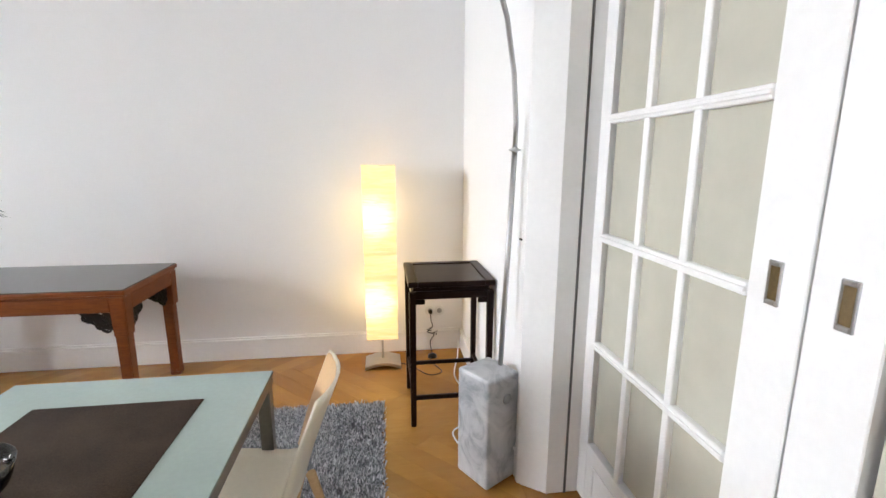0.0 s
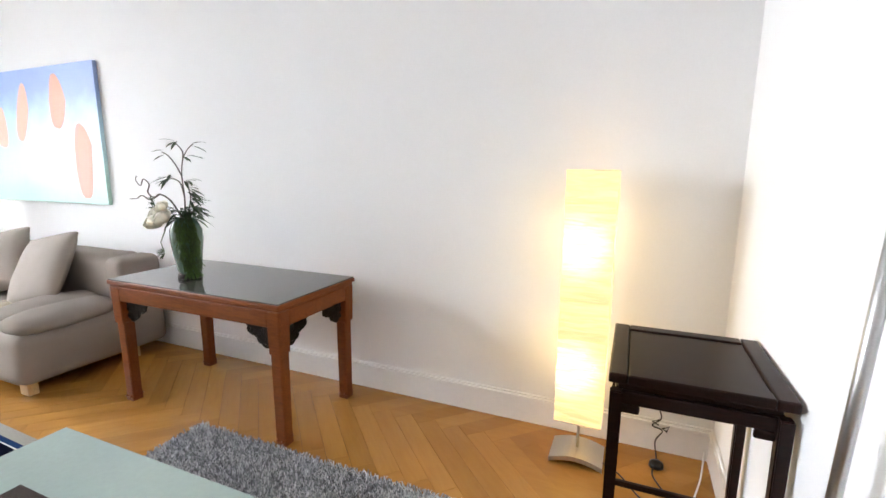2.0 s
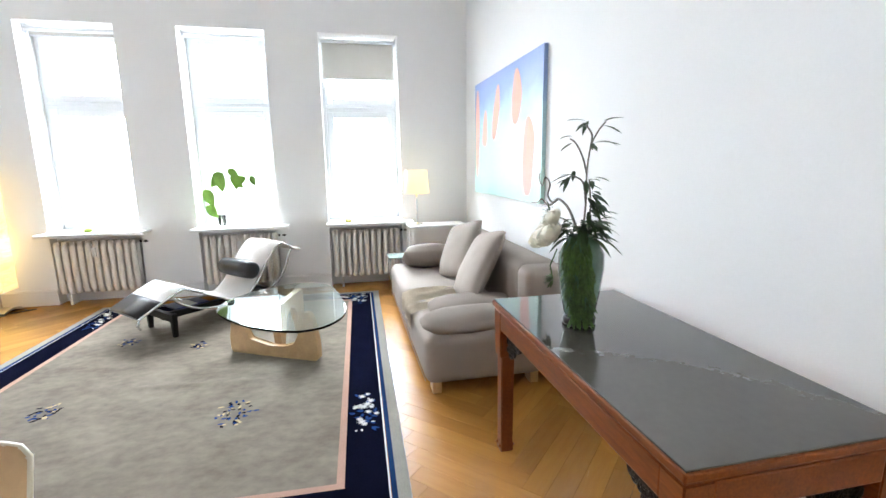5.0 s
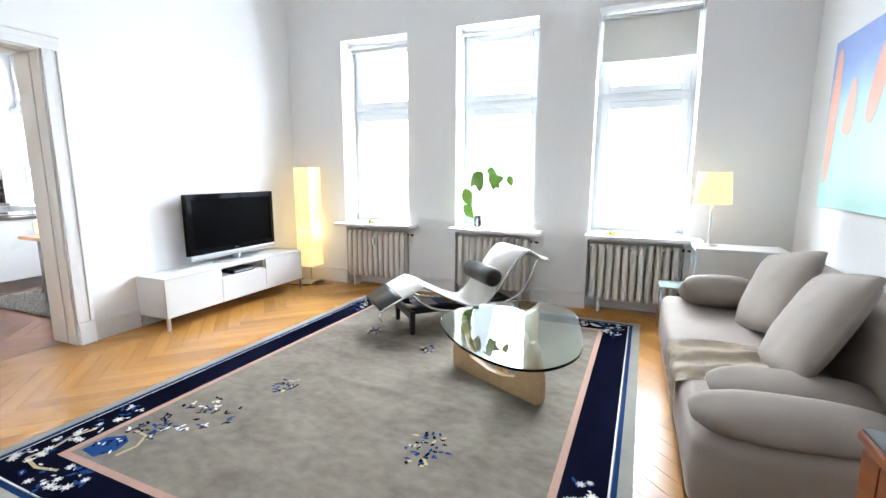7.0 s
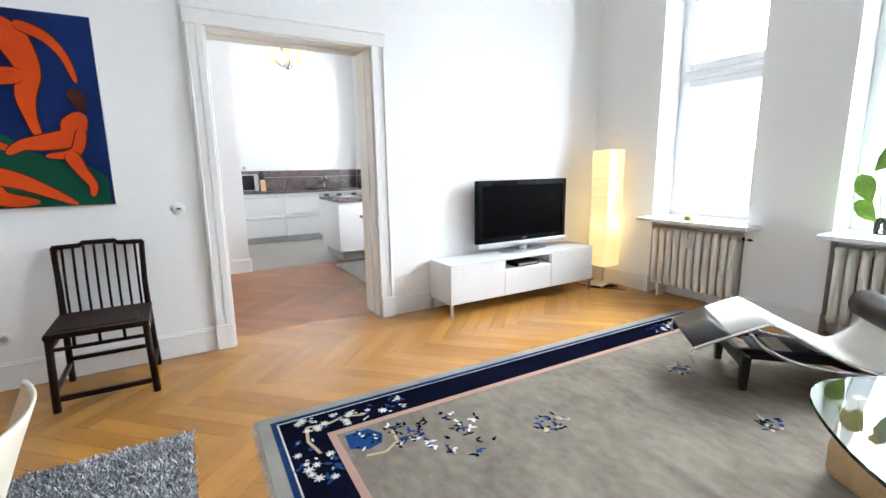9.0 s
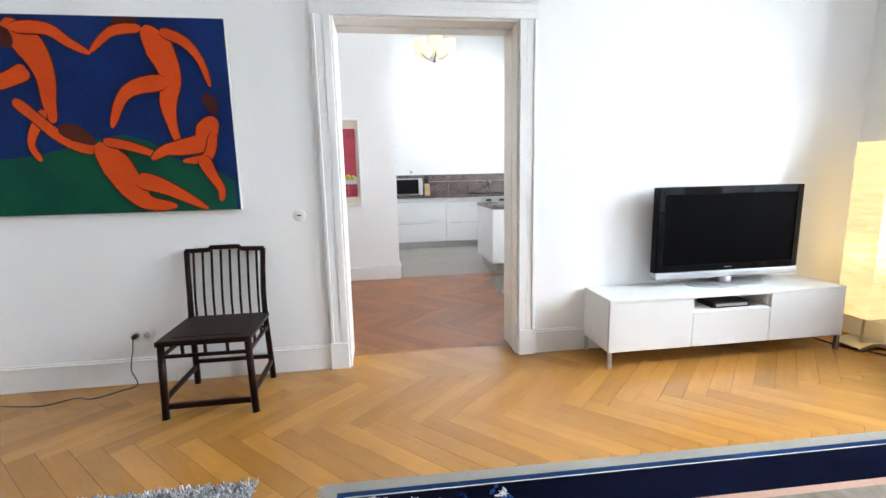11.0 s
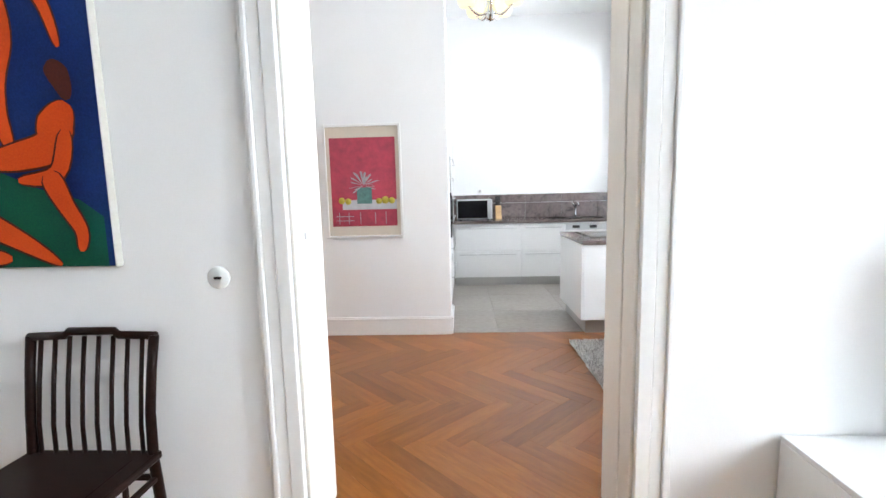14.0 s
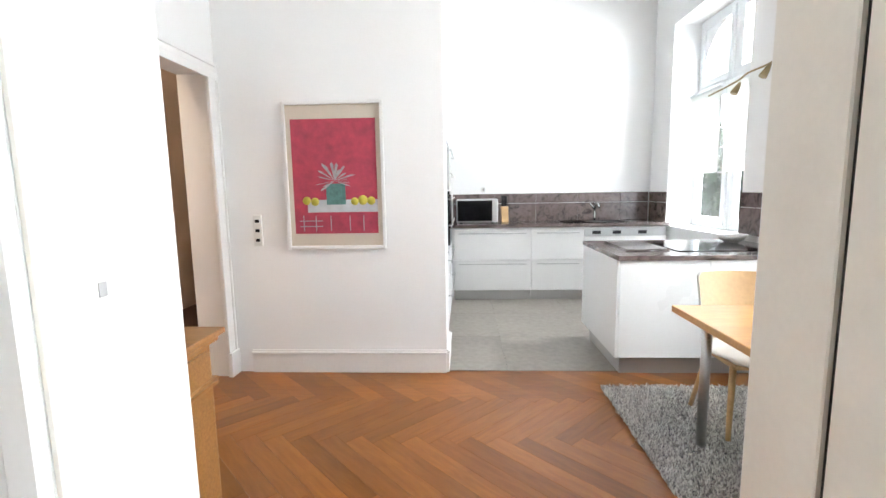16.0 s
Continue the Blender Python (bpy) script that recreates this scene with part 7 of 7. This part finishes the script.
for k in range(5):
    an = 2 * math.pi * k / 5 + 0.3
    x, y = 0.13 * math.cos(an), 0.13 * math.sin(an)
    bm = bmesh.new()
    tube(bm, smooth_path([(0, 0, 0.0), (x * 0.5, y * 0.5, -0.03), (x, y, 0.02)], 4), 0.006, 6)
    ar = part("arm", bm, CHROME, cl)
    bm = bmesh.new()
    lathe(bm, [(0.0, 0.0), (0.016, 0.01), (0.02, 0.035), (0.012, 0.06), (0.0, 0.068)], 12, pose(x, y, 0.03))
    part("bulb", bm, BULB, ar, smooth=True)
    bm = bmesh.new()
    lathe(bm, [(0.04, 0.0), (0.05, 0.02), (0.056, 0.11), (0.053, 0.11), (0.047, 0.022), (0.037, 0.003)], 18, pose(x, y, 0.01))
    sh = part("glass_cup", bm, CHG, ar, "pale yellow glass cup", smooth=True)
    sh.visible_shadow = False
wl = thing("wall_lamp", "brass wall spotlight rail with lit spots", "wall lamp", (XKW, -4.40, 2.24))
bm = bmesh.new()
tube(bm, smooth_path([(0.12, -0.85, -0.04), (0.10, -0.45, 0.0), (0.13, -0.25, 0.02), (0.10, 0.0, 0.04), (0.12, 0.25, 0.10)], 5), 0.008, 8)
tube(bm, [(0.0, 0.0, 0.0), (0.10, 0.0, 0.04)], 0.010, 8)
lathe(bm, [(0, 0), (0.04, 0.0), (0.04, 0.015), (0.0, 0.02)], 18, pose(0, 0, 0, 0, 90, 0))
part("rail", bm, BRASS, wl)
for y, z in ((-0.40, -0.02), (-0.03, 0.03), (0.22, 0.09)):
    bm = bmesh.new()
    tube(bm, [(0.10, y, z), (0.12, y, z - 0.04), (0.15, y, z - 0.09)], [0.012, 0.022, 0.03], 12)
    sp2 = part("spot", bm, BRASS, wl)

# ---- outside ----
OUT = glowing("bright_overcast_distance", (0.93, 0.96, 1.0), 2.6, (0.8, 0.8, 0.8))
bd = solid("backdrop", B(-22.0, -21.9, -75, 45, -12, 22), OUT, "bright overcast sky seen through the windows", "backdrop", "structure")
BLINDK = blind_cloth("white_translucent_blind", (0.85, 0.85, 0.83), 0.6)
for k, (a, b) in enumerate(((KWIN[0], (KWIN[0] + KWIN[1]) / 2), ((KWIN[0] + KWIN[1]) / 2, KWIN[1]))):
    kbld = thing("roller_blind", "white translucent roller blind over the lower sash", "blind", (XKW - 0.20, 0, 0))
    part("cloth", B(0, 0.002, a + 0.05, b - 0.05, 1.50, 2.36), BLINDK, kbld)
    bm = bmesh.new()
    tube(bm, [(0, a + 0.04, 2.375), (0, b - 0.04, 2.375)], 0.018, 10)
    part("roller", bm, PVC, kbld)
tree = thing("street_tree", "dark leafy street tree outside the kitchen window", "tree", (-8.6, -12.4, -10))
bm = bmesh.new()
tube(bm, [(0, 0, 0), (0.1, 0, 4), (0, 0.1, 8), (0.1, 0, 11)], [0.3, 0.24, 0.18, 0.06], 10)
for k in range(7):
    an = k * 0.9
    tube(bm, [(0, 0, 6 + 0.6 * k), (0.9 * math.cos(an), 0.9 * math.sin(an), 7 + 0.6 * k), (1.8 * math.cos(an), 1.8 * math.sin(an), 7.6 + 0.6 * k)], [0.09, 0.06, 0.02], 6)
part("trunk", bm, TWIG, tree)
rng = np.random.default_rng(7)
N = 14000
u = rng.normal(size=(N, 3))
u /= np.linalg.norm(u, axis=1)[:, None]
r = rng.uniform(0.25, 1, N) ** 0.5 * (1 + 0.25 * np.sin(u[:, 0] * 7) * np.cos(u[:, 2] * 6))
ctr = u * r[:, None] * np.array([2.4, 3.0, 3.2]) + np.array([0, 0, 9.3])
t1, t2 = rng.normal(size=(N, 3)) * 0.09, rng.normal(size=(N, 3)) * 0.09
vv = np.stack([ctr - t1, ctr + t2, ctr + t1, ctr - t2], 1).reshape(-1, 3)
me = bpy.data.meshes.new("crown")
me.from_pydata(vv.tolist(), [], np.arange(N * 4).reshape(-1, 4).tolist())
me.materials.append(LEAF)
cr = new("crown", me)
cr.parent = tree
solid("ground", B(-60, -6.6, -40, 40, -10.2, -10), surface("street_asphalt", (0.06, 0.06, 0.06), 0.9), "street ground far below the windows", "ground", "structure")

# ---- floors, piece by piece ----
PL, PW = 0.693, 0.108


def clip_poly(poly, x0, x1, y0, y1):
    for ax, lim, keep in ((0, x0, 1), (0, x1, -1), (1, y0, 1), (1, y1, -1)):
        out = []
        for i in range(len(poly)):
            a, b = poly[i], poly[(i + 1) % len(poly)]
            ia, ib = keep * (a[ax] - lim) >= 0, keep * (b[ax] - lim) >= 0
            if ia:
                out.append(a)
            if ia != ib:
                t = (lim - a[ax]) / (b[ax] - a[ax])
                out.append((a[0] + t * (b[0] - a[0]), a[1] + t * (b[1] - a[1])))
        poly = out
        if len(poly) < 3:
            return []
    return poly


S2 = math.sqrt(0.5)
G = 0.0008
plank_mesh = mesh_of("plank", box(bmesh.new(), G, PL - G, G, PW - G, -0.012, 0.0, 0.0003, seg=1), OAK)
red_plank_mesh = mesh_of("plank", box(bmesh.new(), G, PL - G, G, PW - G, -0.012, 0.0, 0.0003, seg=1), REDO)


def rest_mesh(polys):
    verts, faces = [], []
    for poly in polys:
        n, k = len(poly), len(verts)
        cx, cy = sum(p[0] for p in poly) / n, sum(p[1] for p in poly) / n
        verts += [(x, y, -0.012) for x, y in poly] + [(cx + (x - cx) * 0.997, cy + (y - cy) * 0.997, 0.0) for x, y in poly]
        faces.append([k + n + i for i in range(n)])
        faces += [[k + i, k + (i + 1) % n, k + n + (i + 1) % n, k + n + i] for i in range(n)]
    return verts, faces


def lay(x0, x1, y0, y1, ox, oy, quota, near, piece):
    """Herringbone boards over a rectangle; boards whole and near the walked line become pieces, up to quota."""
    whole, rest = [], []
    for m in range(-9, 10):
        for k in range(-75, 76):
            for kind in (0, 1):
                bx, by = ox + k * PW * math.sqrt(2), oy + m * PL * math.sqrt(2)
                # local axes: p along (1, 1), q along (1, -1)
                def xy(p, q):
                    return bx + (p + q) * S2, by + (p - q) * S2
                c = [xy(0, 0), xy(PL, 0), xy(PL, PW), xy(0, PW)] if kind == 0 else [xy(-PW, 0), xy(0, 0), xy(0, PL), xy(-PW, PL)]
                if max(p[0] for p in c) < x0 or min(p[0] for p in c) > x1 or max(p[1] for p in c) < y0 or min(p[1] for p in c) > y1:
                    continue
                inside = all(x0 <= p[0] <= x1 and y0 <= p[1] <= y1 for p in c)
                if inside:
                    cx, cy = sum(p[0] for p in c) / 4, sum(p[1] for p in c) / 4
                    whole.append((min((cx - a) ** 2 + (cy - b) ** 2 for a, b in near), kind, bx, by, c))
                else:
                    q = clip_poly(c, x0, x1, y0, y1)
                    if q:
                        rest.append(q)
    whole.sort(key=lambda w: w[:4])
    for _, kind, bx, by, c in whole[:quota]:
        ob = new("plank", piece)
        ob.parent = floor
        # mirrored frame: boards are symmetric, so a turn serves
        if kind == 0:
            ob.matrix_basis = pose(bx + PW * S2, by - PW * S2, 0, 0, 0, 45)
        else:
            ob.matrix_basis = pose(bx - PW * S2, by - PW * S2, 0, 0, 0, -45)
    rest += [w[4] for w in whole[quota:]]
    return rest


rest = lay(XW - 0.13, XE, -1.52, YN, -3.0, -0.02, 190, [(-0.8, 3.0), (-2.2, -0.4), (-3.0, -0.8), (-2.4, 3.2), (-1.4, -0.6), (-4.2, -0.5)], plank_mesh)
rest += lay(XE, XE + 0.7, YS, YN, -3.0, -0.02, 0, [(0, 0)], plank_mesh)
red_rest = lay(XKW, XK + 1.6, -4.02, -1.523, -3.0, -2.525 + 0.98, 100, [(-2.5, -2.4), (-2.3, -3.3)], red_plank_mesh)
for polys, mat in ((rest, OAK2), (red_rest, REDO2)):
    v, f = rest_mesh(polys)
    me = bpy.data.meshes.new("planks_rest")
    me.from_pydata(v, [], f)
    me.materials.append(mat)
    ob = new("planks", me)
    ob.parent = floor
    tagged(ob, kind="stuff")
tile_mesh = mesh_of("tile", B(0.0007, 0.7993, 0.0007, 0.7993, -0.012, 0.0, 0.001, seg=1), TILE)
for i in range(8):
    for j in range(6):
        x, y = -2.88 - 0.8 * i + 1.6, -4.825 - 0.8 * j
        if x + 0.8 < XKW or y < YB - 0.8:
            continue
        ob = new("tile", tile_mesh)
        ob.parent = floor
        ob.location = (x, y, 0)
solid("trim_floor_strip", B(XKW, -2.44, -4.027, -4.018, -0.008, 0.001), DKMETAL, "thin steel strip between parquet and tiles", "floor trim", "structure")
